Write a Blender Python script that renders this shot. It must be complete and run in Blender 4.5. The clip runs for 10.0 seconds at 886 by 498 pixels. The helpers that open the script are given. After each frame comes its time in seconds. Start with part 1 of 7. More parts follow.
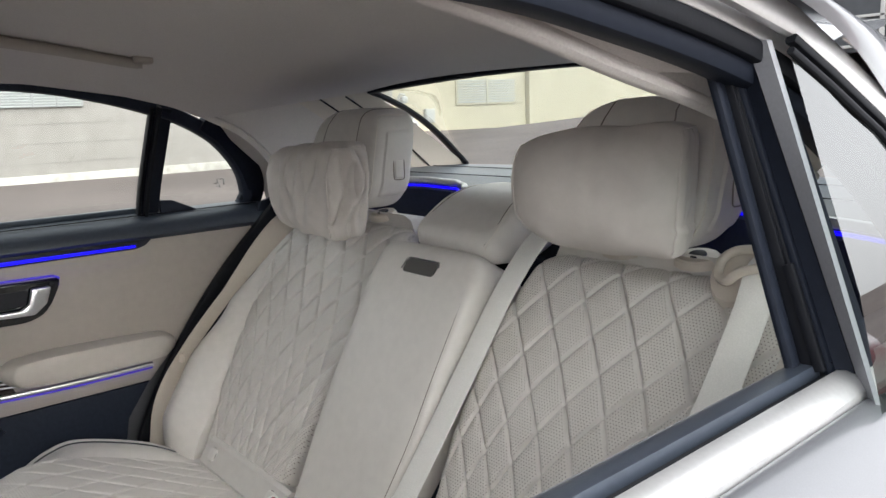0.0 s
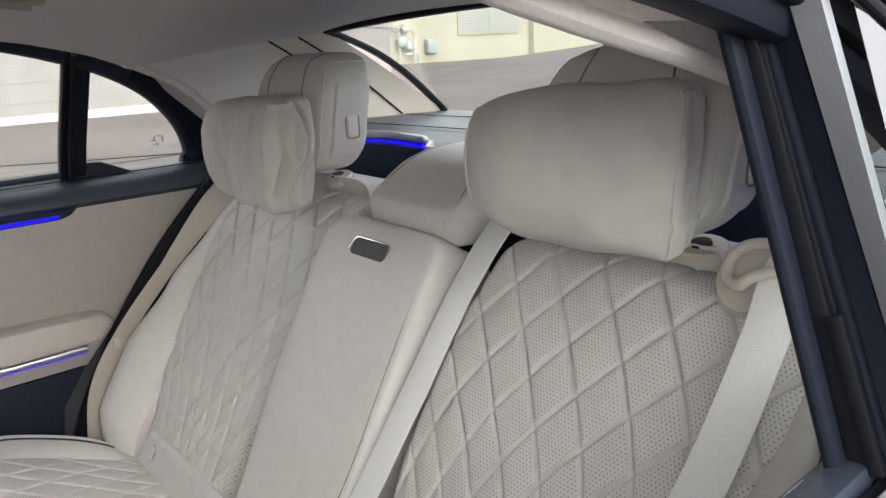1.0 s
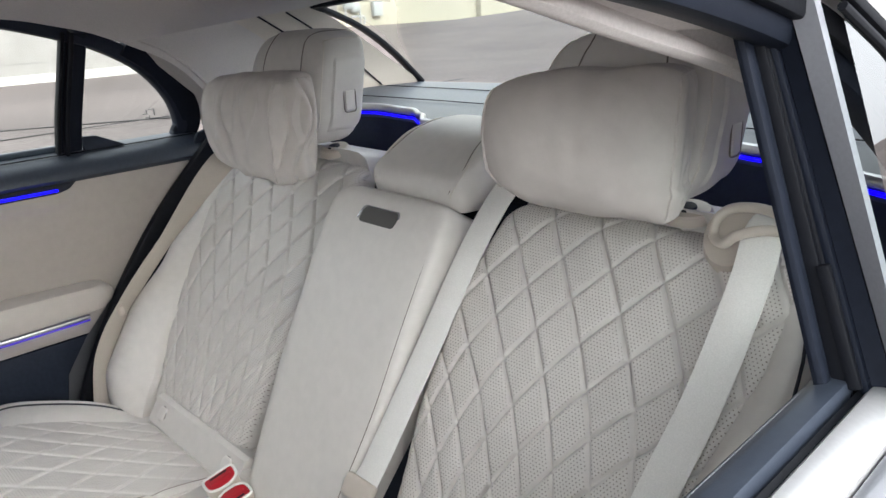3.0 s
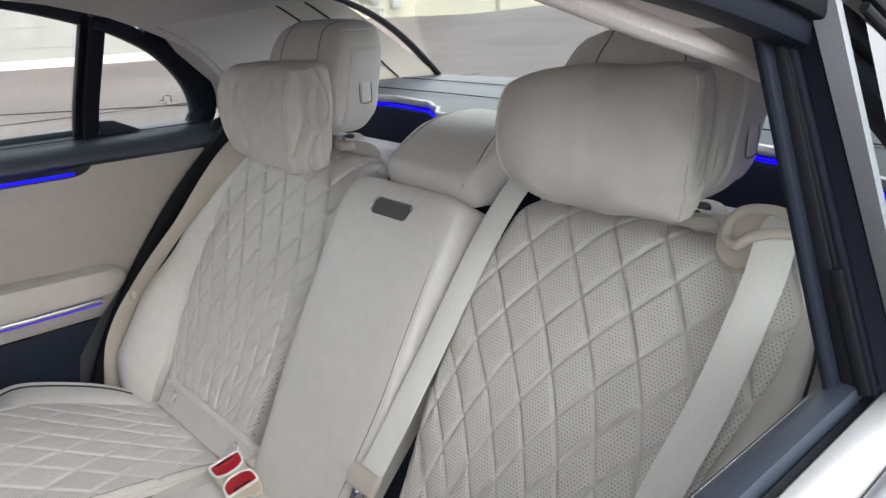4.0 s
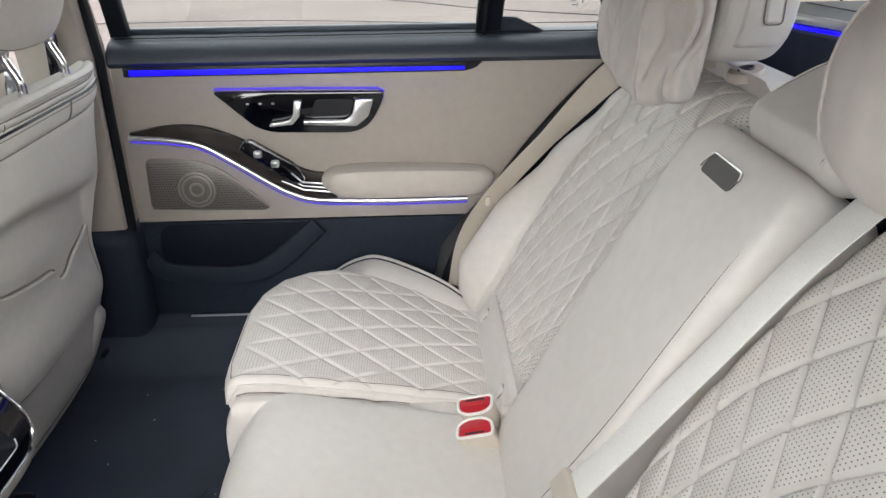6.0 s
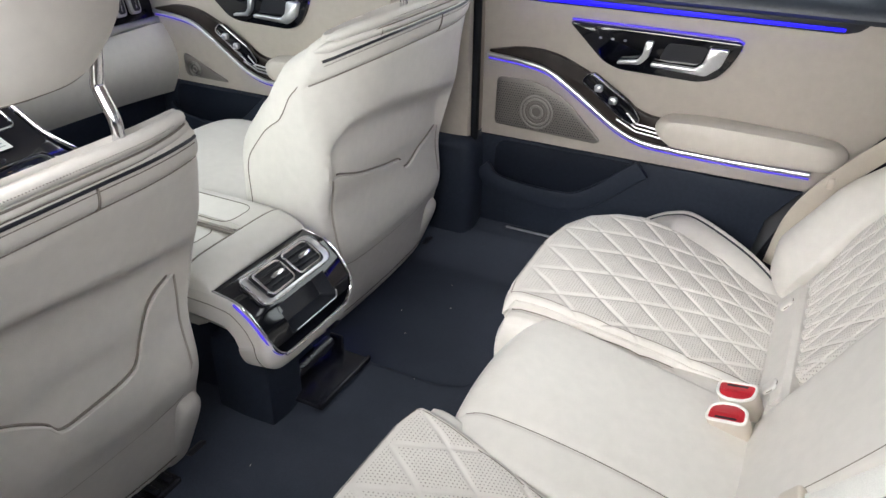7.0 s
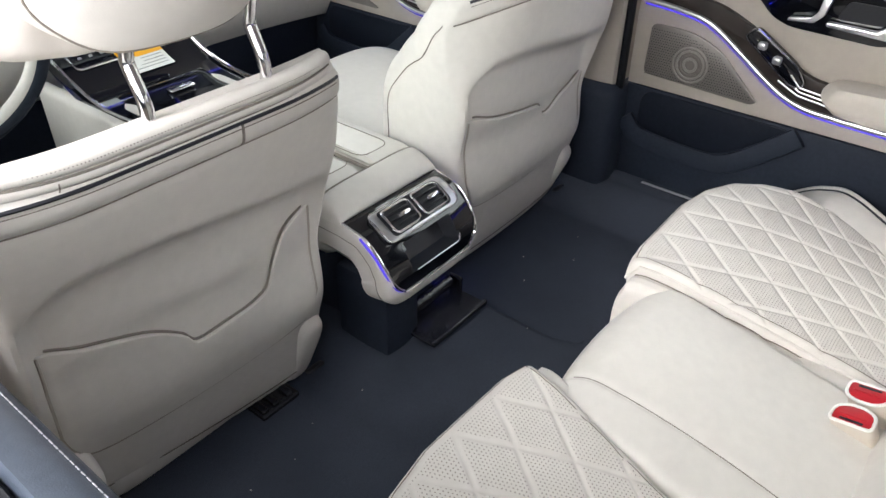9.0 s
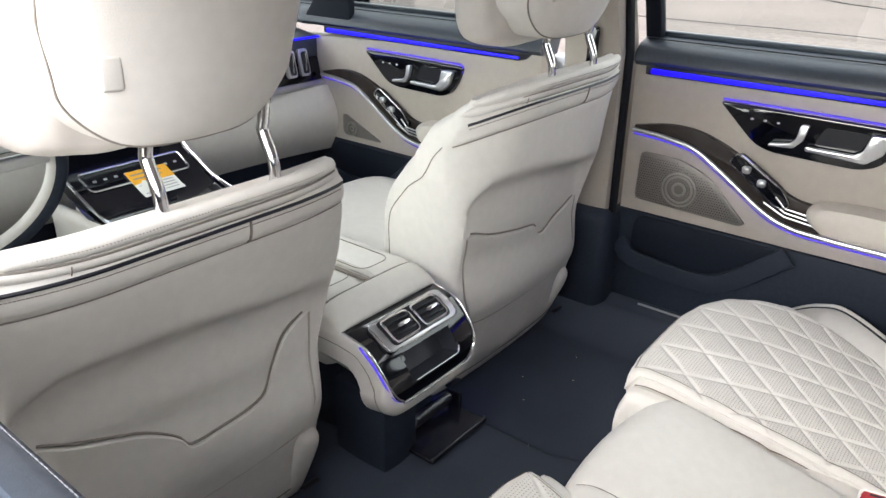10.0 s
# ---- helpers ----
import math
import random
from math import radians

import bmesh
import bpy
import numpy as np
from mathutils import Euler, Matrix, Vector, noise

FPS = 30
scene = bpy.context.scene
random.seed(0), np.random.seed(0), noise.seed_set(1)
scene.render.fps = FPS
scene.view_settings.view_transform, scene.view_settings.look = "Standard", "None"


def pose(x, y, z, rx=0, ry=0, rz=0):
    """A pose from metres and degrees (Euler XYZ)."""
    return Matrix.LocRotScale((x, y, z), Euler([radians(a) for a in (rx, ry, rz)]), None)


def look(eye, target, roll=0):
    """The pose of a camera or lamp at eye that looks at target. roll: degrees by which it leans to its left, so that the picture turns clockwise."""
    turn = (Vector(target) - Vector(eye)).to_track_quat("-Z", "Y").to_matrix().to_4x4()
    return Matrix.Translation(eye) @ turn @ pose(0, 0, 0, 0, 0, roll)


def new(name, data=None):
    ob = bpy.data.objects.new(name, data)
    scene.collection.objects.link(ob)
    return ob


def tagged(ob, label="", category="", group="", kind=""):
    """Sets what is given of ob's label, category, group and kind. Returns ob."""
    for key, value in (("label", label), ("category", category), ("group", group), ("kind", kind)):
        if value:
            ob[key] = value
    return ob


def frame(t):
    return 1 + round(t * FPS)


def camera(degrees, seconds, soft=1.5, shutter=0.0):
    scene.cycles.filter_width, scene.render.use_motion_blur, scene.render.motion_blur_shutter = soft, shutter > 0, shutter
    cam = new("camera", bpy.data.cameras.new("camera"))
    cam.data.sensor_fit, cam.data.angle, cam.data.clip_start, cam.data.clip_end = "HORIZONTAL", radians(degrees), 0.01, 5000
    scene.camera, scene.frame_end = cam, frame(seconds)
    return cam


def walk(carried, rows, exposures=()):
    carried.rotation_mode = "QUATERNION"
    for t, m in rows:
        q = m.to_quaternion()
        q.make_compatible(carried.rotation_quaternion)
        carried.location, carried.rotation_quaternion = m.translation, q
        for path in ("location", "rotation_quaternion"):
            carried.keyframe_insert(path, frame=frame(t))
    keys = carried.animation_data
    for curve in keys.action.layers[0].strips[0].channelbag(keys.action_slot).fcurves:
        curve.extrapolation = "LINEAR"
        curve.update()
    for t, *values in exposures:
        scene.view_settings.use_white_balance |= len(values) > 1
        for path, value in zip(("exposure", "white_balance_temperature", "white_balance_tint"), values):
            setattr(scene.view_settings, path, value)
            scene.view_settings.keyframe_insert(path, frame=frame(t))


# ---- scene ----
cam = camera(61.1, 10.0)
PATH = [
    (0, (1.024, -0.586, 1.213), (-0.484, 0.676, 0.845), -2.1),
    (0.5, (0.981, -0.444, 1.217), (-0.519, 0.795, 0.753), -2.2),
    (1, (0.9, -0.378, 1.234), (-0.591, 0.841, 0.694), -3.0),
    (1.5, (0.897, -0.433, 1.248), (-0.563, 0.797, 0.651), -3.6),
    (2, (0.9, -0.483, 1.26), (-0.533, 0.767, 0.64), -3.9),
    (2.5, (0.911, -0.502, 1.268), (-0.483, 0.787, 0.639), -3.4),
    (4, (0.914, -0.501, 1.267), (-0.487, 0.769, 0.617), -1.6),
    (4.5, (0.909, -0.395, 1.259), (-0.581, 0.757, 0.585), -1.1),
    (5, (0.907, -0.256, 1.253), (-0.717, 0.661, 0.53), -1.0),
    (5.5, (0.853, -0.158, 1.231), (-0.903, 0.4, 0.454), -0.8),
    (6, (0.823, -0.135, 1.219), (-1.001, -0.076, 0.4), -0.8),
    (7.5, (0.835, -0.033, 1.267), (-0.534, -1.023, 0.198), 0.4),
    (8, (0.81, -0.058, 1.275), (-0.474, -1.076, 0.127), 0.5),
    (8.5, (0.809, -0.058, 1.278), (-0.459, -1.078, 0.115), 0.5),
    (9, (0.81, -0.062, 1.278), (-0.47, -1.08, 0.127), 0.7),
    (9.5, (0.81, -0.063, 1.277), (-0.509, -1.11, 0.197), 0.7),
    (10, (0.846, -0.034, 1.239), (-0.582, -1.171, 0.421), 0.8),
]
EXPOSURES = [(t, stops, 6300 if 1.5 < t < 5.5 else 6500, 10) for t, stops in ((0, 1.5), (1, 1.7), (1.7, 1.9), (2.5, 1.9), (4, 1.75), (5.2, 1.93), (6, 2.1), (7.5, 2.42), (9.5, 2.42), (10, 2.38))]
walk(cam, [(t, look(eye, target, roll)) for t, eye, target, roll in PATH], EXPOSURES)

# ---- light ----
world = bpy.data.worlds.new("sky")
scene.world = world
world.use_nodes = True
wn = world.node_tree.nodes
sky = wn.new("ShaderNodeTexSky")
sky.sky_type = "NISHITA"
sky.sun_disc = False
sky.sun_elevation = radians(31)
sky.sun_rotation = radians(97)
sky.air_density, sky.dust_density = 1.0, 4.0
sky_soft = wn.new("ShaderNodeHueSaturation")
sky_soft.inputs["Saturation"].default_value = 0.12
world.node_tree.links.new(sky.outputs["Color"], sky_soft.inputs["Color"])
veil = wn.new("ShaderNodeMix")          # even cloud cover over the clear sky
veil.data_type = "RGBA"
veil.inputs["Factor"].default_value = 0.42
veil.inputs["B"].default_value = (9.0, 9.2, 9.5, 1)
world.node_tree.links.new(sky_soft.outputs["Color"], veil.inputs["A"])
world.node_tree.links.new(veil.outputs["Result"], wn["Background"].inputs["Color"])
wn["Background"].inputs["Strength"].default_value = 0.15
sun = new("sun", bpy.data.lights.new("sun", "SUN"))
sun.data.energy, sun.data.angle, sun.data.color = 0.30, radians(60), (1.0, 0.985, 0.97)
sun.matrix_world = look((9.0, -1.1, 5.5), (0, 0, 0))

# ---- materials ----


def material(name, color, rough=0.5, metal=0.0, spec=0.5, noise_scale=0.0, noise_amount=0.0, bump=0.0, bump_scale=0.0, stain=0.0, stain_scale=6.0, coat=0.0):
    """A principled material with fine grain, broad mottling and a fine relief."""
    m = bpy.data.materials.new(name)
    m.use_nodes = True
    nt = m.node_tree
    b = nt.nodes["Principled BSDF"]
    b.inputs["Roughness"].default_value = rough
    b.inputs["Metallic"].default_value = metal
    b.inputs["Specular IOR Level"].default_value = spec
    b.inputs["Coat Weight"].default_value = coat
    b.inputs["Coat Roughness"].default_value = 0.03
    b.inputs["Base Color"].default_value = (*color, 1)
    tc = nt.nodes.new("ShaderNodeTexCoord")
    last = None
    if noise_amount or stain:
        val = None
        for scale, amount in ((noise_scale, noise_amount), (stain_scale, stain)):
            if not amount:
                continue
            n = nt.nodes.new("ShaderNodeTexNoise")
            n.inputs["Scale"].default_value = scale
            n.inputs["Detail"].default_value = 5
            nt.links.new(tc.outputs["Object"], n.inputs["Vector"])
            r = nt.nodes.new("ShaderNodeMapRange")
            r.inputs[1].default_value, r.inputs[2].default_value = 0.3, 0.7
            r.inputs[3].default_value, r.inputs[4].default_value = 1 - amount, 1 + amount
            nt.links.new(n.outputs["Fac"], r.inputs[0])
            if val is None:
                val = r.outputs[0]
            else:
                mul = nt.nodes.new("ShaderNodeMath")
                mul.operation = "MULTIPLY"
                nt.links.new(val, mul.inputs[0])
                nt.links.new(r.outputs[0], mul.inputs[1])
                val = mul.outputs[0]
        vm = nt.nodes.new("ShaderNodeVectorMath")
        vm.operation = "SCALE"
        vm.inputs[0].default_value = color
        nt.links.new(val, vm.inputs["Scale"])
        nt.links.new(vm.outputs[0], b.inputs["Base Color"])
        last = val
    if bump:
        n = nt.nodes.new("ShaderNodeTexNoise")
        n.inputs["Scale"].default_value = bump_scale
        n.inputs["Detail"].default_value = 4
        nt.links.new(tc.outputs["Object"], n.inputs["Vector"])
        bp = nt.nodes.new("ShaderNodeBump")
        bp.inputs["Strength"].default_value = bump
        bp.inputs["Distance"].default_value = 0.001
        nt.links.new(n.outputs["Fac"], bp.inputs["Height"])
        nt.links.new(bp.outputs[0], b.inputs["Normal"])
    return m


def glow(name, color, strength):
    m = material(name, (0.005, 0.005, 0.02), 0.5)
    b = m.node_tree.nodes["Principled BSDF"]
    b.inputs["Emission Color"].default_value = (*color, 1)
    b.inputs["Emission Strength"].default_value = strength
    return m


def glass(name, color, rough=0.0, gloss=0.65, power=1.7):
    m = bpy.data.materials.new(name)
    m.use_nodes = True
    nt = m.node_tree
    nt.nodes.remove(nt.nodes["Principled BSDF"])
    t = nt.nodes.new("ShaderNodeBsdfTransparent")
    t.inputs[0].default_value = (*color, 1)
    g = nt.nodes.new("ShaderNodeBsdfGlossy")
    g.inputs["Roughness"].default_value = rough
    lw = nt.nodes.new("ShaderNodeLayerWeight")
    lw.inputs[0].default_value = 0.5
    f = nt.nodes.new("ShaderNodeMath")
    f.operation = "POWER"
    f.inputs[1].default_value = power
    nt.links.new(lw.outputs["Facing"], f.inputs[0])
    g2 = nt.nodes.new("ShaderNodeMapRange")
    g2.inputs[3].default_value, g2.inputs[4].default_value = 0.05, gloss
    nt.links.new(f.outputs[0], g2.inputs[0])
    mix = nt.nodes.new("ShaderNodeMixShader")
    nt.links.new(g2.outputs[0], mix.inputs[0])
    nt.links.new(t.outputs[0], mix.inputs[1])
    nt.links.new(g.outputs[0], mix.inputs[2])
    nt.links.new(mix.outputs[0], nt.nodes["Material Output"].inputs["Surface"])
    return m



def perforated(name, color):
    """Leather with rows of punched holes inside the quilted diamonds. The first UV counts diamonds, the second is in metres."""
    m = material(name, color, 0.45, 0, 0.4, 60, 0.03, 0.25, 900, 0.04, 5)
    nt = m.node_tree
    b = nt.nodes["Principled BSDF"]
    sockets = []
    for layer in ("UVMap", "Metres"):
        uv = nt.nodes.new("ShaderNodeUVMap")
        uv.uv_map = layer
        sep = nt.nodes.new("ShaderNodeSeparateXYZ")
        nt.links.new(uv.outputs[0], sep.inputs[0])
        sockets += [sep.outputs[0], sep.outputs[1]]

    def math_node(op, a, bb=None, c=None):
        n = nt.nodes.new("ShaderNodeMath")
        n.operation = op
        for i, v in enumerate((a, bb, c)):
            if v is None:
                continue
            if isinstance(v, (int, float)):
                n.inputs[i].default_value = v
            else:
                nt.links.new(v, n.inputs[i])
        return n.outputs[0]

    pu, pv, u, v = sockets
    dist = None
    for q in (math_node("ADD", pu, pv), math_node("SUBTRACT", pu, pv)):
        d = math_node("ABSOLUTE", math_node("SUBTRACT", q, math_node("ROUND", q)))
        dist = d if dist is None else math_node("MINIMUM", dist, d)
    inside = math_node("GREATER_THAN", dist, 0.070)
    s = 0.0051
    row = math_node("DIVIDE", v, s * 0.866)
    odd = math_node("MODULO", math_node("ABSOLUTE", math_node("ROUND", row)), 2.0)
    col = math_node("ADD", math_node("DIVIDE", u, s), math_node("MULTIPLY", odd, 0.5))
    du = math_node("SUBTRACT", col, math_node("ROUND", col))
    dv = math_node("MULTIPLY", math_node("SUBTRACT", row, math_node("ROUND", row)), 0.866)
    rr = math_node("SQRT", math_node("ADD", math_node("MULTIPLY", du, du), math_node("MULTIPLY", dv, dv)))
    hole = math_node("MULTIPLY", math_node("LESS_THAN", rr, 0.162), inside)
    mix = nt.nodes.new("ShaderNodeMix")
    mix.data_type = "RGBA"
    src = b.inputs["Base Color"].links[0].from_socket
    nt.links.new(hole, mix.inputs["Factor"])
    nt.links.new(src, mix.inputs["A"])
    mix.inputs["B"].default_value = (0.24, 0.21, 0.18, 1)
    nt.links.new(mix.outputs["Result"], b.inputs["Base Color"])
    return m


LEATHER = (0.660, 0.630, 0.592)
leather = material("leather", LEATHER, 0.46, 0, 0.4, 55, 0.03, 0.22, 700, 0.035, 4)
leather_quilted = perforated("perforated_leather", LEATHER)
leather_light = material("light_leather", (0.70, 0.675, 0.635), 0.42, 0, 0.4, 55, 0.03, 0.2, 700, 0.03, 4)
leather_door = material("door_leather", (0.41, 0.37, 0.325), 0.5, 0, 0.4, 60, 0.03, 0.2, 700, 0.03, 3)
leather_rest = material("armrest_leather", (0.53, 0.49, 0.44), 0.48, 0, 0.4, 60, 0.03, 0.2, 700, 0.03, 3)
pillow_cloth = material("soft_nappa", (0.56, 0.522, 0.485), 0.55, 0, 0.35, 40, 0.04, 0.3, 160, 0.05, 9)
headliner_mat = material("headliner_fabric", (0.60, 0.57, 0.545), 0.9, 0, 0.2, 400, 0.06, 0.3, 900, 0.03, 2)
roll_door = material("white_roll_door", (0.34, 0.345, 0.34), 0.6, 0, 0.4, 5, 0.04, stain=0.05, stain_scale=1.0)
garage_dark = material("dark_garage_panel", (0.045, 0.05, 0.058), 0.45, 0.3, 0.5, 3, 0.15, stain=0.15, stain_scale=0.6)
grey_metal = material("painted_grey_metal", (0.42, 0.44, 0.43), 0.5, 0.2, 0.5, 12, 0.1)
red_paint = material("red_car_paint", (0.13, 0.006, 0.012), 0.22, 0.2, 0.5, coat=1.0)
rust_wall = material("weathered_wall_foot", (0.45, 0.43, 0.39), 0.9, 0, 0.2, 6, 0.2, 0.3, 60, 0.2, 0.8)
pillar_cloth = material("pillar_fabric", (0.62, 0.57, 0.50), 0.8, 0, 0.2, 400, 0.05, 0.3, 900)
leather_seam = material("leather_seam", (0.22, 0.195, 0.17), 0.6, 0, 0.3)
dark_trim = material("dark_blue_trim", (0.020, 0.026, 0.040), 0.55, 0, 0.2, 120, 0.12, 0.25, 900, 0.1, 5)
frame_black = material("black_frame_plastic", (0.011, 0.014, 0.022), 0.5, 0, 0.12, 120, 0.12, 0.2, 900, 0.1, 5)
dark_leather = material("dark_grained_leather", (0.036, 0.045, 0.062), 0.40, 0, 0.5, 150, 0.1, 0.15, 900, 0.08, 5)
rubber = material("black_rubber", (0.007, 0.008, 0.011), 0.55, 0, 0.2, 90, 0.15, 0.15, 300)
carpet = material("carpet", (0.046, 0.054, 0.073), 0.95, 0, 0.12, 900, 0.25, 0.5, 1500, 0.2, 3)
gloss_black = material("piano_black", (0.004, 0.0045, 0.007), 0.06, 0, 0.45, coat=0.35)
satin_black = material("satin_black", (0.012, 0.013, 0.018), 0.36, 0, 0.4, 200, 0.1)
tray_plastic = material("tray_plastic", (0.030, 0.033, 0.042), 0.30, 0, 0.5, 200, 0.1, 0.1, 900)
flap_plastic = material("moulded_black_plastic", (0.014, 0.015, 0.020), 0.24, 0, 0.5, 200, 0.1, 0.1, 900)
chrome = material("chrome", (0.72, 0.72, 0.74), 0.12, 1.0)
satin_chrome = material("satin_chrome", (0.62, 0.62, 0.635), 0.28, 0.85, 0.5, 300, 0.04)
wood = material("dark_open_pore_wood", (0.020, 0.014, 0.012), 0.4, 0, 0.3, 30, 0.4, 0.3, 200)
speaker_metal = material("speaker_metal", (0.21, 0.195, 0.18), 0.42, 0.5, 0.5, 300, 0.05)
# darker copy of the belt webbing: the far side's shade is in its colour
shaded_webbing = material("shaded_belt_webbing", (0.50, 0.455, 0.39), 0.7, 0, 0.3, 600, 0.06, 0.5, 1200, 0.03, 8)
ring_metal = material("brushed_ring_metal", (0.34, 0.325, 0.30), 0.4, 0.6, 0.5, 300, 0.05)
webbing = material("belt_webbing", (0.82, 0.81, 0.77), 0.7, 0, 0.3, 600, 0.06, 0.5, 1200, 0.03, 8)
plastic_beige = material("beige_plastic", (0.58, 0.52, 0.45), 0.4, 0, 0.45, 80, 0.02)
red_plastic = material("red_plastic", (0.40, 0.012, 0.022), 0.35, 0, 0.5, 60, 0.05)
blue_light = glow("blue_light", (0.004, 0.0, 1.0), 0.55)
blue_soft = glow("soft_blue_light", (0.11, 0.06, 1.0), 0.18)
silver_paint = material("silver_paint", (0.15, 0.155, 0.168), 0.35, 0.3, 0.5, 900, 0.05, coat=1.0)
blue_lamp = glow("blue_lamp", (0.01, 0.01, 1.0), 5.0)
pane = glass("window_glass", (0.86, 0.91, 0.89))
quarter_glass = glass("tinted_quarter_glass", (0.34, 0.39, 0.37), 0.0, 0.50, 0.9)
screen_tint = glass("tinted_windscreen", (0.62, 0.68, 0.66))
side_tint = glass("tinted_side_glass", (0.58, 0.63, 0.61))
roof_tint = glass("tinted_roof_glass", (0.07, 0.075, 0.08))
asphalt = material("asphalt", (0.155, 0.130, 0.120), 0.9, 0, 0.3, 14, 0.2, 0.6, 120, 0.22, 0.3)
white_wall = material("white_painted_block", (0.31, 0.29, 0.27), 0.85, 0, 0.3, 3, 0.08, 0.4, 40, 0.06, 0.6)
cream_wall = material("cream_stucco", (0.52, 0.485, 0.37), 0.85, 0, 0.3, 4, 0.05, 0.4, 60, 0.06, 0.5)
grey_strip = material("grey_trim_strip", (0.26, 0.265, 0.285), 0.4, 0.2, 0.5, 300, 0.05)
course_line = material("painted_joint", (0.265, 0.25, 0.235), 0.9)
purple_glass = material("dark_purple_glass", (0.03, 0.022, 0.06), 0.12, 0, 0.5, coat=0.6)
shaded_slot_grey = material("shaded_grey_plastic", (0.085, 0.08, 0.076), 0.5, 0, 0.3)
bright_metal = material("bright_metal", (0.62, 0.62, 0.62), 0.32, 0.6, 0.5, 200, 0.04)
paper_white = material("white_paper", (0.78, 0.78, 0.76), 0.6)
label_yellow = material("orange_print", (0.85, 0.42, 0.02), 0.5)
print_grey = material("grey_print", (0.25, 0.25, 0.26), 0.6)
thread = material("pale_thread", (0.70, 0.66, 0.60), 0.7)
piping_black = material("black_piping", (0.012, 0.013, 0.02), 0.45)

# ---- mesh helpers ----


def part(name, bm, mat, parent=None, label="", smooth=True):
    me = bpy.data.meshes.new(name)
    bmesh.ops.recalc_face_normals(bm, faces=bm.faces)
    bm.to_mesh(me)
    bm.free()
    me.materials.append(mat)
    if smooth:
        me.polygons.foreach_set("use_smooth", [True] * len(me.polygons))
        me.set_sharp_from_angle(angle=radians(42))
    ob = new(name, me)
    if parent:
        ob.parent = parent
        if parent.type == "EMPTY":
            ob.location = -parent.location
    if label:
        ob["label"] = label
    return ob


def thing(name, at, label, category, group="", kind=""):
    ob = new(name)
    ob.location = at
    ob.empty_display_size = 0.1
    return tagged(ob, label, category, group, kind)


def V(*a):
    return Vector(a)


def rbox(c, size, r=0.01, seg=3, m=None):
    """A box with rounded edges."""
    bm = bmesh.new()
    bmesh.ops.create_cube(bm, size=1)
    for v in bm.verts:
        v.co = Vector((v.co.x * size[0], v.co.y * size[1], v.co.z * size[2]))
    r = min(r, 0.49 * min(size))
    bmesh.ops.bevel(bm, geom=list(bm.edges), offset=r, segments=seg, profile=0.5, affect="EDGES", clamp_overlap=True)
    t = Matrix.Translation(c) @ (m if m else Matrix())
    bmesh.ops.transform(bm, matrix=t, verts=bm.verts)
    return bm


def superbox(half, e=6.0, n=14, fn=None):
    """A soft block (superellipsoid); fn shapes it further."""
    bm = bmesh.new()
    bmesh.ops.create_cube(bm, size=2)
    bmesh.ops.subdivide_edges(bm, edges=list(bm.edges), cuts=n, use_grid_fill=True)
    es = e if isinstance(e, tuple) else (e, e, e)
    for v in bm.verts:
        p = v.co.copy()
        k = sum(abs(p[i]) ** es[i] for i in range(3)) ** (-1 / max(es))
        q = Vector((p.x * k * half[0], p.y * k * half[1], p.z * k * half[2]))
        v.co = fn(q, p) if fn else q
    return bm


def move(bm, m):
    bmesh.ops.transform(bm, matrix=m, verts=bm.verts)
    return bm


def grid(f, nu, nv, closed_u=False, thick=None, uvs=None, metres=None):
    """A sheet through f(s, t), s and t from 0 to 1; thick: an offset vector for a closed back."""
    bm = bmesh.new()
    lay = bm.loops.layers.uv.new("UVMap") if uvs else None
    lay2 = bm.loops.layers.uv.new("Metres") if metres else None
    cols = nu if closed_u else nu + 1
    top = [[bm.verts.new(f(i / nu, j / nv)) for j in range(nv + 1)] for i in range(cols)]
    for i in range(nu):
        for j in range(nv):
            a, b = i, (i + 1) % cols
            face = bm.faces.new((top[a][j], top[b][j], top[b][j + 1], top[a][j + 1]))
            if uvs:
                for loop, (s, t) in zip(face.loops, ((i, j), (i + 1, j), (i + 1, j + 1), (i, j + 1))):
                    loop[lay].uv = uvs(s / nu, t / nv)
                    if metres:
                        loop[lay2].uv = metres(s / nu, t / nv)
    if thick is not None:
        off = thick if callable(thick) else (lambda s, t: thick)
        edge = [(i, 0) for i in range(nu + 1)] + [(nu, j) for j in range(1, nv + 1)] + [(i, nv) for i in range(nu - 1, -1, -1)] + [(0, j) for j in range(nv - 1, 0, -1)]
        low = [bm.verts.new(top[i][j].co + Vector(off(i / nu, j / nv))) for i, j in edge]
        up = [top[i][j] for i, j in edge]
        for k in range(len(edge)):
            l = (k + 1) % len(edge)
            bm.faces.new((up[k], low[k], low[l], up[l]))
        bm.faces.new(low)
    return bm


def smooth_path(pts, n=8, closed=False):
    """A Catmull-Rom line through the points."""
    p = [Vector(q) for q in pts]
    out = []
    k = len(p)
    for i in range(k if closed else k - 1):
        a = p[(i - 1) % k] if closed or i else p[0] * 2 - p[1]
        b, c = p[i], p[(i + 1) % k]
        d = p[(i + 2) % k] if closed or i + 2 < k else p[-1] * 2 - p[-2]
        for j in range(n):
            t = j / n
            out.append(0.5 * ((2 * b) + (c - a) * t + (2 * a - 5 * b + 4 * c - d) * t * t + (3 * b - a - 3 * c + d) * t ** 3))
    if not closed:
        out.append(p[-1])
    return out


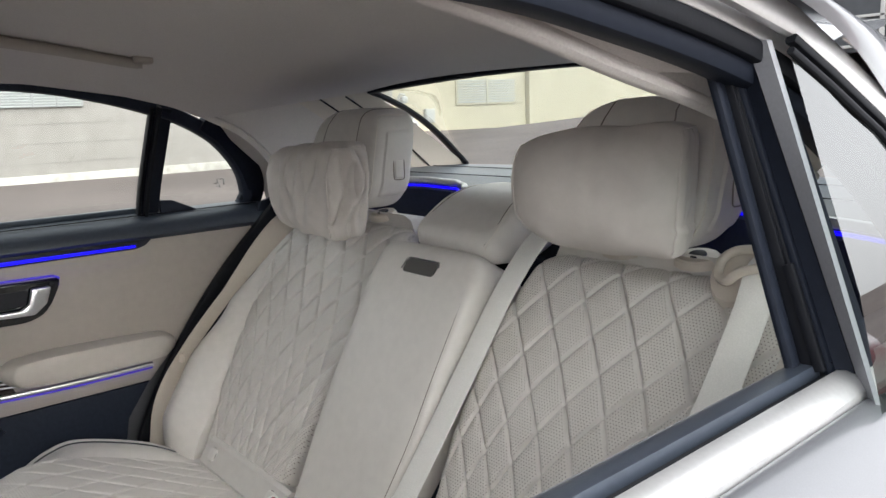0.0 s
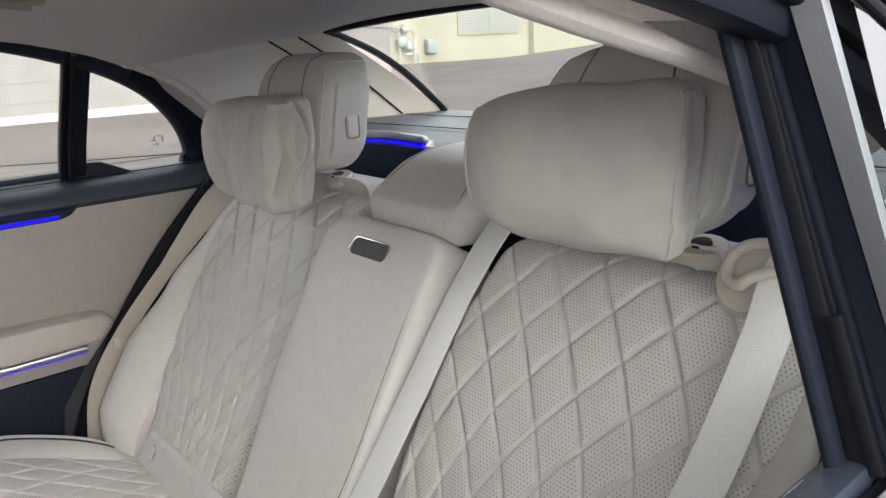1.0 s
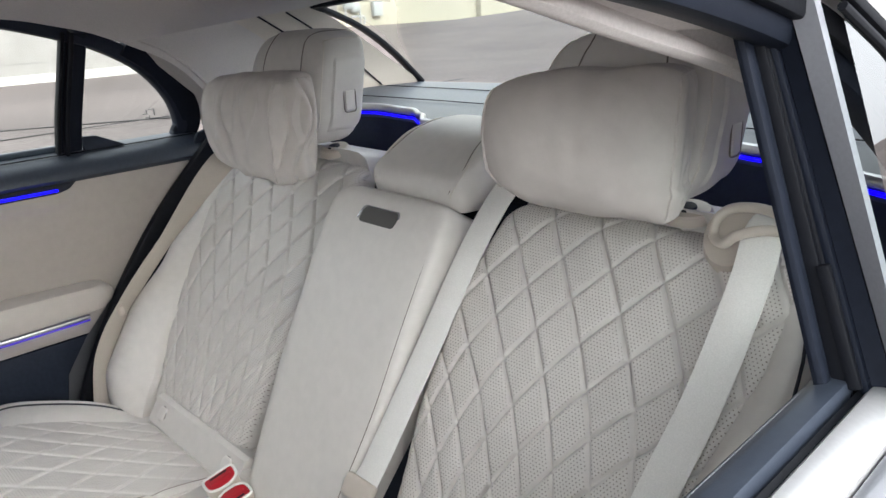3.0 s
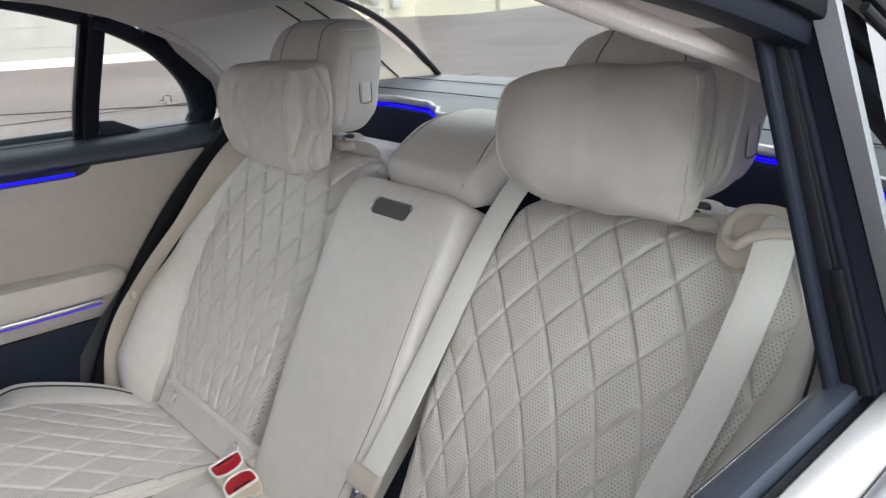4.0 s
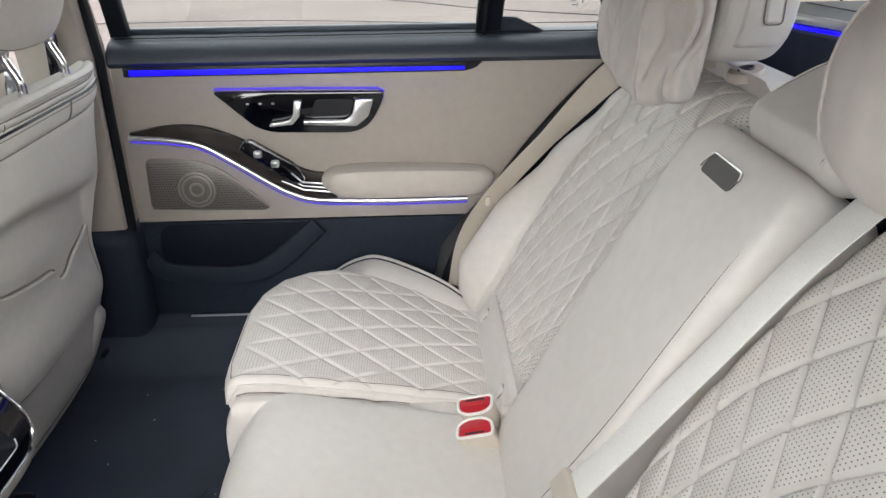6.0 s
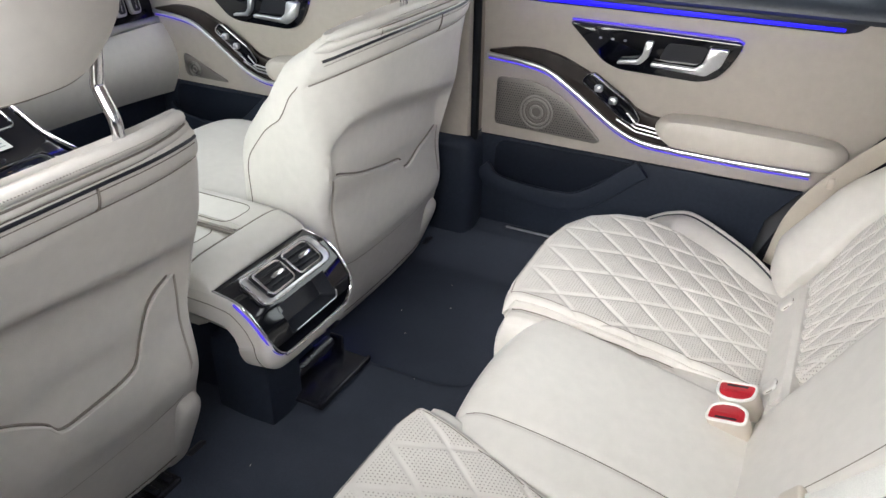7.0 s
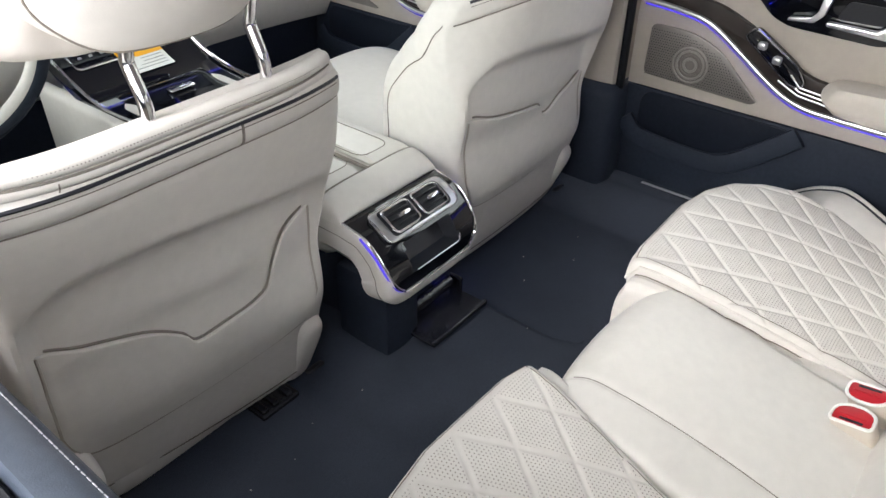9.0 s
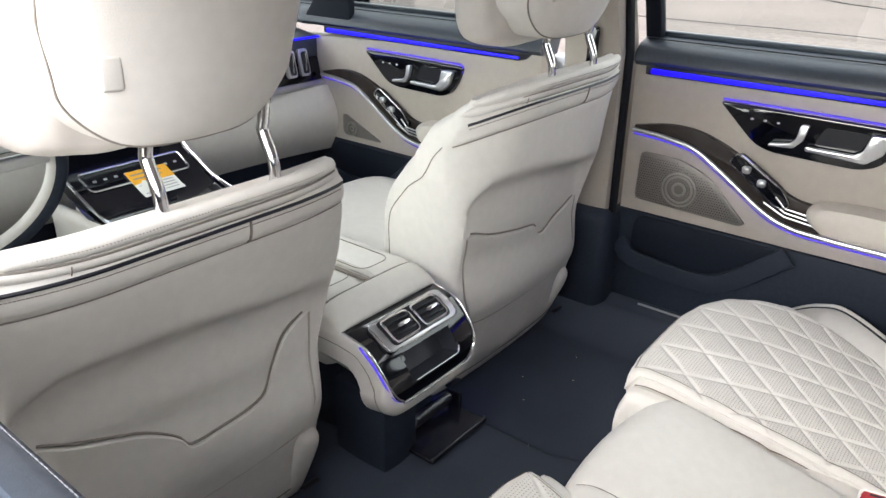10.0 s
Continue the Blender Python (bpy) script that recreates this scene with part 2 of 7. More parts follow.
def sweep(path, profile, up=(0, 0, 1), closed=False, scale=None, bm=None):
    """Sweeps a closed 2D profile (side, up) along a line."""
    bm = bm or bmesh.new()
    path = [Vector(p) for p in path]
    n = len(path)
    rings = []
    for i, p in enumerate(path):
        a = path[(i - 1) % n] if closed or i else path[0]
        b = path[(i + 1) % n] if closed or i < n - 1 else path[-1]
        t = (b - a).normalized()
        u = Vector(up(i / max(1, n - 1)) if callable(up) else up)
        side = t.cross(u).normalized()
        w = side.cross(t).normalized()
        k = scale(i / max(1, n - 1)) if scale else 1.0
        rings.append([bm.verts.new(p + side * (x * k) + w * (y * k)) for x, y in profile])
    m = len(profile)
    for i in range(n if closed else n - 1):
        r, q = rings[i], rings[(i + 1) % n]
        for j in range(m):
            bm.faces.new((r[j], r[(j + 1) % m], q[(j + 1) % m], q[j]))
    if not closed:
        bm.faces.new(rings[0][::-1])
        bm.faces.new(rings[-1])
    return bm


def disc(r, n=10, rx=None):
    return [((rx or r) * math.cos(2 * math.pi * k / n), r * math.sin(2 * math.pi * k / n)) for k in range(n)]


def flat(w, h, r=None):
    """A rounded flat strip profile, w wide and h thick."""
    r = r if r is not None else h * 0.4
    out = []
    for cx, cy, a0 in ((w / 2 - r, h / 2 - r, 0), (-w / 2 + r, h / 2 - r, 90), (-w / 2 + r, -h / 2 + r, 180), (w / 2 - r, -h / 2 + r, 270)):
        for k in range(3):
            a = radians(a0 + 45 * k)
            out.append((cx + r * math.cos(a), cy + r * math.sin(a)))
    return out


def tube(pts, r, n=10, smooth=6, closed=False, up=(0, 0, 1)):
    return sweep(smooth_path(pts, smooth, closed) if smooth else pts, disc(r, n), up, closed)


def plate(outline, origin, ax, ay, depth, bevel=0.003, seg=2):
    """A flat plate with the 2D outline along ax and ay, standing out by depth along their cross product."""
    ax, ay, origin = Vector(ax).normalized(), Vector(ay).normalized(), Vector(origin)
    nrm = ax.cross(ay).normalized()
    bm = bmesh.new()
    vs = [bm.verts.new(origin + ax * x + ay * y) for x, y in outline]
    f = bm.faces.new(vs)
    ext = bmesh.ops.extrude_face_region(bm, geom=[f])
    top = [v for v in ext["geom"] if isinstance(v, bmesh.types.BMVert)]
    for v in top:
        v.co += nrm * depth
    if bevel:
        tops = set(top)
        edges = [e for e in bm.edges if e.verts[0] in tops and e.verts[1] in tops]
        bmesh.ops.bevel(bm, geom=edges, offset=bevel, segments=seg, profile=0.5, affect="EDGES", clamp_overlap=True)
    return bm


def rounded(pts, r, n=4):
    """Rounds the corners of a 2D outline."""
    out = []
    k = len(pts)
    for i in range(k):
        p0, p1, p2 = Vector(pts[i - 1]), Vector(pts[i]), Vector(pts[(i + 1) % k])
        a, b = p0 - p1, p2 - p1
        rr = r[i] if isinstance(r, (list, tuple)) else r
        rr = min(rr, 0.45 * a.length, 0.45 * b.length)
        s, e = p1 + a.normalized() * rr, p1 + b.normalized() * rr
        for j in range(n + 1):
            t = j / n
            q = s * (1 - t) ** 2 + p1 * (2 * t * (1 - t)) + e * t * t
            out.append((q.x, q.y))
    return out


def lerp(table, x):
    """Straight lines through a small table of (x, y)."""
    for (x0, y0), (x1, y1) in zip(table, table[1:]):
        if x <= x1:
            t = min(1, max(0, (x - x0) / (x1 - x0)))
            return y0 + (y1 - y0) * t
    return table[-1][1]


def ease(table, x):
    """The same, but smoothly from point to point."""
    for (x0, y0), (x1, y1) in zip(table, table[1:]):
        if x <= x1:
            t = min(1, max(0, (x - x0) / (x1 - x0)))
            return y0 + (y1 - y0) * (t * t * (3 - 2 * t))
    return table[-1][1]


def curve(table, x):
    """A smooth line through a small table of (x, y)."""
    return lerp([(q.x, q.y) for q in smooth_path([(a, b, 0) for a, b in table], 6)], x)


def roll_edge(d, r):
    """How far a rounded edge of radius r has dropped at distance d from the rim."""
    if d >= r:
        return 0.0
    k = 1 - max(0.0, d) / r
    return r * (1 - math.sqrt(max(0.0, 1 - k * k)))


def quilt(p, q):
    """Height of the quilted diamonds, counted p across and q along: 0 in the seams and 1 on the crown."""
    d = 1.0
    for k in (p + q, p - q):
        d = min(d, abs(k - round(k)))
    t = min(1.0, d / 0.080)
    c = min(1.0, d / 0.5)
    return 0.62 * t * t * (3 - 2 * t) + 0.38 * c * (2 - c)


def soft_point(half, e, p, fn=None):
    """The point of a superbox that belongs to the cube's point p."""
    k = sum(abs(c) ** e for c in p) ** (-1 / e)
    q = Vector((p[0] * k * half[0], p[1] * k * half[1], p[2] * k * half[2]))
    return fn(q, Vector(p)) if fn else q

# ---- the ground and the buildings outside ----


def ground_height(x, y):
    rise = max(0.0, y - 14) * 0.075 * max(0.0, min(1.0, (x + 27) / 9))
    return rise + 0.02 * math.sin(x * 0.7) * math.sin(y * 0.5 + 1)


span = [-1500, -400, -120, -60, -45] + [-40 + 2.0 * i for i in range(41)] + [45, 60, 120, 400, 1500]
gbm = bmesh.new()
gv = [[gbm.verts.new((x, y, ground_height(x, y) if abs(x) < 60 and abs(y) < 60 else 0.0)) for y in span] for x in span]
for i in range(len(span) - 1):
    for j in range(len(span) - 1):
        gbm.faces.new((gv[i][j], gv[i + 1][j], gv[i + 1][j + 1], gv[i][j + 1]))
ground = tagged(part("ground", gbm, asphalt), "worn grey asphalt yard with patches", "ground", kind="structure")

WX = -16.0
white_building = thing("white_building", (-17, 0, 0), "low white painted block building with roll doors and a louvre", "building")
part("wall", rbox((WX - 1.0, -8, 2.6), (2.0, 40, 5.4), 0.05), white_wall, white_building)
part("wall_foot", rbox((WX + 0.01, -8, 0.06), (0.06, 40, 0.22), 0.02), rust_wall, white_building, "weathered wall foot")
for y0, y1 in ((-3.6, 0.35), (-9.5, -5.2), (1.1, 2.05)):
    h = 2.6 if y1 - y0 > 2 else 2.1
    door = part("roll_door", rbox((WX + 0.03, (y0 + y1) / 2, h / 2 + 0.02), (0.06, y1 - y0, h), 0.01), roll_door, white_building, "white roll-up door" if h > 2.3 else "white steel door")
    for k in range(1, 6 if h > 2.3 else 1):
        part("slat_joint", rbox((WX + 0.065, (y0 + y1) / 2, k * 0.43), (0.012, y1 - y0 - 0.04, 0.02), 0.004), rust_wall, door)
part("drain_pipe", tube([(WX + 0.12, 0.62, 0.02), (WX + 0.12, 0.60, 1.5), (WX + 0.12, 0.45, 4.5)], 0.06, 10, 4), grey_metal, white_building, "grey drain pipe")
for y0, y1, z0, z1 in ((2.3, 4.0, 1.52, 1.92),):
    lv = part("louvre", rbox((WX + 0.03, (y0 + y1) / 2, (z0 + z1) / 2), (0.08, y1 - y0, z1 - z0), 0.01), roll_door, white_building, "white louvred opening")
    for k in range(7):
        part("louvre_slat", rbox((WX + 0.085, (y0 + y1) / 2, z0 + 0.03 + 0.055 * k), (0.03, y1 - y0 - 0.1, 0.02), 0.004), grey_metal, lv)
    part("louvre_bar", rbox((WX + 0.10, 3.05, (z0 + z1) / 2), (0.02, 0.04, z1 - z0), 0.004), roll_door, lv)
    part("louvre_bar", rbox((WX + 0.10, 3.5, (z0 + z1) / 2), (0.02, 0.04, z1 - z0), 0.004), roll_door, lv)
for k in range(12):
    part("block_course", rbox((WX + 0.004, -8, 0.4 + 0.4 * k), (0.012, 40, 0.012), 0.003), course_line, white_building)

cream_building = thing("cream_building", (-31, 26, 0), "cream stucco building with louvre, window and gas meter", "building")
cdir = V(6.0, 28, 0).normalized()
cm = Matrix.Translation((-31.6, 26, 0)) @ pose(0, 0, 0, 0, 0, math.degrees(math.atan2(cdir.y, cdir.x)))
# local axes: x along the wall, -y towards the yard
part("wall", move(rbox((-14, 1.0, 4.5), (41, 2, 9.4), 0.05), cm), cream_wall, cream_building)
part("side_wall", move(rbox((19.5, 0.6, 4.5), (26, 2, 9.4), 0.05), cm @ pose(0, 0, 0, 0, 0, 0)), cream_wall, cream_building)
win = part("window", move(rbox((-3.45, -0.04, 2.12), (2.6, 0.12, 1.25), 0.02), cm), roll_door, cream_building, "white framed window")
for k in range(3):
    part("window_pane", move(rbox((-4.22 + 0.78 * k, -0.10, 2.12), (0.70, 0.02, 1.05), 0.01), cm), grey_metal, win)
lv = part("louvre", move(rbox((3.75, -0.04, 2.1), (4.0, 0.14, 1.5), 0.02), cm), cream_wall, cream_building, "painted wall louvre")
for k in range(9):
    part("louvre_slat", move(rbox((3.75, -0.12, 1.52 + 0.145 * k), (3.8, 0.08, 0.075), 0.01), cm), grey_metal, lv)
part("louvre_bar", move(rbox((3.75, -0.17, 2.1), (0.12, 0.04, 1.45), 0.01), cm), cream_wall, lv)
meter = thing("gas_meter", cm @ V(-1.3, -0.4, 0.1), "grey gas meter with pipes against the cream wall", "gas meter")
for dx, dz, r in ((-0.45, 1.15, 0.30), (-0.05, 0.95, 0.26), (-0.3, 1.75, 0.2)):
    part("meter_body", move(superbox((r, 0.2, r), 3, 6), cm @ Matrix.Translation((-1.3 + dx, -0.35, dz))), grey_metal, meter)
for pts in ([(-1.9, -0.35, 0.1), (-1.9, -0.35, 1.9), (-1.5, -0.3, 2.0)], [(-1.1, -0.35, 0.1), (-1.1, -0.35, 0.8)], [(-1.6, -0.35, 0.5), (-0.9, -0.35, 0.5), (-0.9, -0.35, 0.1)]):
    part("pipe", move(tube(pts, 0.06, 8, 3, False, (0.3, 1, 0.2)), cm), grey_metal, meter)
box = thing("utility_box", cm @ V(0.0, -0.3, 0.3), "grey utility box on the cream wall", "utility box")
part("case", move(rbox((-0.02, -0.2, 0.85), (0.55, 0.35, 0.75), 0.03), cm), grey_metal, box)
part("lid", move(rbox((-0.02, -0.39, 0.85), (0.48, 0.04, 0.66), 0.01), cm), grey_metal, box)

garage = thing("garage_building", (-9, 23, 0), "dark panelled garage front with pale framing", "building")
part("wall", rbox((-4, 24, 4.5), (13, 2, 9), 0.05), garage_dark, garage)
for k in range(6):
    part("frame_bar", rbox((-9.8 + 2.2 * k, 22.95, 3.5), (0.12, 0.1, 7), 0.01), roll_door, garage)
for k in range(6):
    part("frame_bar", rbox((-4, 22.95, 0.9 + 0.82 * k), (13, 0.1, 0.08), 0.01), roll_door, garage)

# one thin crack runs over the yard
part("crack", sweep([(-15.5 + 0.9 * i, -6 + 1.15 * i + 0.25 * math.sin(i * 1.7), ground_height(-15.5 + 0.9 * i, -6 + 1.15 * i) + 0.006) for i in range(16)], flat(0.05, 0.006), (0, 0, 1)), rubber, ground, "dark tar crack")
part("crack", sweep([(-9.5 + 0.1 * i, -9 + 0.9 * i, 0.026 + 0.02 * math.sin(i)) for i in range(20)], flat(0.03, 0.006), (0, 0, 1)), rubber, ground, "dark tar crack")

# ---- the car's shell ----
EDGE_Z = [(-2.2, 1.20), (-1.2, 1.29), (-0.6, 1.30), (-0.24, 1.288), (-0.06, 1.262), (0.05, 1.236), (0.12, 1.21), (0.54, 1.262)]
EDGE_X = [(-2.2, 0.55), (-0.6, 0.615), (0.0, 0.635), (0.12, 0.655), (0.34, 0.635), (0.54, 0.585)]
CROWN_Z = [(-2.2, 1.28), (-1.2, 1.375), (-0.3, 1.375), (0.1, 1.345), (0.54, 1.29)]


def headliner_point(s, t):
    y = -2.1 + 2.64 * t
    xe, ze, zc = lerp(EDGE_X, y), lerp(EDGE_Z, y), lerp(CROWN_Z, y)
    k = 2 * s - 1
    return V(k * xe, y + (0.05 * (1 - k * k) if t == 1 else 0), zc - (zc - ze) * abs(k) ** 3.2)


def drop_hole(bm, x1, y0, y1):
    """Cuts the glass roof's opening out of a roof sheet."""
    gone = []
    for f in bm.faces:
        c = f.calc_center_median()
        if abs(c.x) < x1 and y0 < c.y < y1:
            gone.append(f)
    bmesh.ops.delete(bm, geom=gone, context="FACES")
    return bm


ROOF_X, ROOF_Y0, ROOF_Y1 = 0.38, -1.35, -0.62
ceiling = tagged(part("ceiling", drop_hole(grid(headliner_point, 60, 120), ROOF_X, ROOF_Y0, ROOF_Y1), headliner_mat), "beige fabric headliner curving down to the rear window", "headliner", kind="structure")
tagged(part("roof", drop_hole(grid(lambda s, t: headliner_point(s, t) + V((2 * s - 1) * 0.045, 0, 0.045), 60, 120), ROOF_X, ROOF_Y0, ROOF_Y1), silver_paint), "silver painted car roof skin", "car roof", kind="structure")
roof_glass = thing("window_2", (0, -0.7, 1.4), "tinted glass roof panel of the car", "window", kind="structure")
ob = part("pane", grid(lambda s, t: V(-ROOF_X + 2 * ROOF_X * s, ROOF_Y0 + (ROOF_Y1 - ROOF_Y0) * t, 1.405 - 0.05 * (2 * s - 1) ** 4), 12, 8), roof_tint, roof_glass)
rim = rounded([(-ROOF_X, ROOF_Y0), (ROOF_X, ROOF_Y0), (ROOF_X, ROOF_Y1), (-ROOF_X, ROOF_Y1)], 0.06, 6)


def roof_z(x, y):
    k = x / lerp(EDGE_X, y)
    zc, ze = lerp(CROWN_Z, y), lerp(EDGE_Z, y)
    return zc - (zc - ze) * abs(k) ** 3.2


part("frame", sweep([(x, y, roof_z(x, y) + 0.008) for x, y in rim], flat(0.04, 0.026, 0.008), (0, 0, 1), True), headliner_mat, roof_glass, "beige padded opening frame")


def pillar(side):
    low = smooth_path([(0.655 * side, 0.12, 1.21), (0.678 * side, 0.225, 1.160), (0.703 * side, 0.305, 1.085), (0.725 * side, 0.345, 0.99)], 6)
    high = smooth_path([(0.585 * side, 0.54, 1.262), (0.625 * side, 0.68, 1.195), (0.665 * side, 0.82, 1.12), (0.70 * side, 0.96, 1.045)], 6)

    def f(s, t):
        a, b = low[round(t * 18)], high[round(t * 18)]
        return a.lerp(b, s) + V(side * 0.035 * math.sin(math.pi * s), 0, 0.02 * math.sin(math.pi * s) * (1 - t))

    return f


for s in (1, -1):
    pf = pillar(s)
    post = thing("pillar_" + ("left" if s > 0 else "right"), (s * 0.7, 0.5, 1.0), "beige fabric rear roof pillar with cream panel by the glass", "pillar", kind="structure")
    part("trim", grid(lambda u, t: pf(0.52 * u, t), 10, 18), headliner_mat, post)
    part("rear_panel", grid(lambda u, t: pf(0.52 + 0.48 * u, t), 10, 18), pillar_cloth, post, "smooth cream pillar panel")
    if s > 0:
        edge = smooth_path([(0.59, -0.75, 1.350), (0.61, -0.50, 1.330), (0.618, -0.35, 1.308), (0.62, -0.19, 1.277), (0.62, -0.05, 1.242), (0.625, 0.09, 1.207), (0.645, 0.17, 1.172), (0.67, 0.22, 1.125)], 5)
        part("edge_trim", sweep(edge, flat(0.017, 0.018, 0.007), (1, 0, 0.3)), headliner_mat, post, "padded beige edge over the window")
    for u in (0.66, 0.82):
        part("panel_joint", sweep([pf(u, i / 18) + V(-s * 0.001, 0, -0.001) for i in range(1, 18)], disc(0.0022, 6)), rubber, post)


def rear_glass_point(s, t):
    k = 2 * s - 1
    top = V(0.585 * k, 0.54 + 0.05 * (1 - k * k), 1.262 + 0.028 * (1 - k * k))
    low = V(0.70 * k, 0.96 + 0.10 * (1 - k * k), 1.045)
    return top.lerp(low, t) + V(0, 0, 0.03 * math.sin(math.pi * t))


rear_window = thing("window_1", (0, 0.8, 1.1), "tinted rear window of the car", "window", kind="structure")
gp = part("pane", grid(rear_glass_point, 16, 10), pane, rear_window)
gp.visible_shadow = False
part("gasket", sweep([rear_glass_point(0, t / 10) for t in range(11)], flat(0.022, 0.012), (0, 0, 1)), rubber, rear_window)
part("gasket", sweep([rear_glass_point(1, t / 10) for t in range(11)], flat(0.022, 0.012), (0, 0, 1)), rubber, rear_window)
part("gasket", sweep([rear_glass_point(t / 16, 0) for t in range(17)], flat(0.03, 0.012), (0, 0, 1)), rubber, rear_window)

# folded grab handle on the roof edge
handle = thing("grab_handle", (-0.6, -0.15, 1.33), "beige grab handle folded against the headliner", "grab handle")
bar = [(x, y, roof_z(x, y) - 0.010) for x, y in ((-0.36, -0.37), (-0.385, -0.34), (-0.425, -0.22), (-0.452, -0.10), (-0.450, -0.075))]
part("bar", tube(bar, 0.010, 10, 5), leather_door, handle)
for q in (bar[0], bar[-1]):
    part("hinge", rbox(V(*q) + V(0, 0, 0.006), (0.022, 0.04, 0.016), 0.006, 3), leather_door, handle)

# floor and tunnel
TUN = 0.345


def floor_height(x, y):
    """Carpet over the tunnel: a crisp shoulder on the passenger's side that flares to the rear, a soft one on the driver's."""
    if x > 0:
        return ease([(0, TUN), (0.09, TUN - 0.003), (0.20, 0.293), (0.66, 0.285), (0.70, 0.36), (0.74, 0.372)], x)
    a = -x - 10 * max(0.0, min(y, -0.45) + 0.57) ** 2
    return ease([(0, TUN), (0.128, TUN - 0.002), (0.142, TUN - 0.010), (0.160, 0.300), (0.20, 0.291), (0.60, 0.285), (0.70, 0.36), (0.74, 0.372)], a)


def floor_point(s, t):
    x, y = -0.74 + 1.48 * s, -1.9 + 1.95 * t
    return V(x, y, floor_height(x, y))


tagged(part("floor", grid(floor_point, 296, 60, thick=(0, 0, -0.05)), carpet), "dark blue-black carpet over the tunnel", "carpet", kind="structure")

lint = bmesh.new()
dice = random.Random(5)
for k in range(34):
    x, y = dice.uniform(-0.55, 0.6), dice.uniform(-0.80, -0.46)
    z = floor_height(x, y)
    bmesh.ops.create_cube(lint, size=1, matrix=Matrix.Translation((x, y, z + 0.0008)) @ pose(0, 0, 0, 0, 0, dice.uniform(0, 180)) @ Matrix.Diagonal((dice.uniform(0.001, 0.004), 0.0007, 0.0007, 1)))
tagged(part("lint", lint, thread), "tiny pale lint specks lying on the dark carpet", "lint", kind="stuff")

# rear shelf
SHELF_FRONT = [(0, 0.44), (0.13, 0.447), (0.20, 0.50), (0.26, 0.535), (0.38, 0.545), (0.48, 0.52), (0.60, 0.44), (0.72, 0.40)]


def shelf_line(x, z):
    return V(x, ease(SHELF_FRONT, abs(x)), z)


def shelf_point(s, t):
    x = -0.70 + 1.40 * s
    y0 = ease(SHELF_FRONT, abs(x))
    y1 = 0.96 + 0.10 * (1 - (x / 0.70) ** 2)
    return V(x, y0 + (y1 - y0) * t, 1.043 + 0.006 * math.sin(math.pi * t))


shelf = thing("rear_shelf", (0, 0.7, 1.0), "dark blue-grey leather parcel shelf with chrome and blue light line", "parcel shelf", kind="structure")
part("top", grid(shelf_point, 60, 16, thick=(0, 0, -0.02)), dark_leather, shelf)
part("front_panel", grid(lambda s, t: shelf_line(-0.70 + 1.4 * s, 1.03 - 0.25 * t) + V(0, 0.004 - 0.02 * t, 0), 60, 4), dark_trim, shelf)
edge_line = [shelf_line(-0.70 + 1.4 * i / 60, 1.046) for i in range(61)]
part("chrome_trim", sweep(edge_line, flat(0.012, 0.016)), satin_chrome, shelf)
part("light_strip", sweep([p + V(0, -0.004, -0.013) for p in edge_line], flat(0.004, 0.006)), blue_light, shelf)
for yy in (0.62, 0.80):
    part("seam", sweep([V(-0.66 + 1.32 * i / 20, yy + 0.04 * (1 - (2 * i / 20 - 1) ** 2), 1.0515) for i in range(21)], flat(0.004, 0.002)), rubber, shelf)

# ---- rear bench ----
SV, SN = V(0, 0.562, 0.827), V(0, -0.827, 0.562)


def seatback_point(side, u, v):
    """On the rake of the rear seatbacks: u outwards from the seat's middle, v up the slope."""
    return V(side * (0.385 + u), -0.020, 0.444) + SV * v


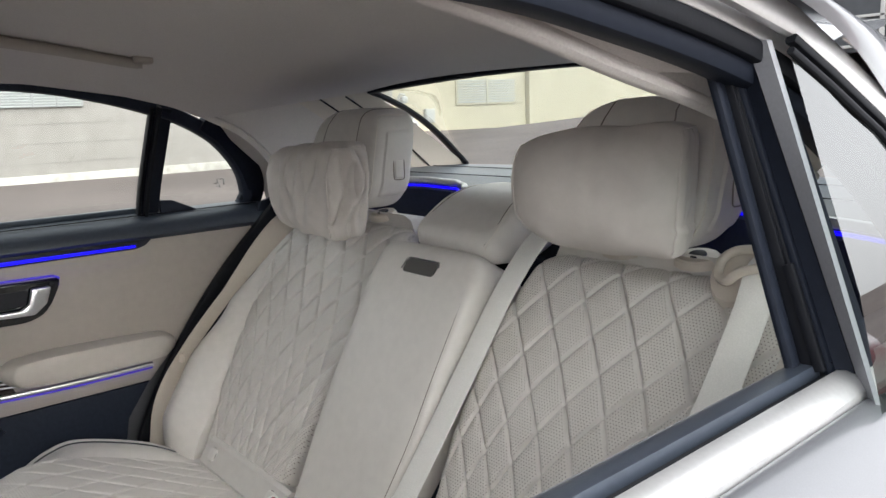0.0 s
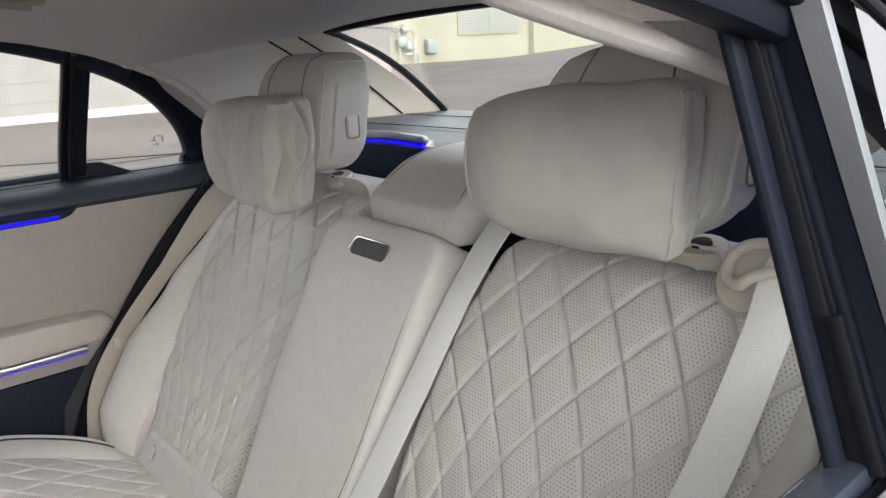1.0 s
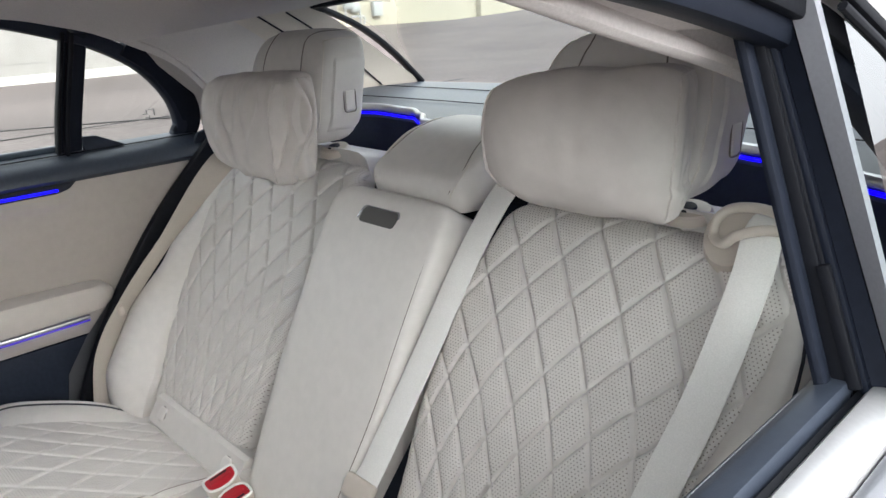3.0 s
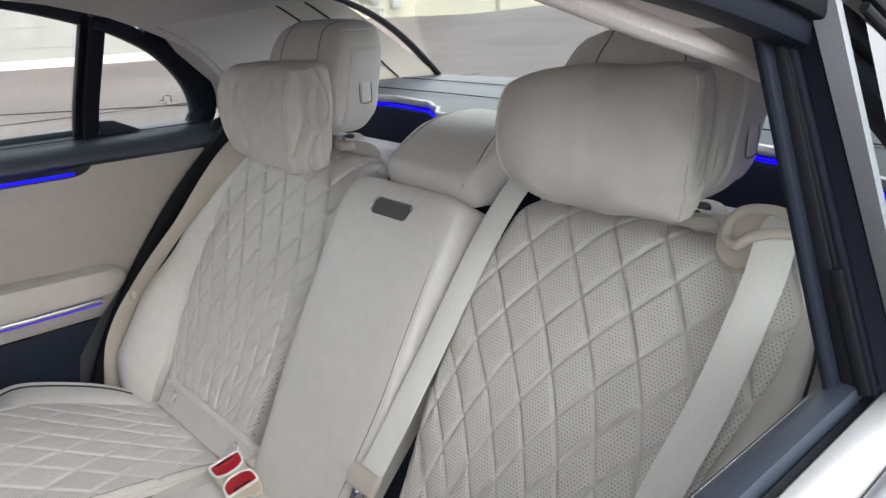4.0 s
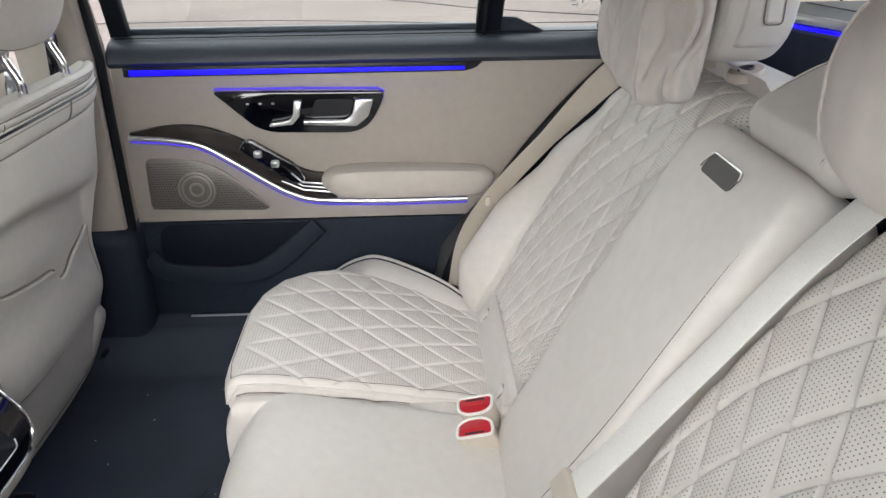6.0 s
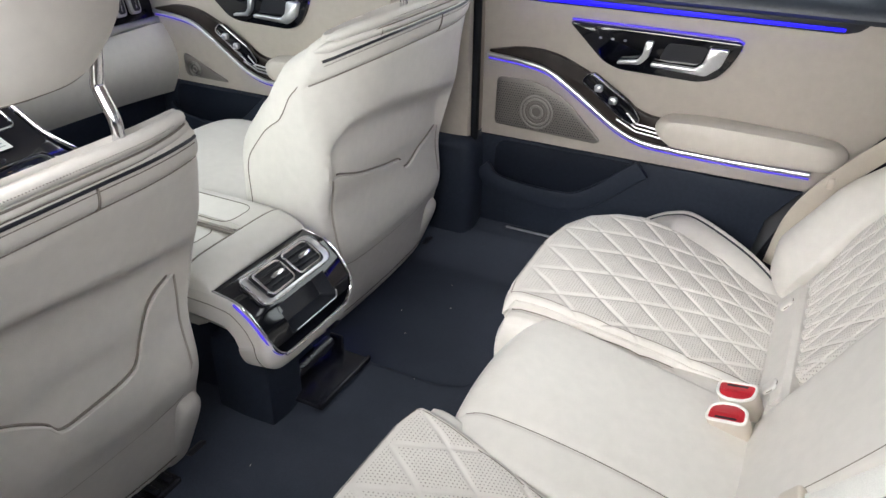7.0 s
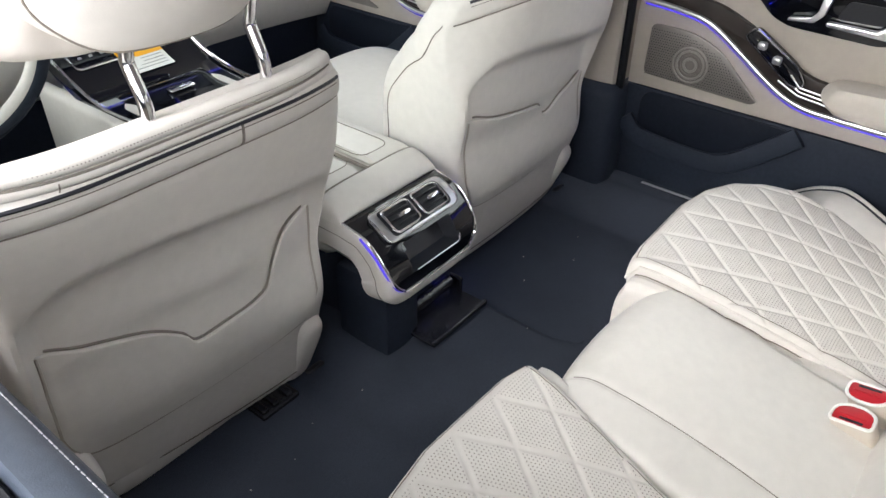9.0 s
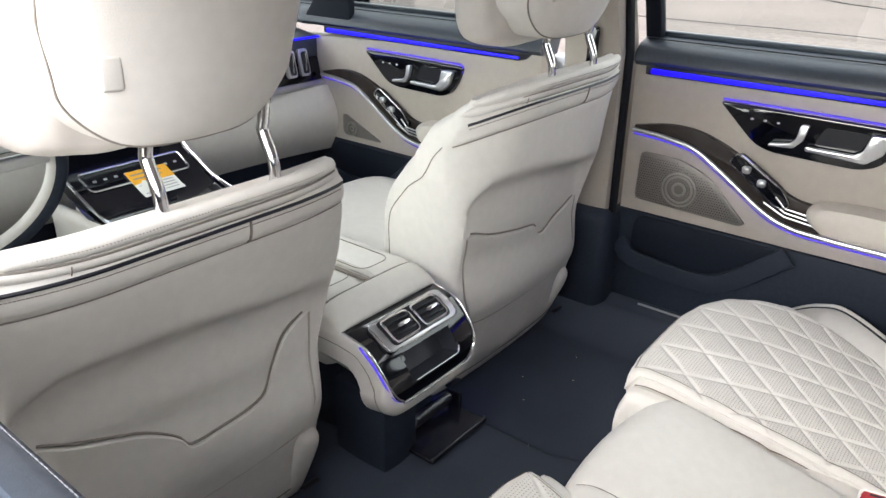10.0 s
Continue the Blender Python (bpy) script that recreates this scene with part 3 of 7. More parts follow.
def rear_seat(side, label):
    seat = thing("rear_seat", (side * 0.385, -0.1, 0.36), label, "car seat", "outer rear seats")
    L = 0.655
    inner = [(0, -0.18), (0.1, -0.19), (0.2, -0.203), (0.31, -0.217), (0.5, -0.222), (0.62, -0.205), (0.66, -0.175)]
    outer = [(0, 0.150), (0.1, 0.150), (0.2, 0.180), (0.35, 0.207), (0.5, 0.236), (0.58, 0.238), (0.63, 0.215), (0.66, 0.17)]

    spread = [(0.06, 0.034), (0.20, 0.046), (0.295, 0.055), (0.35, 0.061), (0.40, 0.068), (0.46, 0.073), (0.515, 0.0765), (0.57, 0.0785), (0.66, 0.082)]
    start = 0.566 if side > 0 else 0.507

    def flat_of(s, t):
        v = 0.058 + (L - 0.058) * t
        u0, u1 = lerp(inner, v), lerp(outer, v)
        return u0 + (u1 - u0) * s, v

    def uv_of(s, t):
        u, v = flat_of(s, t)
        return (u - 0.004) / lerp(spread, v), (v - start) / 0.1065

    def f(s, t):
        v = 0.058 + (L - 0.058) * t
        u0, u1 = lerp(inner, v), lerp(outer, v)
        u = u0 + (u1 - u0) * s
        h = 0.020 * math.sin(math.pi * min(1, v / L)) + (0.0100 if side < 0 else 0.0080) * quilt(*uv_of(s, t))
        h -= roll_edge(u - u0, 0.02) + roll_edge(u1 - u, 0.012) + roll_edge(L - v, 0.06)
        return seatback_point(side, u, v) + SN * h

    part("quilted_backrest", grid(f, 230, 260, thick=-SN * 0.12, uvs=uv_of, metres=flat_of), leather_quilted, seat, "diamond quilted perforated leather")
    part("top_shell", grid(lambda s, t: seatback_point(side, -0.20 + 0.40 * s, 0.655) + V(0, 0.01 + 0.10 * t, 0.010 - 0.02 * t - roll_edge(min(s, 1 - s) * 0.4, 0.05)), 20, 6, thick=(0, 0.02, -0.10)), leather, seat, "smooth leather seat top")
    # plain strip at the foot of the backrest, with two fixing tags
    part("lower_strip", grid(lambda s, t: seatback_point(side, -0.240 + 0.345 * s, 0.020 + 0.066 * t) + SN * (0.030 - roll_edge(min(t, 1 - t) * 0.074, 0.008)), 20, 8, thick=-SN * 0.04), leather, seat, "plain leather strip")
    for u in (-0.195, 0.060):
        m = Matrix.Translation(seatback_point(side, u, 0.055) + SN * 0.0325) @ SN.to_track_quat("Z", "Y").to_matrix().to_4x4()
        tag = part("anchor_tag", move(superbox((0.013, 0.014, 0.004), (3.5, 3.5, 2.5), 8), m), leather_light, seat, "small cream child seat anchor cover")
        part("tag_rim", move(sweep([(0.0135 * math.cos(a), 0.0145 * math.sin(a), 0.0) for a in [2 * math.pi * i / 20 for i in range(20)]], disc(0.0009, 5), (0, 0, 1), True), m), leather_seam, tag)
    # outboard bolster
    edge = [(0, 0.286), (0.1, 0.298), (0.25, 0.296), (0.4, 0.286), (0.52, 0.272), (0.60, 0.250)]
    proud = [(-0.01, 0.045), (0.08, 0.085), (0.2, 0.085), (0.35, 0.055), (0.5, 0.022), (0.60, 0.002)]

    def bolster(s, t):
        v = -0.005 + 0.605 * t
        u0, u1 = lerp(outer, v) - 0.006, lerp(edge, v)
        h = ease(proud, v) * math.sin(math.pi * min(1.0, 0.08 + 0.80 * s)) ** 0.8 - roll_edge((1 - s) * 0.1, 0.03) - roll_edge(t * 0.6, 0.03)
        return seatback_point(side, u0 + (u1 - u0) * s, v) + SN * (h + 0.004)

    part("side_bolster", grid(bolster, 22, 60, thick=-SN * 0.10 + V(side * 0.015, 0, 0)), leather, seat, "smooth leather bolster")
    part("bolster_piping", sweep([bolster(0.86, i / 30) + SN * 0.001 for i in range(1, 30)], disc(0.0022, 6), tuple(SN)), piping_black, seat, "black piping")
    # cushion
    front = [(0.10, -0.425), (0.13, -0.437), (0.2, -0.449), (0.36, -0.450), (0.43, -0.440), (0.50, -0.415), (0.55, -0.375), (0.60, -0.31)]

    def cush_xy(s, t):
        yy = -0.445 + 0.485 * t
        xi = lerp([(-0.45, 0.150), (-0.3, 0.176), (-0.15, 0.203), (0.05, 0.228)], yy)
        xo = lerp([(-0.45, 0.600), (-0.32, 0.598), (-0.19, 0.572), (0.04, 0.478)], yy)
        ax = xi + (xo - xi) * s
        y = lerp(front, ax)
        return ax, y + (0.04 - y) * t

    def quilt_uv(s, t):
        ax, y = cush_xy(s, t)
        axis = lerp([(-0.25, 0.284), (-0.137, 0.276), (0.05, 0.266)], y)
        w = lerp([(-0.45, 0.082), (-0.306, 0.080), (-0.246, 0.074), (-0.19, 0.069), (-0.137, 0.066), (-0.087, 0.059), (0.05, 0.046)], y)
        return (ax - axis) / w, lerp([(-0.482, -1), (-0.365, 0), (-0.246, 1), (-0.137, 2), (-0.036, 3), (0.06, 4)], y)

    def cush_uv(s, t):
        p, q = quilt_uv(s, t)
        if t < 0.05 or min(s, 1 - s) < 0.03:
            return -q, q
        return p, q

    def cush(s, t):
        ax, y = cush_xy(s, t)
        z = 0.462 + 0.27 * -y - 0.10 * max(0, -y - 0.3) ** 1.6
        z += 0.0045 * quilt(*quilt_uv(s, t)) * min(1, t * 7) + 0.006 * math.sin(math.pi * s)
        z -= roll_edge(t * 0.485, 0.034) + roll_edge(s * 0.45, 0.010) + roll_edge((1 - s) * 0.45, 0.02)
        return V(side * ax, y - 0.004 * math.sin(math.pi * min(1, t * 8)), z)

    part("quilted_cushion", grid(cush, 200, 190, thick=lambda s, t: (0, 0.010, -0.04), uvs=cush_uv, metres=cush_xy), leather_quilted, seat, "diamond quilted perforated leather")

    def band(s, t):
        q = cush(0, t)
        step = [(0, 0.0, 0.0), (0.2, 0.0015, 0.013), (0.3, 0.006, 0.0135), (0.45, 0.014, 0.0105), (0.65, 0.027, 0.0125), (0.85, 0.038, 0.023), (1.0, 0.043, 0.040)]
        return q + V(-side * lerp([(k, dx) for k, dx, dz in step], s), 0.004, -0.002 - lerp([(k, dz) for k, dx, dz in step], s))

    part("inner_band", grid(band, 20, 40, thick=(0, 0, -0.05)), leather, seat, "plain leather inner edge of the cushion")
    part("band_seam", sweep([band(0.24, i / 30) for i in range(31)], disc(0.0014, 6)), leather_seam, seat)
    part("edge_stitch", sweep([cush(0.022, 1 - i / 30) + V(0, 0, 0.0002) for i in range(30)] + [cush(0.022 + 0.95 * i / 40, 0.024) + V(0, 0, 0.0002) for i in range(41)], disc(0.0008, 5)), leather_seam, seat)
    part("cushion_piping", sweep([cush(0, 1 - i / 20) + V(0, 0, -0.002) for i in range(21)] + [cush(i / 20, 0) + V(0, -0.001, -0.002) for i in range(1, 20)], disc(0.0026, 6)), leather, seat)
    # plain lower part of the cushion

    def lower(q, p):
        ax = 0.36 + q.x
        y = lerp(front, min(0.6, max(0.10, ax)))
        k = (0.22 - q.y) / 0.44
        return V(side * ax, y * k + 0.03 * (1 - k) + 0.008 * k + 0.02 * k * (0.08 - q.z) / 0.16, 0.415 + q.z * 0.6 + 0.055 * k * (q.z + 0.08) / 0.16)

    part("cushion_base", superbox((0.245, 0.22, 0.08), 9, 16, lower), leather, seat, "smooth leather cushion front")
    # outboard cushion lobe with dark piping

    crest = smooth_path([(0.700, -0.385, 0.420), (0.712, -0.350, 0.458), (0.710, -0.315, 0.486), (0.700, -0.278, 0.508), (0.678, -0.23, 0.5245), (0.632, -0.154, 0.517), (0.587, -0.079, 0.496), (0.548, -0.013, 0.456), (0.53, 0.02, 0.43)], 6)

    def lobe(s, t):
        c = crest[round(t * (len(crest) - 1))]
        xi = lerp([(-0.45, 0.590), (-0.32, 0.585), (-0.19, 0.560), (0.04, 0.468)], c.y)
        foot = V(xi, c.y, min(c.z - 0.012, 0.435 + 0.27 * -c.y))
        if s < 0.6:
            k = s / 0.6
            q = foot.lerp(c, k) + V(-0.10, 0, 1).normalized() * 0.013 * math.sin(math.pi * min(1, 0.15 + 0.85 * k)) * min(1.0, t * 6)
        else:
            a = (s - 0.6) / 0.4
            q = c + V(0.024 * math.sin(min(1.0, a / 0.6) * math.pi / 2), 0, 0.005 * math.sin(min(1.0, a / 0.35) * math.pi) - 0.10 * max(0.0, a - 0.3) ** 1.3)
        return V(side * q.x, q.y, q.z)

    part("cushion_lobe", grid(lobe, 40, len(crest) - 1, thick=(0, 0.004, -0.05)), leather, seat, "smooth leather side lobe")
    part("piping", sweep([lobe(0.6, i / (len(crest) - 1)) + V(0, 0, 0.0006) for i in range(3, len(crest) - 6)], disc(0.0024, 6)), piping_black, seat, "black piping")
    # headrest with post and socket

    half, hc = V(0.128, 0.060, 0.108), V(side * 0.380, 0.362, 1.112)

    def head(q, p):
        w = ease([(-0.108, 0.80), (-0.04, 0.96), (0.02, 1.0), (0.108, 0.93)], q.z)
        y = q.y + 0.10 * q.z + 0.018 * max(0.0, q.z / 0.1) ** 2
        y -= 0.5 * q.x * q.x if q.y < 0 else 0
        return V(q.x * w, y, q.z - 0.010 * max(0.0, q.z / 0.108) * (q.x / 0.128) ** 2)

    hr = part("headrest", move(superbox(half, 5.0, 20, head), Matrix.Translation(hc)), leather, seat, "padded leather headrest")

    def on_head(x, y, z, out=0.0):
        p = soft_point(half, 5.0, (x, y, z), head)
        return p + p.normalized() * out + hc

    for sx in (-1, 1):
        rail = [on_head(sx, -0.78, -0.9 + 0.1 * i, 0.0006) for i in range(19)] + [on_head(sx * 0.93, -0.8 + 0.16 * i, 1, 0.0006) for i in range(11)]
        part("side_seam", sweep(rail, disc(0.0013, 6), (sx, 0, 0.2)), thread, hr)
        rail = [on_head(sx * 0.52, -1, -0.9 + 0.1 * i) for i in range(19)] + [on_head(sx * 0.52, -0.9 + 0.18 * i, 1) for i in range(11)]
        part("front_seam", sweep(rail, disc(0.0012, 6), (sx, 0, 0.2)), leather_seam, hr)

        def inset(s, t):
            yy, zz = -0.42 + 1.30 * s, -0.78 + 1.42 * t
            d = min(min(s, 1 - s) * 0.078, min(t, 1 - t) * 0.153)
            corner = max(0.0, abs(2 * s - 1) - 0.55) ** 2 + max(0.0, abs(2 * t - 1) - 0.72) ** 2
            q = on_head(sx, yy * (1 - 0.22 * corner), zz * (1 - 0.12 * corner))
            return q + V(sx * (0.0035 - roll_edge(d, 0.004)), 0, 0)

        part("side_inset", grid(inset, 16, 22, thick=(-sx * 0.012, 0, 0)), leather, hr, "inset leather side panel")
        bp = on_head(sx, 0.14, -0.20) + V(sx * 0.0038, 0, 0)
        part("release_button", rbox(bp, (0.006, 0.022, 0.038), 0.0028, 3), leather_light, hr)
        part("button_rim", sweep([bp + V(sx * 0.001, y, z) for y, z in rounded([(-0.014, -0.022), (0.014, -0.022), (0.014, 0.022), (-0.014, 0.022)], 0.008)], disc(0.0011, 6), (1, 0, 0), True), leather_seam, hr)
    for du in (-0.065, 0.065):
        part("post", tube([(side * 0.385 + du, 0.368, 0.955), (side * 0.385 + du, 0.368, 1.03)], 0.007, 10, 2), chrome, seat, "chrome headrest post")
        bm = bmesh.new()
        at = Matrix.Translation((side * 0.385 + du, 0.372, 0.986)) @ pose(0, 0, 0, 14)
        for rr, zz, hh in ((0.037, 0.0, 0.010), (0.034, 0.006, 0.004)):
            bmesh.ops.create_cone(bm, cap_ends=True, segments=28, radius1=rr, radius2=rr - 0.003, depth=hh, matrix=at @ Matrix.Translation((0, 0, zz)) @ Matrix.Diagonal((1.0, 0.8, 1, 1)))
        sock = part("post_socket", bm, plastic_beige, seat, "beige plastic socket")
        bm = bmesh.new()
        bmesh.ops.create_cone(bm, cap_ends=True, segments=20, radius1=0.013, radius2=0.012, depth=0.003, matrix=at @ Matrix.Translation((0, 0, 0.0095)))
        part("socket_hole", bm, satin_black, sock)
    return seat


rear_seat(-1, "cream quilted leather rear seat by the closed far door")
rear_seat(1, "cream quilted leather rear seat beside the open window")

# middle of the bench: plain cushion, folded armrest and the padded headrest block
middle_seat = thing("rear_seat", (0.01, -0.1, 0.36), "plain cream leather middle seat with its armrest folded up", "car seat")


def mid_point(s, t):
    x = -0.165 + 0.345 * s
    y0 = -0.415 + 0.015 * (2 * s - 1) ** 2
    y = y0 + (0.04 - y0) * t
    z = 0.474 + 0.205 * -y - 0.12 * max(0, -y - 0.28) ** 1.5 + 0.016 * math.sin(math.pi * s) ** 0.7
    z -= 0.0035 * math.exp(-((s - 0.81 + 0.05 * math.sin((t - 0.06) / 0.94 * 3)) / 0.016) ** 2)
    return V(x, y, z - roll_edge(t * 0.46, 0.07) - roll_edge(s * 0.345, 0.02) - roll_edge((1 - s) * 0.345, 0.02))


part("cushion", grid(mid_point, 110, 50, thick=(0, 0.01, -0.13)), leather_light, middle_seat)
part("rear_valance", move(superbox((0.215, 0.05, 0.05), (8, 3, 3), 10), Matrix.Translation((0.0, 0.030, 0.462))), leather, middle_seat, "leather tucked in behind the cushion")
part("cushion_seam", sweep([mid_point(0.81 - 0.05 * math.sin(i / 40 * 3), 0.06 + 0.94 * i / 40) + V(0, 0, -0.0002) for i in range(41)], disc(0.0011, 6)), leather_seam, middle_seat)
# black sheet added to darken the gap beside the armrest like shade
part("gap_shade", grid(lambda s, t: V(-0.24 + 0.48 * s, -0.020, 0.444) + SV * (0.10 + 0.54 * t) - SN * 0.035, 4, 6, thick=-SN * 0.02), frame_black, middle_seat, "black sheet standing in for shade in the gap behind the armrest")
AV = V(0, 0.523, 0.853)
AN = V(0, -0.853, 0.523)
ROT_A = Matrix((V(1, 0, 0), -AN, AV)).transposed().to_4x4()


def arm_shape(q, p):
    w = ease([(-0.28, 0.80), (0.0, 0.96), (0.28, 1.0)], q.z)
    return V(q.x * w, q.y * ease([(-0.28, 0.7), (0.28, 1.0)], q.z) + (0.0 if q.y < 0 else 0.02), q.z)


AC = V(-0.002, 0.0955, 0.7365) - AN * 0.06
bm = superbox((0.146, 0.062, 0.285), (8, 8, 10), 22, arm_shape)
move(bm, Matrix.Translation(AC) @ ROT_A)
armrest = part("armrest", bm, leather, middle_seat, "smooth folded armrest pad")


def on_arm(x, v, h):
    """A point x across and v up the armrest's face, h above it."""
    return V(x, 0.0955, 0.7365) + AV * v + AN * (h + 0.002)


slot_outline = rounded([(-0.046, -0.014), (0.040, -0.014), (0.046, 0.013), (-0.040, 0.013)], 0.009)
# flat plate, not hollow: the slot's inner shade is in its darkened grey
part("pull_slot", plate(slot_outline, on_arm(0, 0.236, -0.001), (1, 0, 0), AV, 0.0015, 0), shaded_slot_grey, armrest, "flat grey pull slot darkened like a shaded recess")
part("slot_trim", sweep([on_arm(x, 0.236 + y, 0.0016) for x, y in rounded([(-0.047, -0.008), (-0.040, 0.0135), (0.046, 0.0135), (0.049, 0.004)], [0, 0.010, 0.006, 0], 5)], disc(0.0016, 6), tuple(AN)), chrome, armrest, "thin chrome rim")


def arm_at(x, y, z):
    return AC + ROT_A.to_3x3() @ soft_point(V(0.146, 0.062, 0.285), 8, (x, y, z), arm_shape)


part("seam", sweep([arm_at(0.93, -0.97, -0.95 + 0.05 * i) for i in range(37)] + [arm_at(0.90 - 0.06 * i, -0.97, 0.93) for i in range(1, 31)], disc(0.0013, 6), tuple(AN)), leather_seam, armrest)
part("wheel_pivot", move(rbox((0, 0, 0), (0.008, 0.03, 0.05), 0.003), Matrix.Translation(arm_at(1, 0.1, -0.86)) @ ROT_A), leather_door, armrest, "padded pivot cover")

def block_shape(q, p):
    t = (q.y + 0.12) / 0.24
    return V(q.x * (1 - 0.06 * t), q.y, q.z * ease([(0, 0.55), (0.5, 1.0), (1, 0.75)], t) + 0.012 * t)


bm = superbox((0.118, 0.115, 0.058), (6, 4, 3.2), 14, block_shape)
move(bm, Matrix.Translation((0.017, 0.385, 0.993)) @ pose(0, 0, 0, 12, 0, 0))
block = part("middle_headrest", bm, leather, middle_seat, "padded leather block behind the armrest")
for kx in (0.74, -0.74):
    ring = []
    for i in range(33):
        a = math.pi * (0.02 + 1.16 * i / 32)
        q = soft_point(V(0.118, 0.115, 0.058), 4.4, (kx, -math.cos(a), math.sin(a)), block_shape)
        ring.append(Matrix.Translation((0.017, 0.385, 0.993)) @ pose(0, 0, 0, 12, 0, 0) @ (q * 1.018))
    part("seam", sweep(ring, disc(0.0013, 6), (1, 0, 0)), leather_seam, block, "stitched seam")
    part("seam", sweep([q + V(math.copysign(0.005, kx), 0, 0.0002) for q in ring], disc(0.0010, 5), (1, 0, 0)), thread, block, "stitched seam")


def pillow(side):
    far = side < 0
    label = "soft creased cream leather pillow hanging before the headrest" if far else "soft smooth cream leather pillow hanging before the headrest"
    zc = 1.060 if far else 1.099
    p = thing("headrest_pillow", (side * 0.39, 0.27, zc - 0.1), label, "pillow", "rear headrest pillows")
    half = V(0.142, 0.042, 0.090) if far else V(0.123, 0.023, 0.083)
    amp = 1.5 if far else 0.22

    def f(q, pp):
        x, z = q.x / half.x, q.z / half.z
        lo, hi = (1 - z) / 2, max(0.0, z)
        puff = (1 - min(1, abs(x)) ** 4) * (1 - abs(z) ** 4)
        y = q.y
        if q.y < 0:
            y -= (0.020 if far else 0.030) * puff + 0.010 * (1 - z * z)
            # folds that run down the face, gathered at the top and fading towards the foot
            for x0, lean, wide, deep in ((-0.62, 0.10, 0.10, 0.5), (-0.30, 0.16, 0.08, 1.0), (-0.02, 0.10, 0.09, 0.8), (0.30, 0.05, 0.07, 1.0), (0.62, -0.06, 0.08, 0.6)):
                c = x0 + lean * (1 - z) + 0.05 * math.sin(4 * z + 9 * x0)
                y += (0.0112 if far else 0.0) * deep * math.exp(-((x - c) / wide) ** 2) * ease([(-1, 0.15), (-0.4, 0.8), (0.5, 1.0), (1, 0.2)], z)
            y += amp * 0.010 * noise.noise(V(q.x * 14 + side * 7, q.z * 8, 3.1)) + 0.003 * noise.noise(V(q.x * 40, q.z * 26, side * 3.0))
        else:
            y += 0.016 * puff
        # the gusset buckles into deep folds
        edge = max(0.0, abs(x) - 0.86) / 0.14
        k = q.y / half.y
        s_curve = 0.35 * math.sin(3.4 * z + 0.6)
        gus = edge * amp * (-0.015 * math.exp(-((k - s_curve) / 0.30) ** 2) + 0.007 * math.exp(-((k - s_curve - 0.5) / 0.28) ** 2) + 0.012 * noise.noise(V(q.z * 16, q.y * 30, side * 2)))
        if not far:
            gus += edge * (0.004 * noise.noise(V(q.z * 22, q.y * 40, 5)) - 0.004 * math.exp(-((z + 0.55) / 0.07) ** 2))
        wl = 1 - (0.36 if far else 0.24) * lo ** (1.7 if far else 4.5) - (0.03 if far else 0.08) * hi ** 5
        wr = 1 - (0.02 if far else 0.06) * lo ** 2 - (0.06 if far else 0.03) * hi
        xx = (q.x + math.copysign(gus, x)) * (wl if x < 0 else wr)
        zz = q.z + 0.004 * x * hi - 0.016 * max(0.0, -x) ** 3 * hi + (0.020 if far else 0.024) * max(0.0, -x) ** 2.5 * max(0.0, -z) - (0.008 if far else 0.002) * max(0.0, x) * max(0.0, -z)
        zz += 0.004 * amp * noise.noise(V(q.x * 25, q.y * 20, 4)) + 0.0025 * noise.noise(V(q.x * 18, q.y * 14, 9))
        return V(xx, y - 0.25 * q.x * q.x + 0.10 * q.z, zz)

    at = Matrix.Translation((-0.362 if far else 0.390, 0.238 if far else 0.230, zc)) @ pose(0, 0, 0, 0, 0, -3 if far else 14)
    part("cover", move(superbox(half, 12.0, 64, f), at), pillow_cloth, p)
    for sx in (1, -1):
        line = [soft_point(half, 12, (sx, -0.97, 0.97 - 0.04 * i), f) for i in range(49)]
        part("gusset_seam", move(sweep([q + V(sx * 0.0004, -0.0006, 0) for q in line], disc(0.0020, 6), (sx, 0.3, 0)), at), pillow_cloth, p)
        line = [soft_point(half, 12, (sx, -0.95 + 0.1 * i, 0.97), f) for i in range(20)]
        part("top_seam", move(sweep(line, disc(0.0013, 6), (0, 0, 1)), at), pillow_cloth, p)
    return p


for s in (-1, 1):
    pillow(s)

# ---- doors ----
WAVE = [(-0.737, 0.797), (-0.66, 0.791), (-0.592, 0.777), (-0.525, 0.737), (-0.435, 0.677), (-0.376, 0.653), (-0.314, 0.647), (-0.19, 0.644), (-0.03, 0.645)]


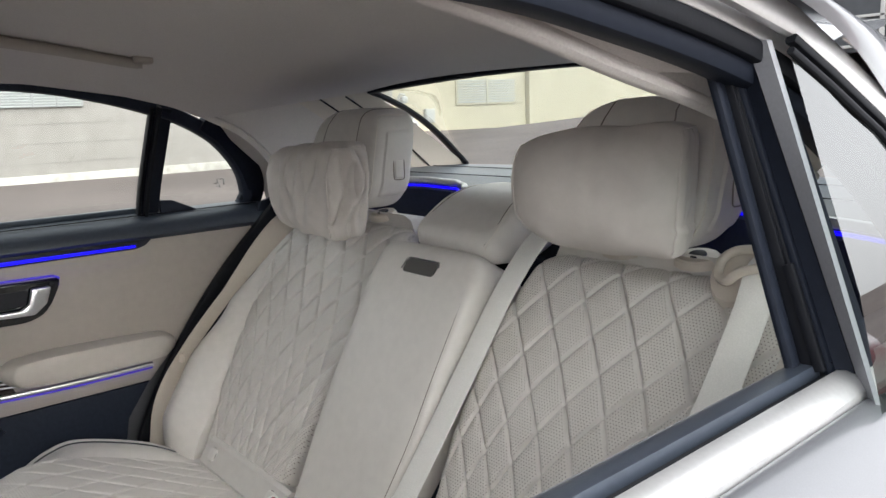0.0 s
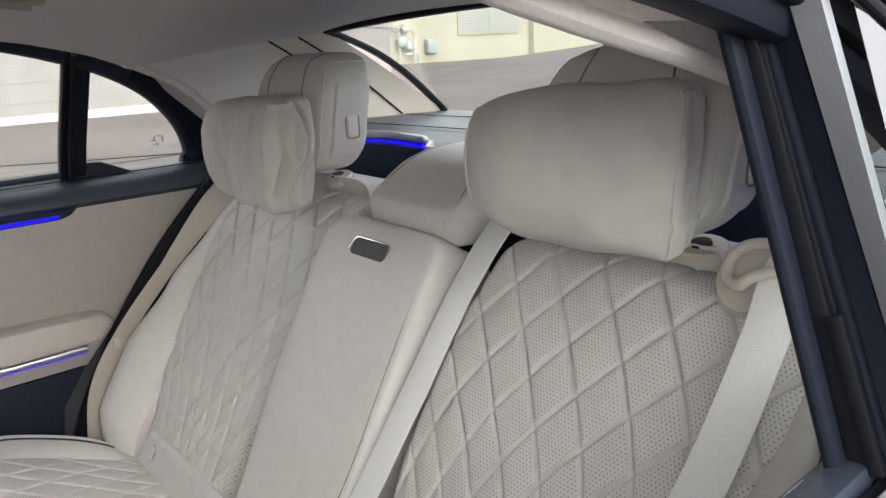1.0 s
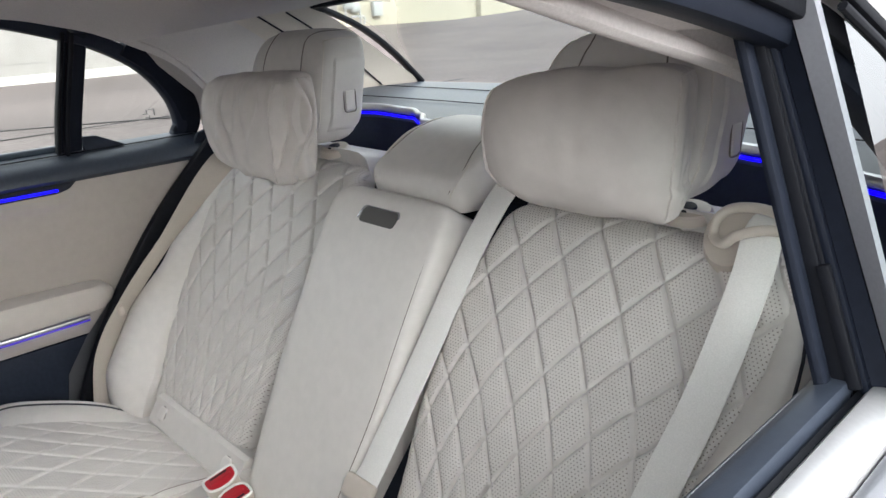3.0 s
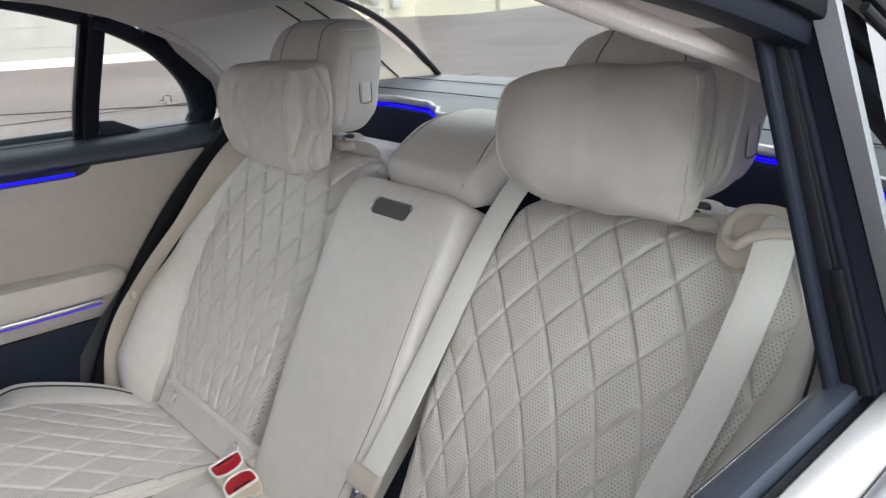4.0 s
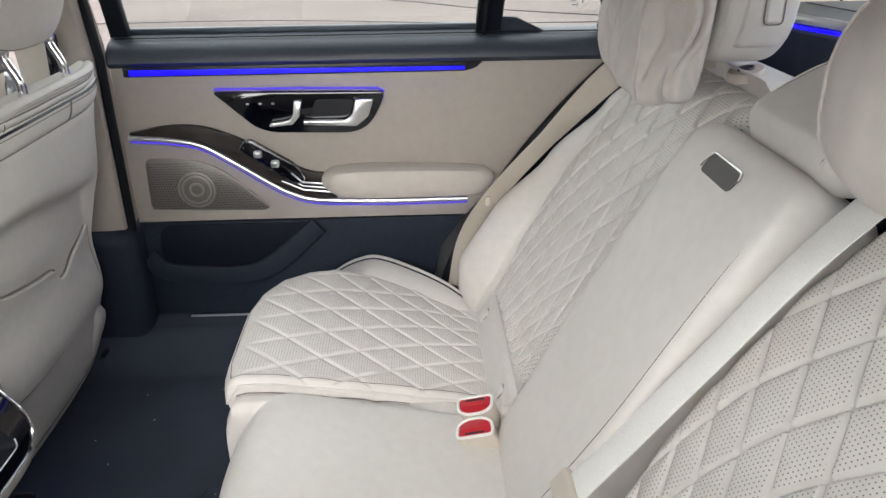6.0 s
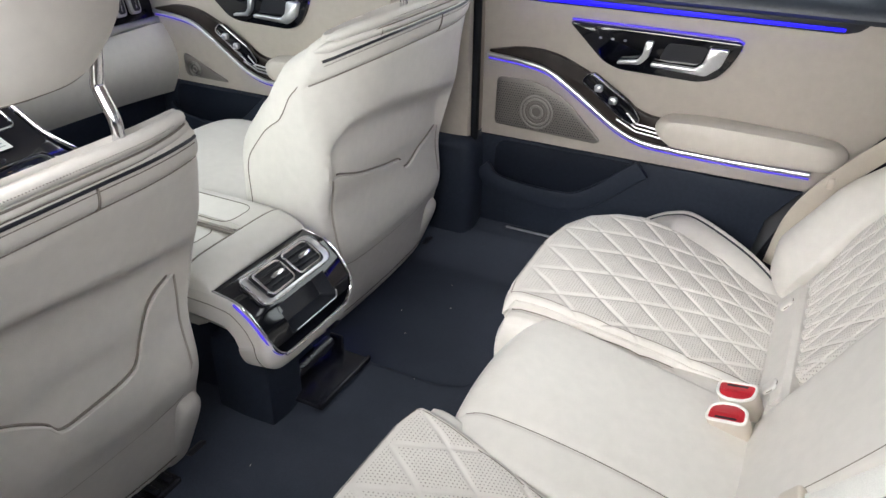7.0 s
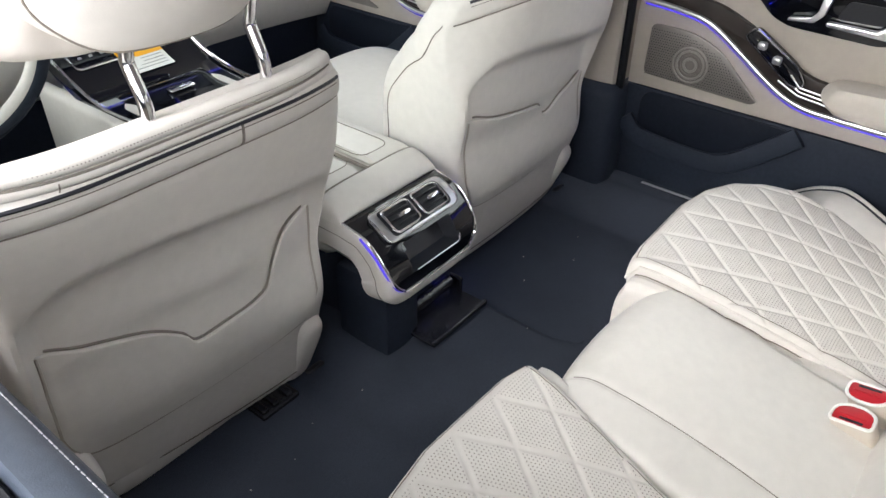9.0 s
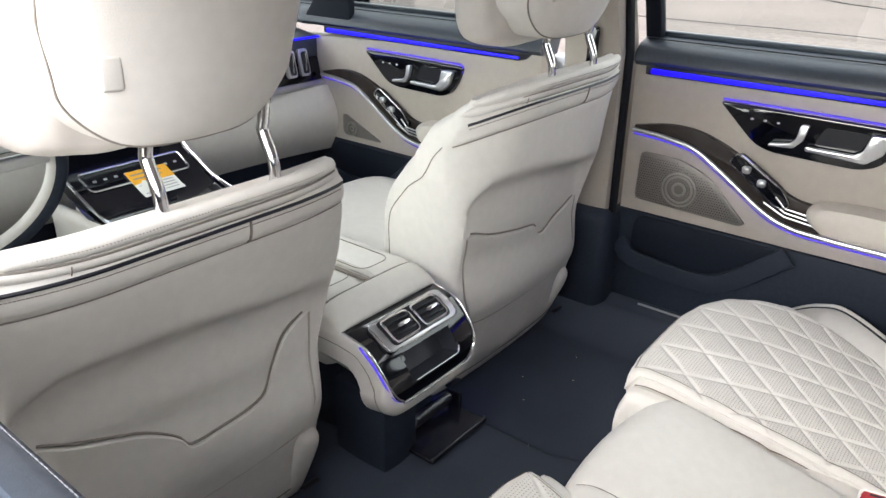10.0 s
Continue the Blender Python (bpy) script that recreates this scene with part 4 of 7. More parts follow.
def far_door(name, dy, dz, label, rear):
    """Inner side of a door on the car's right: trim, lights, handle and pocket."""
    d = thing(name, (-0.78, -0.35 + dy, 0.35), label, "car door", kind="structure")
    X = -0.74
    AX, AY = (0, 1, 0), (0, 0, 1)

    def at(x=0.0):
        return (X + x, dy, dz)

    y1 = 0.31 if rear else 0.06
    # outer shell and carrier
    part("shell", rbox((-0.84, dy + (-0.76 + y1) / 2, 0.62 + dz), (0.10, y1 + 0.76, 0.62), 0.03), silver_paint, d, "silver outer door skin")
    back = [(-0.757, 0.60), (-0.757, 0.942), (0.285, 0.942), (0.175, 0.822), (0.058, 0.70), (-0.032, 0.60)] if rear else [(-0.95, 0.60), (-0.95, 0.90), (0.03, 0.942), (0.03, 0.60)]
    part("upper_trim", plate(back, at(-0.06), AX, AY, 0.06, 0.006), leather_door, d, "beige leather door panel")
    lowp = [(-0.757, 0.36), (-0.757, 0.598), (-0.034, 0.598), (-0.09, 0.52), (-0.12, 0.36)] if rear else [(-0.95, 0.36), (-0.95, 0.598), (0.03, 0.598), (0.03, 0.36)]
    part("lower_trim", plate(lowp, at(-0.065), AX, AY, 0.062, 0.006), dark_trim, d, "dark blue lower door trim")
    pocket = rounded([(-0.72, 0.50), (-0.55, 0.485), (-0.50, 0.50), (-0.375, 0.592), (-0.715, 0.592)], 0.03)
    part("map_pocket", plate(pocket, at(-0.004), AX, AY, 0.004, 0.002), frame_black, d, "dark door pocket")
    part("pocket_lip", sweep([(X + 0.010, dy + p.x, p.y + dz) for p in smooth_path([(-0.745, 0.52, 0), (-0.70, 0.482, 0), (-0.545, 0.472, 0), (-0.47, 0.495, 0), (-0.36, 0.588, 0)], 5)], flat(0.012, 0.044, 0.005)), dark_trim, d)
    # belt line: padded dark top and sill
    ya, yb = (-0.757, 0.30) if rear else (-0.93, 0.03)
    belt_prof = [(0.0, 0.938), (0.010, 0.948), (0.008, 0.965), (-0.012, 0.983), (-0.045, 0.994), (-0.075, 0.996), (-0.085, 0.975), (-0.07, 0.935)]
    bm = bmesh.new()
    n = 16
    rings = []
    for i in range(n + 1):
        y = ya + (yb - ya) * i / n
        rings.append([bm.verts.new((X + x, dy + y, z + dz)) for x, z in belt_prof])
    for i in range(n):
        for j in range(len(belt_prof)):
            k = (j + 1) % len(belt_prof)
            bm.faces.new((rings[i][j], rings[i][k], rings[i + 1][k], rings[i + 1][j]))
    bm.faces.new(rings[0])
    bm.faces.new(rings[-1][::-1])
    part("belt_trim", bm, dark_leather, d, "dark grained leather door top")
    part("belt_seam", sweep([(X - 0.03, dy + ya + 0.01, 0.992 + dz), (X - 0.03, dy + yb - 0.01, 0.992 + dz)], disc(0.0015, 6)), rubber, d)
    part("sill_strip", rbox((X - 0.068, dy + (ya + (0.0 if rear else yb)) / 2, 1.0 + dz), (0.02, (0.0 if rear else yb) - ya, 0.014), 0.004), dark_leather, d)
    # blue light line under the belt, with its dark recess
    part("light_recess", plate(rounded([(-0.73, 0.920), (-0.73, 0.940), (0.004, 0.940), (-0.012, 0.926), (-0.035, 0.920)], 0.004), at(0.0), AX, AY, 0.004, 0.001), satin_black, d)
    part("light_strip", plate(rounded([(-0.717, 0.923), (-0.717, 0.934), (-0.035, 0.930), (-0.035, 0.924)], 0.002), at(0.004), AX, AY, 0.003, 0.001), blue_light, d, "glowing blue light line")
    # dark wood sweep, chrome wave and its blue line
    top = [(-0.737, 0.806), (-0.656, 0.820), (-0.586, 0.816), (-0.518, 0.792), (-0.462, 0.762), (-0.382, 0.718), (-0.335, 0.708)]
    wave = [(p.x, p.y) for p in smooth_path([(y, z, 0) for y, z in WAVE], 6)]
    low = [(y, z) for y, z in wave if y < -0.30]
    wood_out = [(p.x, p.y) for p in smooth_path([(y, z, 0) for y, z in top], 5)] + low[::-1]
    part("wood_sweep", plate(wood_out, at(0.0), AX, AY, 0.012, 0.003), wood, d, "dark brown wood sweep")
    part("chrome_wave", sweep([(X + 0.016, dy + y, z + dz) for y, z in wave], flat(0.012, 0.010)), satin_chrome, d, "bright curved metal strip")
    part("wave_light", sweep([(X + 0.012, dy + y, z - 0.0095 + dz) for y, z in wave], flat(0.004, 0.004)), blue_soft, d, "glowing blue line")
    for k in range(3):
        part("storage_rib", sweep([(X + 0.016 + 0.004 * k, dy + y, z + dz + 0.012 + 0.010 * k) for y, z in ((-0.43 + 0.012 * k, 0.683), (-0.385, 0.662), (-0.31, 0.654))], flat(0.004, 0.004)), satin_chrome, d)
    # handle console
    con = rounded([(-0.557, 0.888), (-0.20, 0.883), (-0.214, 0.845), (-0.240, 0.808), (-0.275, 0.796), (-0.44, 0.800), (-0.475, 0.812)], [0.012, 0.012, 0.02, 0.02, 0.02, 0.03, 0.03])
    console = part("handle_console", plate(con, at(0.0), AX, AY, 0.010, 0.004), gloss_black, d, "glossy black handle console")
    rim = [q for q in con]
    part("console_light", sweep([(X + 0.006, dy + y, z + 0.003 + dz) for y, z in ([(-0.55, 0.890), (-0.38, 0.889), (-0.215, 0.886), (-0.203, 0.880), (-0.206, 0.865)])], flat(0.006, 0.005)), blue_soft, console, "glowing blue edge")
    lever = rounded([(-0.388, 0.868), (-0.372, 0.868), (-0.380, 0.835), (-0.395, 0.819), (-0.443, 0.815), (-0.441, 0.822), (-0.402, 0.828), (-0.392, 0.84)], 0.004)
    part("seat_lever", plate(lever, at(0.012), AX, AY, 0.010, 0.002), satin_chrome, console, "metal seat adjuster")
    part("handle_recess", plate(rounded([(-0.345, 0.868), (-0.265, 0.868), (-0.275, 0.835), (-0.36, 0.832)], 0.01), at(0.010), AX, AY, 0.002, 0), satin_black, console)
    pull = rounded([(-0.262, 0.870), (-0.224, 0.870), (-0.236, 0.835), (-0.262, 0.814), (-0.372, 0.819), (-0.372, 0.828), (-0.285, 0.827), (-0.270, 0.838)], 0.005)
    part("door_handle", plate(pull, at(0.014), AX, AY, 0.012, 0.003), satin_chrome, console, "satin chrome door handle")
    for k in range(3):
        part("seat_key", rbox((X + 0.0105, dy - 0.485 + 0.026 * k, 0.862 + dz), (0.003, 0.006, 0.004), 0.001), satin_chrome, console)
    # window switches
    sw = rounded([(-0.513, 0.770), (-0.492, 0.792), (-0.40, 0.735), (-0.375, 0.700), (-0.40, 0.690)], 0.012)
    box = part("switch_box", plate(sw, at(0.010), AX, AY, 0.014, 0.004), gloss_black, d, "glossy black window switch panel")
    part("switch_rim", sweep([(X + 0.025, dy + y, z + dz) for y, z in sw], disc(0.0016, 6), (1, 0, 0), True), chrome, box)
    for yy, zz in ((-0.472, 0.760), (-0.438, 0.738)):
        part("window_switch", rbox((X + 0.029, dy + yy, zz + dz), (0.014, 0.018, 0.016), 0.005), satin_chrome, box)
    # armrest pad

    def pad(q, p):
        k = (q.y + 0.18) / 0.36
        return V(q.x * ease([(0, 1.0), (1, 0.75)], k), q.y, q.z * ease([(0, 0.86), (0.3, 1.0), (1, 0.9)], k) - 0.006 * k)

    bm = superbox((0.052, 0.186, 0.034), (2.6, 5, 2.5), 14, pad)
    move(bm, Matrix.Translation((X + 0.012, dy - 0.158, 0.696 + dz)))
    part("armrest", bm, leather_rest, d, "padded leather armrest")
    # loudspeaker
    gr = rounded([(-0.718, 0.747), (-0.622, 0.746), (-0.555, 0.720), (-0.462, 0.632), (-0.475, 0.624), (-0.722, 0.632)], [0.015, 0.05, 0.05, 0.012, 0.012, 0.015]) if rear else rounded([(-0.665, 0.690), (-0.500, 0.620), (-0.665, 0.620)], 0.02)
    g = part("speaker_grille", plate(gr, at(0.0), AX, AY, 0.004, 0.002), speaker_metal, d, "perforated bronze metal speaker grille")
    sy, sz, k = (-0.617, 0.676, 1.0) if rear else (-0.625, 0.644, 0.55)
    for rad, w, c in ((0.038, 0.004, ring_metal), (0.030, 0.005, ring_metal), (0.022, 0.003, speaker_metal), (0.014, 0.006, ring_metal)):
        rad *= k
        part("speaker_ring", sweep([(X + 0.006, dy + sy + rad * math.cos(2 * math.pi * i / 28), sz + dz + rad * math.sin(2 * math.pi * i / 28)) for i in range(28)], flat(w * k, 0.004), (1, 0, 0), True), c, g)
    if rear:
        bm = bmesh.new()
        for iy in range(44):
            for iz in range(20):
                y, z = -0.716 + 0.0058 * iy + 0.0029 * (iz % 2), 0.634 + 0.0056 * iz
                if z < lerp([(-0.72, 0.742), (-0.63, 0.740), (-0.56, 0.714), (-0.47, 0.634)], y) - 0.004 and (y + 0.617) ** 2 + (z - 0.676) ** 2 > 0.0018:
                    bmesh.ops.create_circle(bm, cap_ends=True, segments=6, radius=0.0013, matrix=Matrix.Translation((X + 0.0046, dy + y, z + dz)) @ pose(0, 0, 0, 0, 90, 0))
        part("grille_holes", bm, satin_black, g)
    # sill plate strip by the floor
    part("sill_plate", rbox((X + 0.02, dy - 0.5, 0.374), (0.006, 0.34, 0.004), 0.0015), satin_chrome, d)
    return d


rear_door = far_door("door_1", 0, 0, "closed rear door with beige leather, black console and blue light lines", True)
far_door("door_2", -1.03, -0.012, "closed front passenger door with beige leather and blue light lines", False)


def window_frame(side, owner):
    """Dark frame round the rear side window, with the upright before the quarter pane."""
    up = (side, 0, 0)

    def w(y, z):
        return V(side * (0.80 - 0.42 * max(0.0, z - 1.0)), y, z)

    top = [w(-0.75, 1.297), w(-0.5, 1.303), w(-0.24, 1.292), w(-0.10, 1.27), w(0.02, 1.238), w(0.10, 1.208), w(0.18, 1.160), w(0.245, 1.09), w(0.275, 1.02), w(0.262, 0.985)]
    part("frame_top", sweep(smooth_path(top, 5), flat(0.034, 0.03, 0.008), up), dark_trim, owner, "dark window frame")
    post = [w(0.020, 0.985), w(0.025, 1.06), w(0.034, 1.15), w(0.043, 1.24)]
    part("window_divider", sweep(smooth_path(post, 4), flat(0.050, 0.028, 0.008), up), frame_black, owner, "dark upright between the panes")
    corner = smooth_path([w(0.13, 1.205), w(0.20, 1.155), w(0.262, 1.08), w(0.280, 1.02), w(0.262, 0.985)], 5)
    part("corner_trim", sweep([q + V(-side * 0.004, 0.012, 0.004) for q in corner], flat(0.058, 0.024, 0.008), up), frame_black, owner, "broad black trim behind the quarter pane")
    for k, (dy, dz, a, b) in enumerate(((0, 0, 0.012, 0.002), (0.002, 0.006, 0.002, 0.010), (0.012, 0.010, 0.010, 0.002), (0.010, -0.008, 0.002, 0.008), (0.020, 0.002, 0.003, 0.014), (0.004, -0.008, 0.008, 0.002))):
        part("etched_mark", rbox(w(0.190 + dy, 1.050 + dz) + V(-side * 0.001, 0, 0), (0.001, a, b), 0.0004, 1), print_grey, owner)
    part("frame_front", sweep([w(-0.742, z) for z in (0.985, 1.06, 1.14, 1.22, 1.30)], flat(0.040, 0.028, 0.008), up), frame_black, owner, "black front upright of the window")
    for k, off in enumerate((-0.026, -0.012)):
        part("rubber_channel", sweep([p + V(-side * (0.012 + 0.012 * k), off, 0) for p in smooth_path(post, 4)], flat(0.008, 0.02, 0.003), up), rubber, owner)
    tri = [(0.045, 0.985), (0.045, 1.022), (0.075, 1.020), (0.15, 0.985)]
    part("corner_cover", plate(tri if side < 0 else [(-y, z) for y, z in tri], (side * 0.785, 0, 0), (0, 1 if side < 0 else -1, 0), (0, 0, 1), 0.01, 0.003), dark_trim, owner)
    q = [(0.03, 0.99), (0.05, 1.225), (0.17, 1.165), (0.24, 1.085), (0.262, 1.03), (0.25, 0.99)]
    bm = bmesh.new()
    bm.faces.new([bm.verts.new(w(y, z) + V(0, 0, 0)) for y, z in q])
    ob = part("quarter_pane", bm, pane, owner)
    ob.visible_shadow = False
    return w


wf = window_frame(-1, rear_door)
corner_out = smooth_path([wf(0.02, 1.262), wf(0.10, 1.238), wf(0.20, 1.188), wf(0.285, 1.105), wf(0.325, 1.02), wf(0.335, 0.975)], 6)
corner_in = smooth_path([(-0.636, 0.00, 1.250), (-0.648, 0.10, 1.222), (-0.672, 0.21, 1.172), (-0.700, 0.30, 1.092), (-0.718, 0.345, 1.01), (-0.724, 0.36, 0.965)], 6)
part("corner_lining", grid(lambda s, t: corner_out[round(t * 30)].lerp(corner_in[round(t * 30)], s) + V(0.012 * math.sin(math.pi * s), 0.02 * s, 0), 6, 30, thick=(-0.01, 0.015, 0)), headliner_mat, rear_door, "grey fabric lining beside the quarter pane")
slant = smooth_path([(-0.732, 0.345, 1.0), (-0.734, 0.30, 0.955), (-0.736, 0.168, 0.825), (-0.736, 0.056, 0.684), (-0.736, -0.030, 0.545), (-0.738, -0.075, 0.44), (-0.74, -0.09, 0.37)], 6)
part("edge_seal", sweep([q + V(0.010, 0.012, 0) for q in slant], flat(0.056, 0.024, 0.008), (1, 0, 0)), rubber, rear_door, "black rubber edge seal")
for sd in (-1, 1):
    quarter = thing("quarter_trim", (sd * 0.75, 0.4, 0.6), "dark trim between the rear seat and the door opening", "trim", kind="structure")
    inner = [(0.29, 0.995), (0.42, 1.035), (0.72, 1.035), (0.72, 0.36), (-0.07, 0.36), (-0.02, 0.53), (0.066, 0.67), (0.175, 0.81)]
    part("panel", plate(inner if sd < 0 else [(-y, z) for y, z in inner], (sd * 0.752, 0, 0), (0, -sd, 0), (0, 0, 1), 0.012, 0.003), dark_trim, quarter)
bm = bmesh.new()
bm.faces.new([bm.verts.new(wf(y, z)) for y, z in ((-0.75, 0.98), (0.02, 0.98), (0.04, 1.23), (-0.10, 1.275), (-0.3, 1.295), (-0.75, 1.30))])
ob = part("side_pane", bm, pane, rear_door)
ob.visible_shadow = False
# far middle pillar with its belt guide
mid_pillar = thing("pillar_middle", (-0.72, -0.83, 0.4), "beige trimmed middle roof pillar with belt guide", "pillar", kind="structure")
bm = superbox((0.05, 0.075, 0.50), (4, 4, 8), 10, lambda q, p: V(q.x - (0.05 if q.z < 0.1 else 0.05 - 0.35 * (q.z - 0.1)), q.y, q.z))
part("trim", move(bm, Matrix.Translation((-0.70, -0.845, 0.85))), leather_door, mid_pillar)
part("foot_trim", rbox((-0.74, -0.845, 0.46), (0.13, 0.19, 0.28), 0.03), dark_trim, mid_pillar, "dark lower pillar trim")
part("door_seal", sweep([(-0.722, -0.765, 0.36), (-0.722, -0.765, 0.70), (-0.722, -0.765, 0.965), (-0.690, -0.765, 1.10), (-0.640, -0.765, 1.28)], flat(0.016, 0.022, 0.006), (1, 0, 0)), rubber, mid_pillar, "black rubber door seal")
part("belt_guide", plate(rounded([(-0.012, -0.055), (0.012, -0.055), (0.016, 0.055), (-0.006, 0.055)], 0.008), (-0.667, -0.83, 0.965), (0, 1, 0), (0, 0, 1), 0.006, 0.002), gloss_black, mid_pillar)

# near door, closed, its pane lowered
near_door = thing("door_3", (0.8, -0.3, 0.35), "closed silver rear door with its pane lowered", "car door", kind="structure")
part("inner_trim", rbox((0.765, -0.23, 0.615), (0.03, 1.04, 0.58), 0.01), leather_door, near_door)
prof = [(0.740, 0.900), (0.729, 0.945), (0.728, 0.966), (0.733, 0.979), (0.744, 0.985), (0.758, 0.986), (0.761, 0.978), (0.761, 0.935)]


def run(profile, y0, y1, n=10):
    bm = bmesh.new()
    rings = [[bm.verts.new((x, y0 + (y1 - y0) * i / n, z)) for x, z in profile] for i in range(n + 1)]
    for i in range(n):
        for j in range(len(profile)):
            k = (j + 1) % len(profile)
            bm.faces.new((rings[i][j], rings[i][k], rings[i + 1][k], rings[i + 1][j]))
    bm.faces.new(rings[0])
    bm.faces.new(rings[-1][::-1])
    return bm


part("belt_trim", run(prof, -0.76, 0.30), dark_leather, near_door, "dark grained leather door top with pale stitching")
bm = bmesh.new()
for i in range(150):
    y = -0.75 + 0.0051 * i
    sweep([(0.7355, y, 0.9806), (0.7355, y + 0.0036, 0.9806)], disc(0.0004, 5), bm=bm)
part("belt_stitch", bm, grey_strip, near_door, "pale stitching")
part("outer_seal", run([(0.7615, 0.93), (0.7615, 0.974), (0.764, 0.979), (0.768, 0.977), (0.769, 0.93)], -0.76, 0.30), rubber, near_door)
part("outer_strip", run([(0.7695, 0.93), (0.7695, 0.979), (0.773, 0.984), (0.780, 0.985), (0.792, 0.981), (0.799, 0.974), (0.800, 0.93)], -0.76, 0.34), bright_metal, near_door, "bright belt strip")
part("outer_skin", run([(0.803, 0.40), (0.801, 0.969), (0.808, 0.970), (0.830, 0.958), (0.868, 0.905), (0.895, 0.80), (0.905, 0.62), (0.90, 0.40)], -0.78, 1.4), silver_paint, near_door, "silver painted door skin")


def near_edge(y, z, dx=0.0):
    return V(0.775 - 0.40 * max(0.0, z - 1.0) + dx, y, z)


ARC = [(-0.75, 1.297), (-0.5, 1.303), (-0.24, 1.292), (-0.10, 1.27), (0.02, 1.243), (0.10, 1.215), (0.18, 1.170), (0.25, 1.105), (0.30, 1.03), (0.325, 0.975)]
arc = smooth_path([near_edge(y, z) for y, z in ARC], 6)
part("frame_top", sweep([p + V(-0.008, 0, 0.004) for p in arc], flat(0.030, 0.034, 0.008), (1, 0, 0)), frame_black, near_door, "dark window frame")
part("frame_seal", sweep([p + V(0.012, 0, 0.016) for p in arc], flat(0.018, 0.014, 0.004), (1, 0, 0)), rubber, near_door, "black rubber seal")
part("bright_strip", sweep([p + V(0.014, 0.004, 0.032) for p in arc], flat(0.018, 0.010, 0.003), (1, 0, 0)), bright_metal, near_door, "bright strip along the roof line")
part("roof_gutter", sweep([p + V(0.008, 0.006, 0.048) for p in arc], flat(0.012, 0.016, 0.003), (1, 0, 0)), rubber, near_door)
# the upright seen from the front: inner lip, ribbed glass channel, broad face and grey outer edge, each as (x, y) at belt and at roof
UP = {"lip": ((0.747, 0.035), (0.649, 0.037)), "rib": ((0.758, 0.042), (0.655, 0.043)), "groove": ((0.766, 0.050), (0.659, 0.050)), "ridge": ((0.774, 0.053), (0.662, 0.057)),
      "edge": ((0.795, 0.057), (0.684, 0.051)), "outer": ((0.812, 0.039), (0.703, 0.049)), "rear": ((0.800, 0.110), (0.690, 0.100)), "back": ((0.752, 0.075), (0.645, 0.075))}


def up_at(key, k):
    (x0, y0), (x1, y1) = UP[key]
    return V(x0 + (x1 - x0) * k, y0 + (y1 - y0) * k, 0.965 + 0.295 * k)


def loft(keys, n=14):
    """A bar lofted along the upright through the named corners."""
    bm = bmesh.new()
    rings = [[bm.verts.new(up_at(key, i / n) + V(dx, dy, 0)) for key, dx, dy in keys] for i in range(n + 1)]
    m = len(keys)
    for i in range(n):
        for j in range(m):
            bm.faces.new((rings[i][j], rings[i][(j + 1) % m], rings[i + 1][(j + 1) % m], rings[i + 1][j]))
    bm.faces.new(rings[0][::-1])
    bm.faces.new(rings[-1])
    return bm


part("divider_core", loft([("groove", 0, 0.006), ("ridge", 0.002, 0.003), ("edge", -0.002, 0.003), ("edge", 0.0, 0.03), ("rear", -0.01, 0), ("back", 0, 0), ("lip", 0.004, 0.012)]), frame_black, near_door, "satin black upright between the panes")
part("channel_lip", sweep([up_at("lip", i / 14) + V(0.002, 0.002, 0) for i in range(15)], flat(0.016, 0.010, 0.0045), (1, 0, 0.3)), frame_black, near_door, "dark rounded inner lip")
part("channel_rib", sweep([up_at("rib", i / 14) + V(0.001, 0.004, 0) for i in range(15)], flat(0.004, 0.012, 0.0015), (1, 0, 0.3)), rubber, near_door)
part("channel_rib", sweep([up_at("groove", i / 14) + V(0.0, 0.002, 0) for i in range(15)], flat(0.005, 0.006, 0.002), (1, 0, 0.3)), rubber, near_door)
part("channel_ridge", sweep([up_at("ridge", i / 14) for i in range(15)], flat(0.009, 0.008, 0.003), (1, 0, 0.3)), frame_black, near_door, "dark rounded ridge of the glass channel")
part("face_cover", loft([("ridge", 0.005, -0.001), ("edge", -0.002, -0.001), ("edge", -0.002, 0.004), ("ridge", 0.005, 0.004)]), frame_black, near_door, "flat black upright cover")
part("pane_stop", sweep([up_at("groove", 0.06 + 0.30 * i / 6) + V(0.004, -0.006, 0) for i in range(7)], flat(0.006, 0.01, 0.002), (1, 0, 0)), rubber, near_door)
part("upright_trim", loft([("edge", 0, -0.003), ("outer", 0, -0.003), ("outer", 0.002, 0.002), ("outer", -0.004, 0.014), ("edge", 0, 0.012)]), grey_strip, near_door, "grey outer edge of the upright")
qp = [(0.020, 0.968), (0.025, 1.06), (0.035, 1.15), (0.05, 1.250), (0.10, 1.222), (0.17, 1.178), (0.23, 1.125), (0.28, 1.06), (0.31, 0.978)]
bm = bmesh.new()
bm.faces.new([bm.verts.new(near_edge(y, z, 0.046)) for y, z in qp])
ob = part("quarter_pane", bm, quarter_glass, near_door, "dark tinted quarter pane mirroring the sky")
ob.visible_shadow = False
part("pane_seal", sweep([near_edge(y, z, 0.047) for y, z in qp[3:]], flat(0.007, 0.007, 0.003), (1, 0, 0)), rubber, near_door)
part("rail_gap", sweep([near_edge(y + 0.006, z + 0.010, 0.048) for y, z in qp[3:]], flat(0.008, 0.010, 0.002), (1, 0, 0)), rubber, near_door)
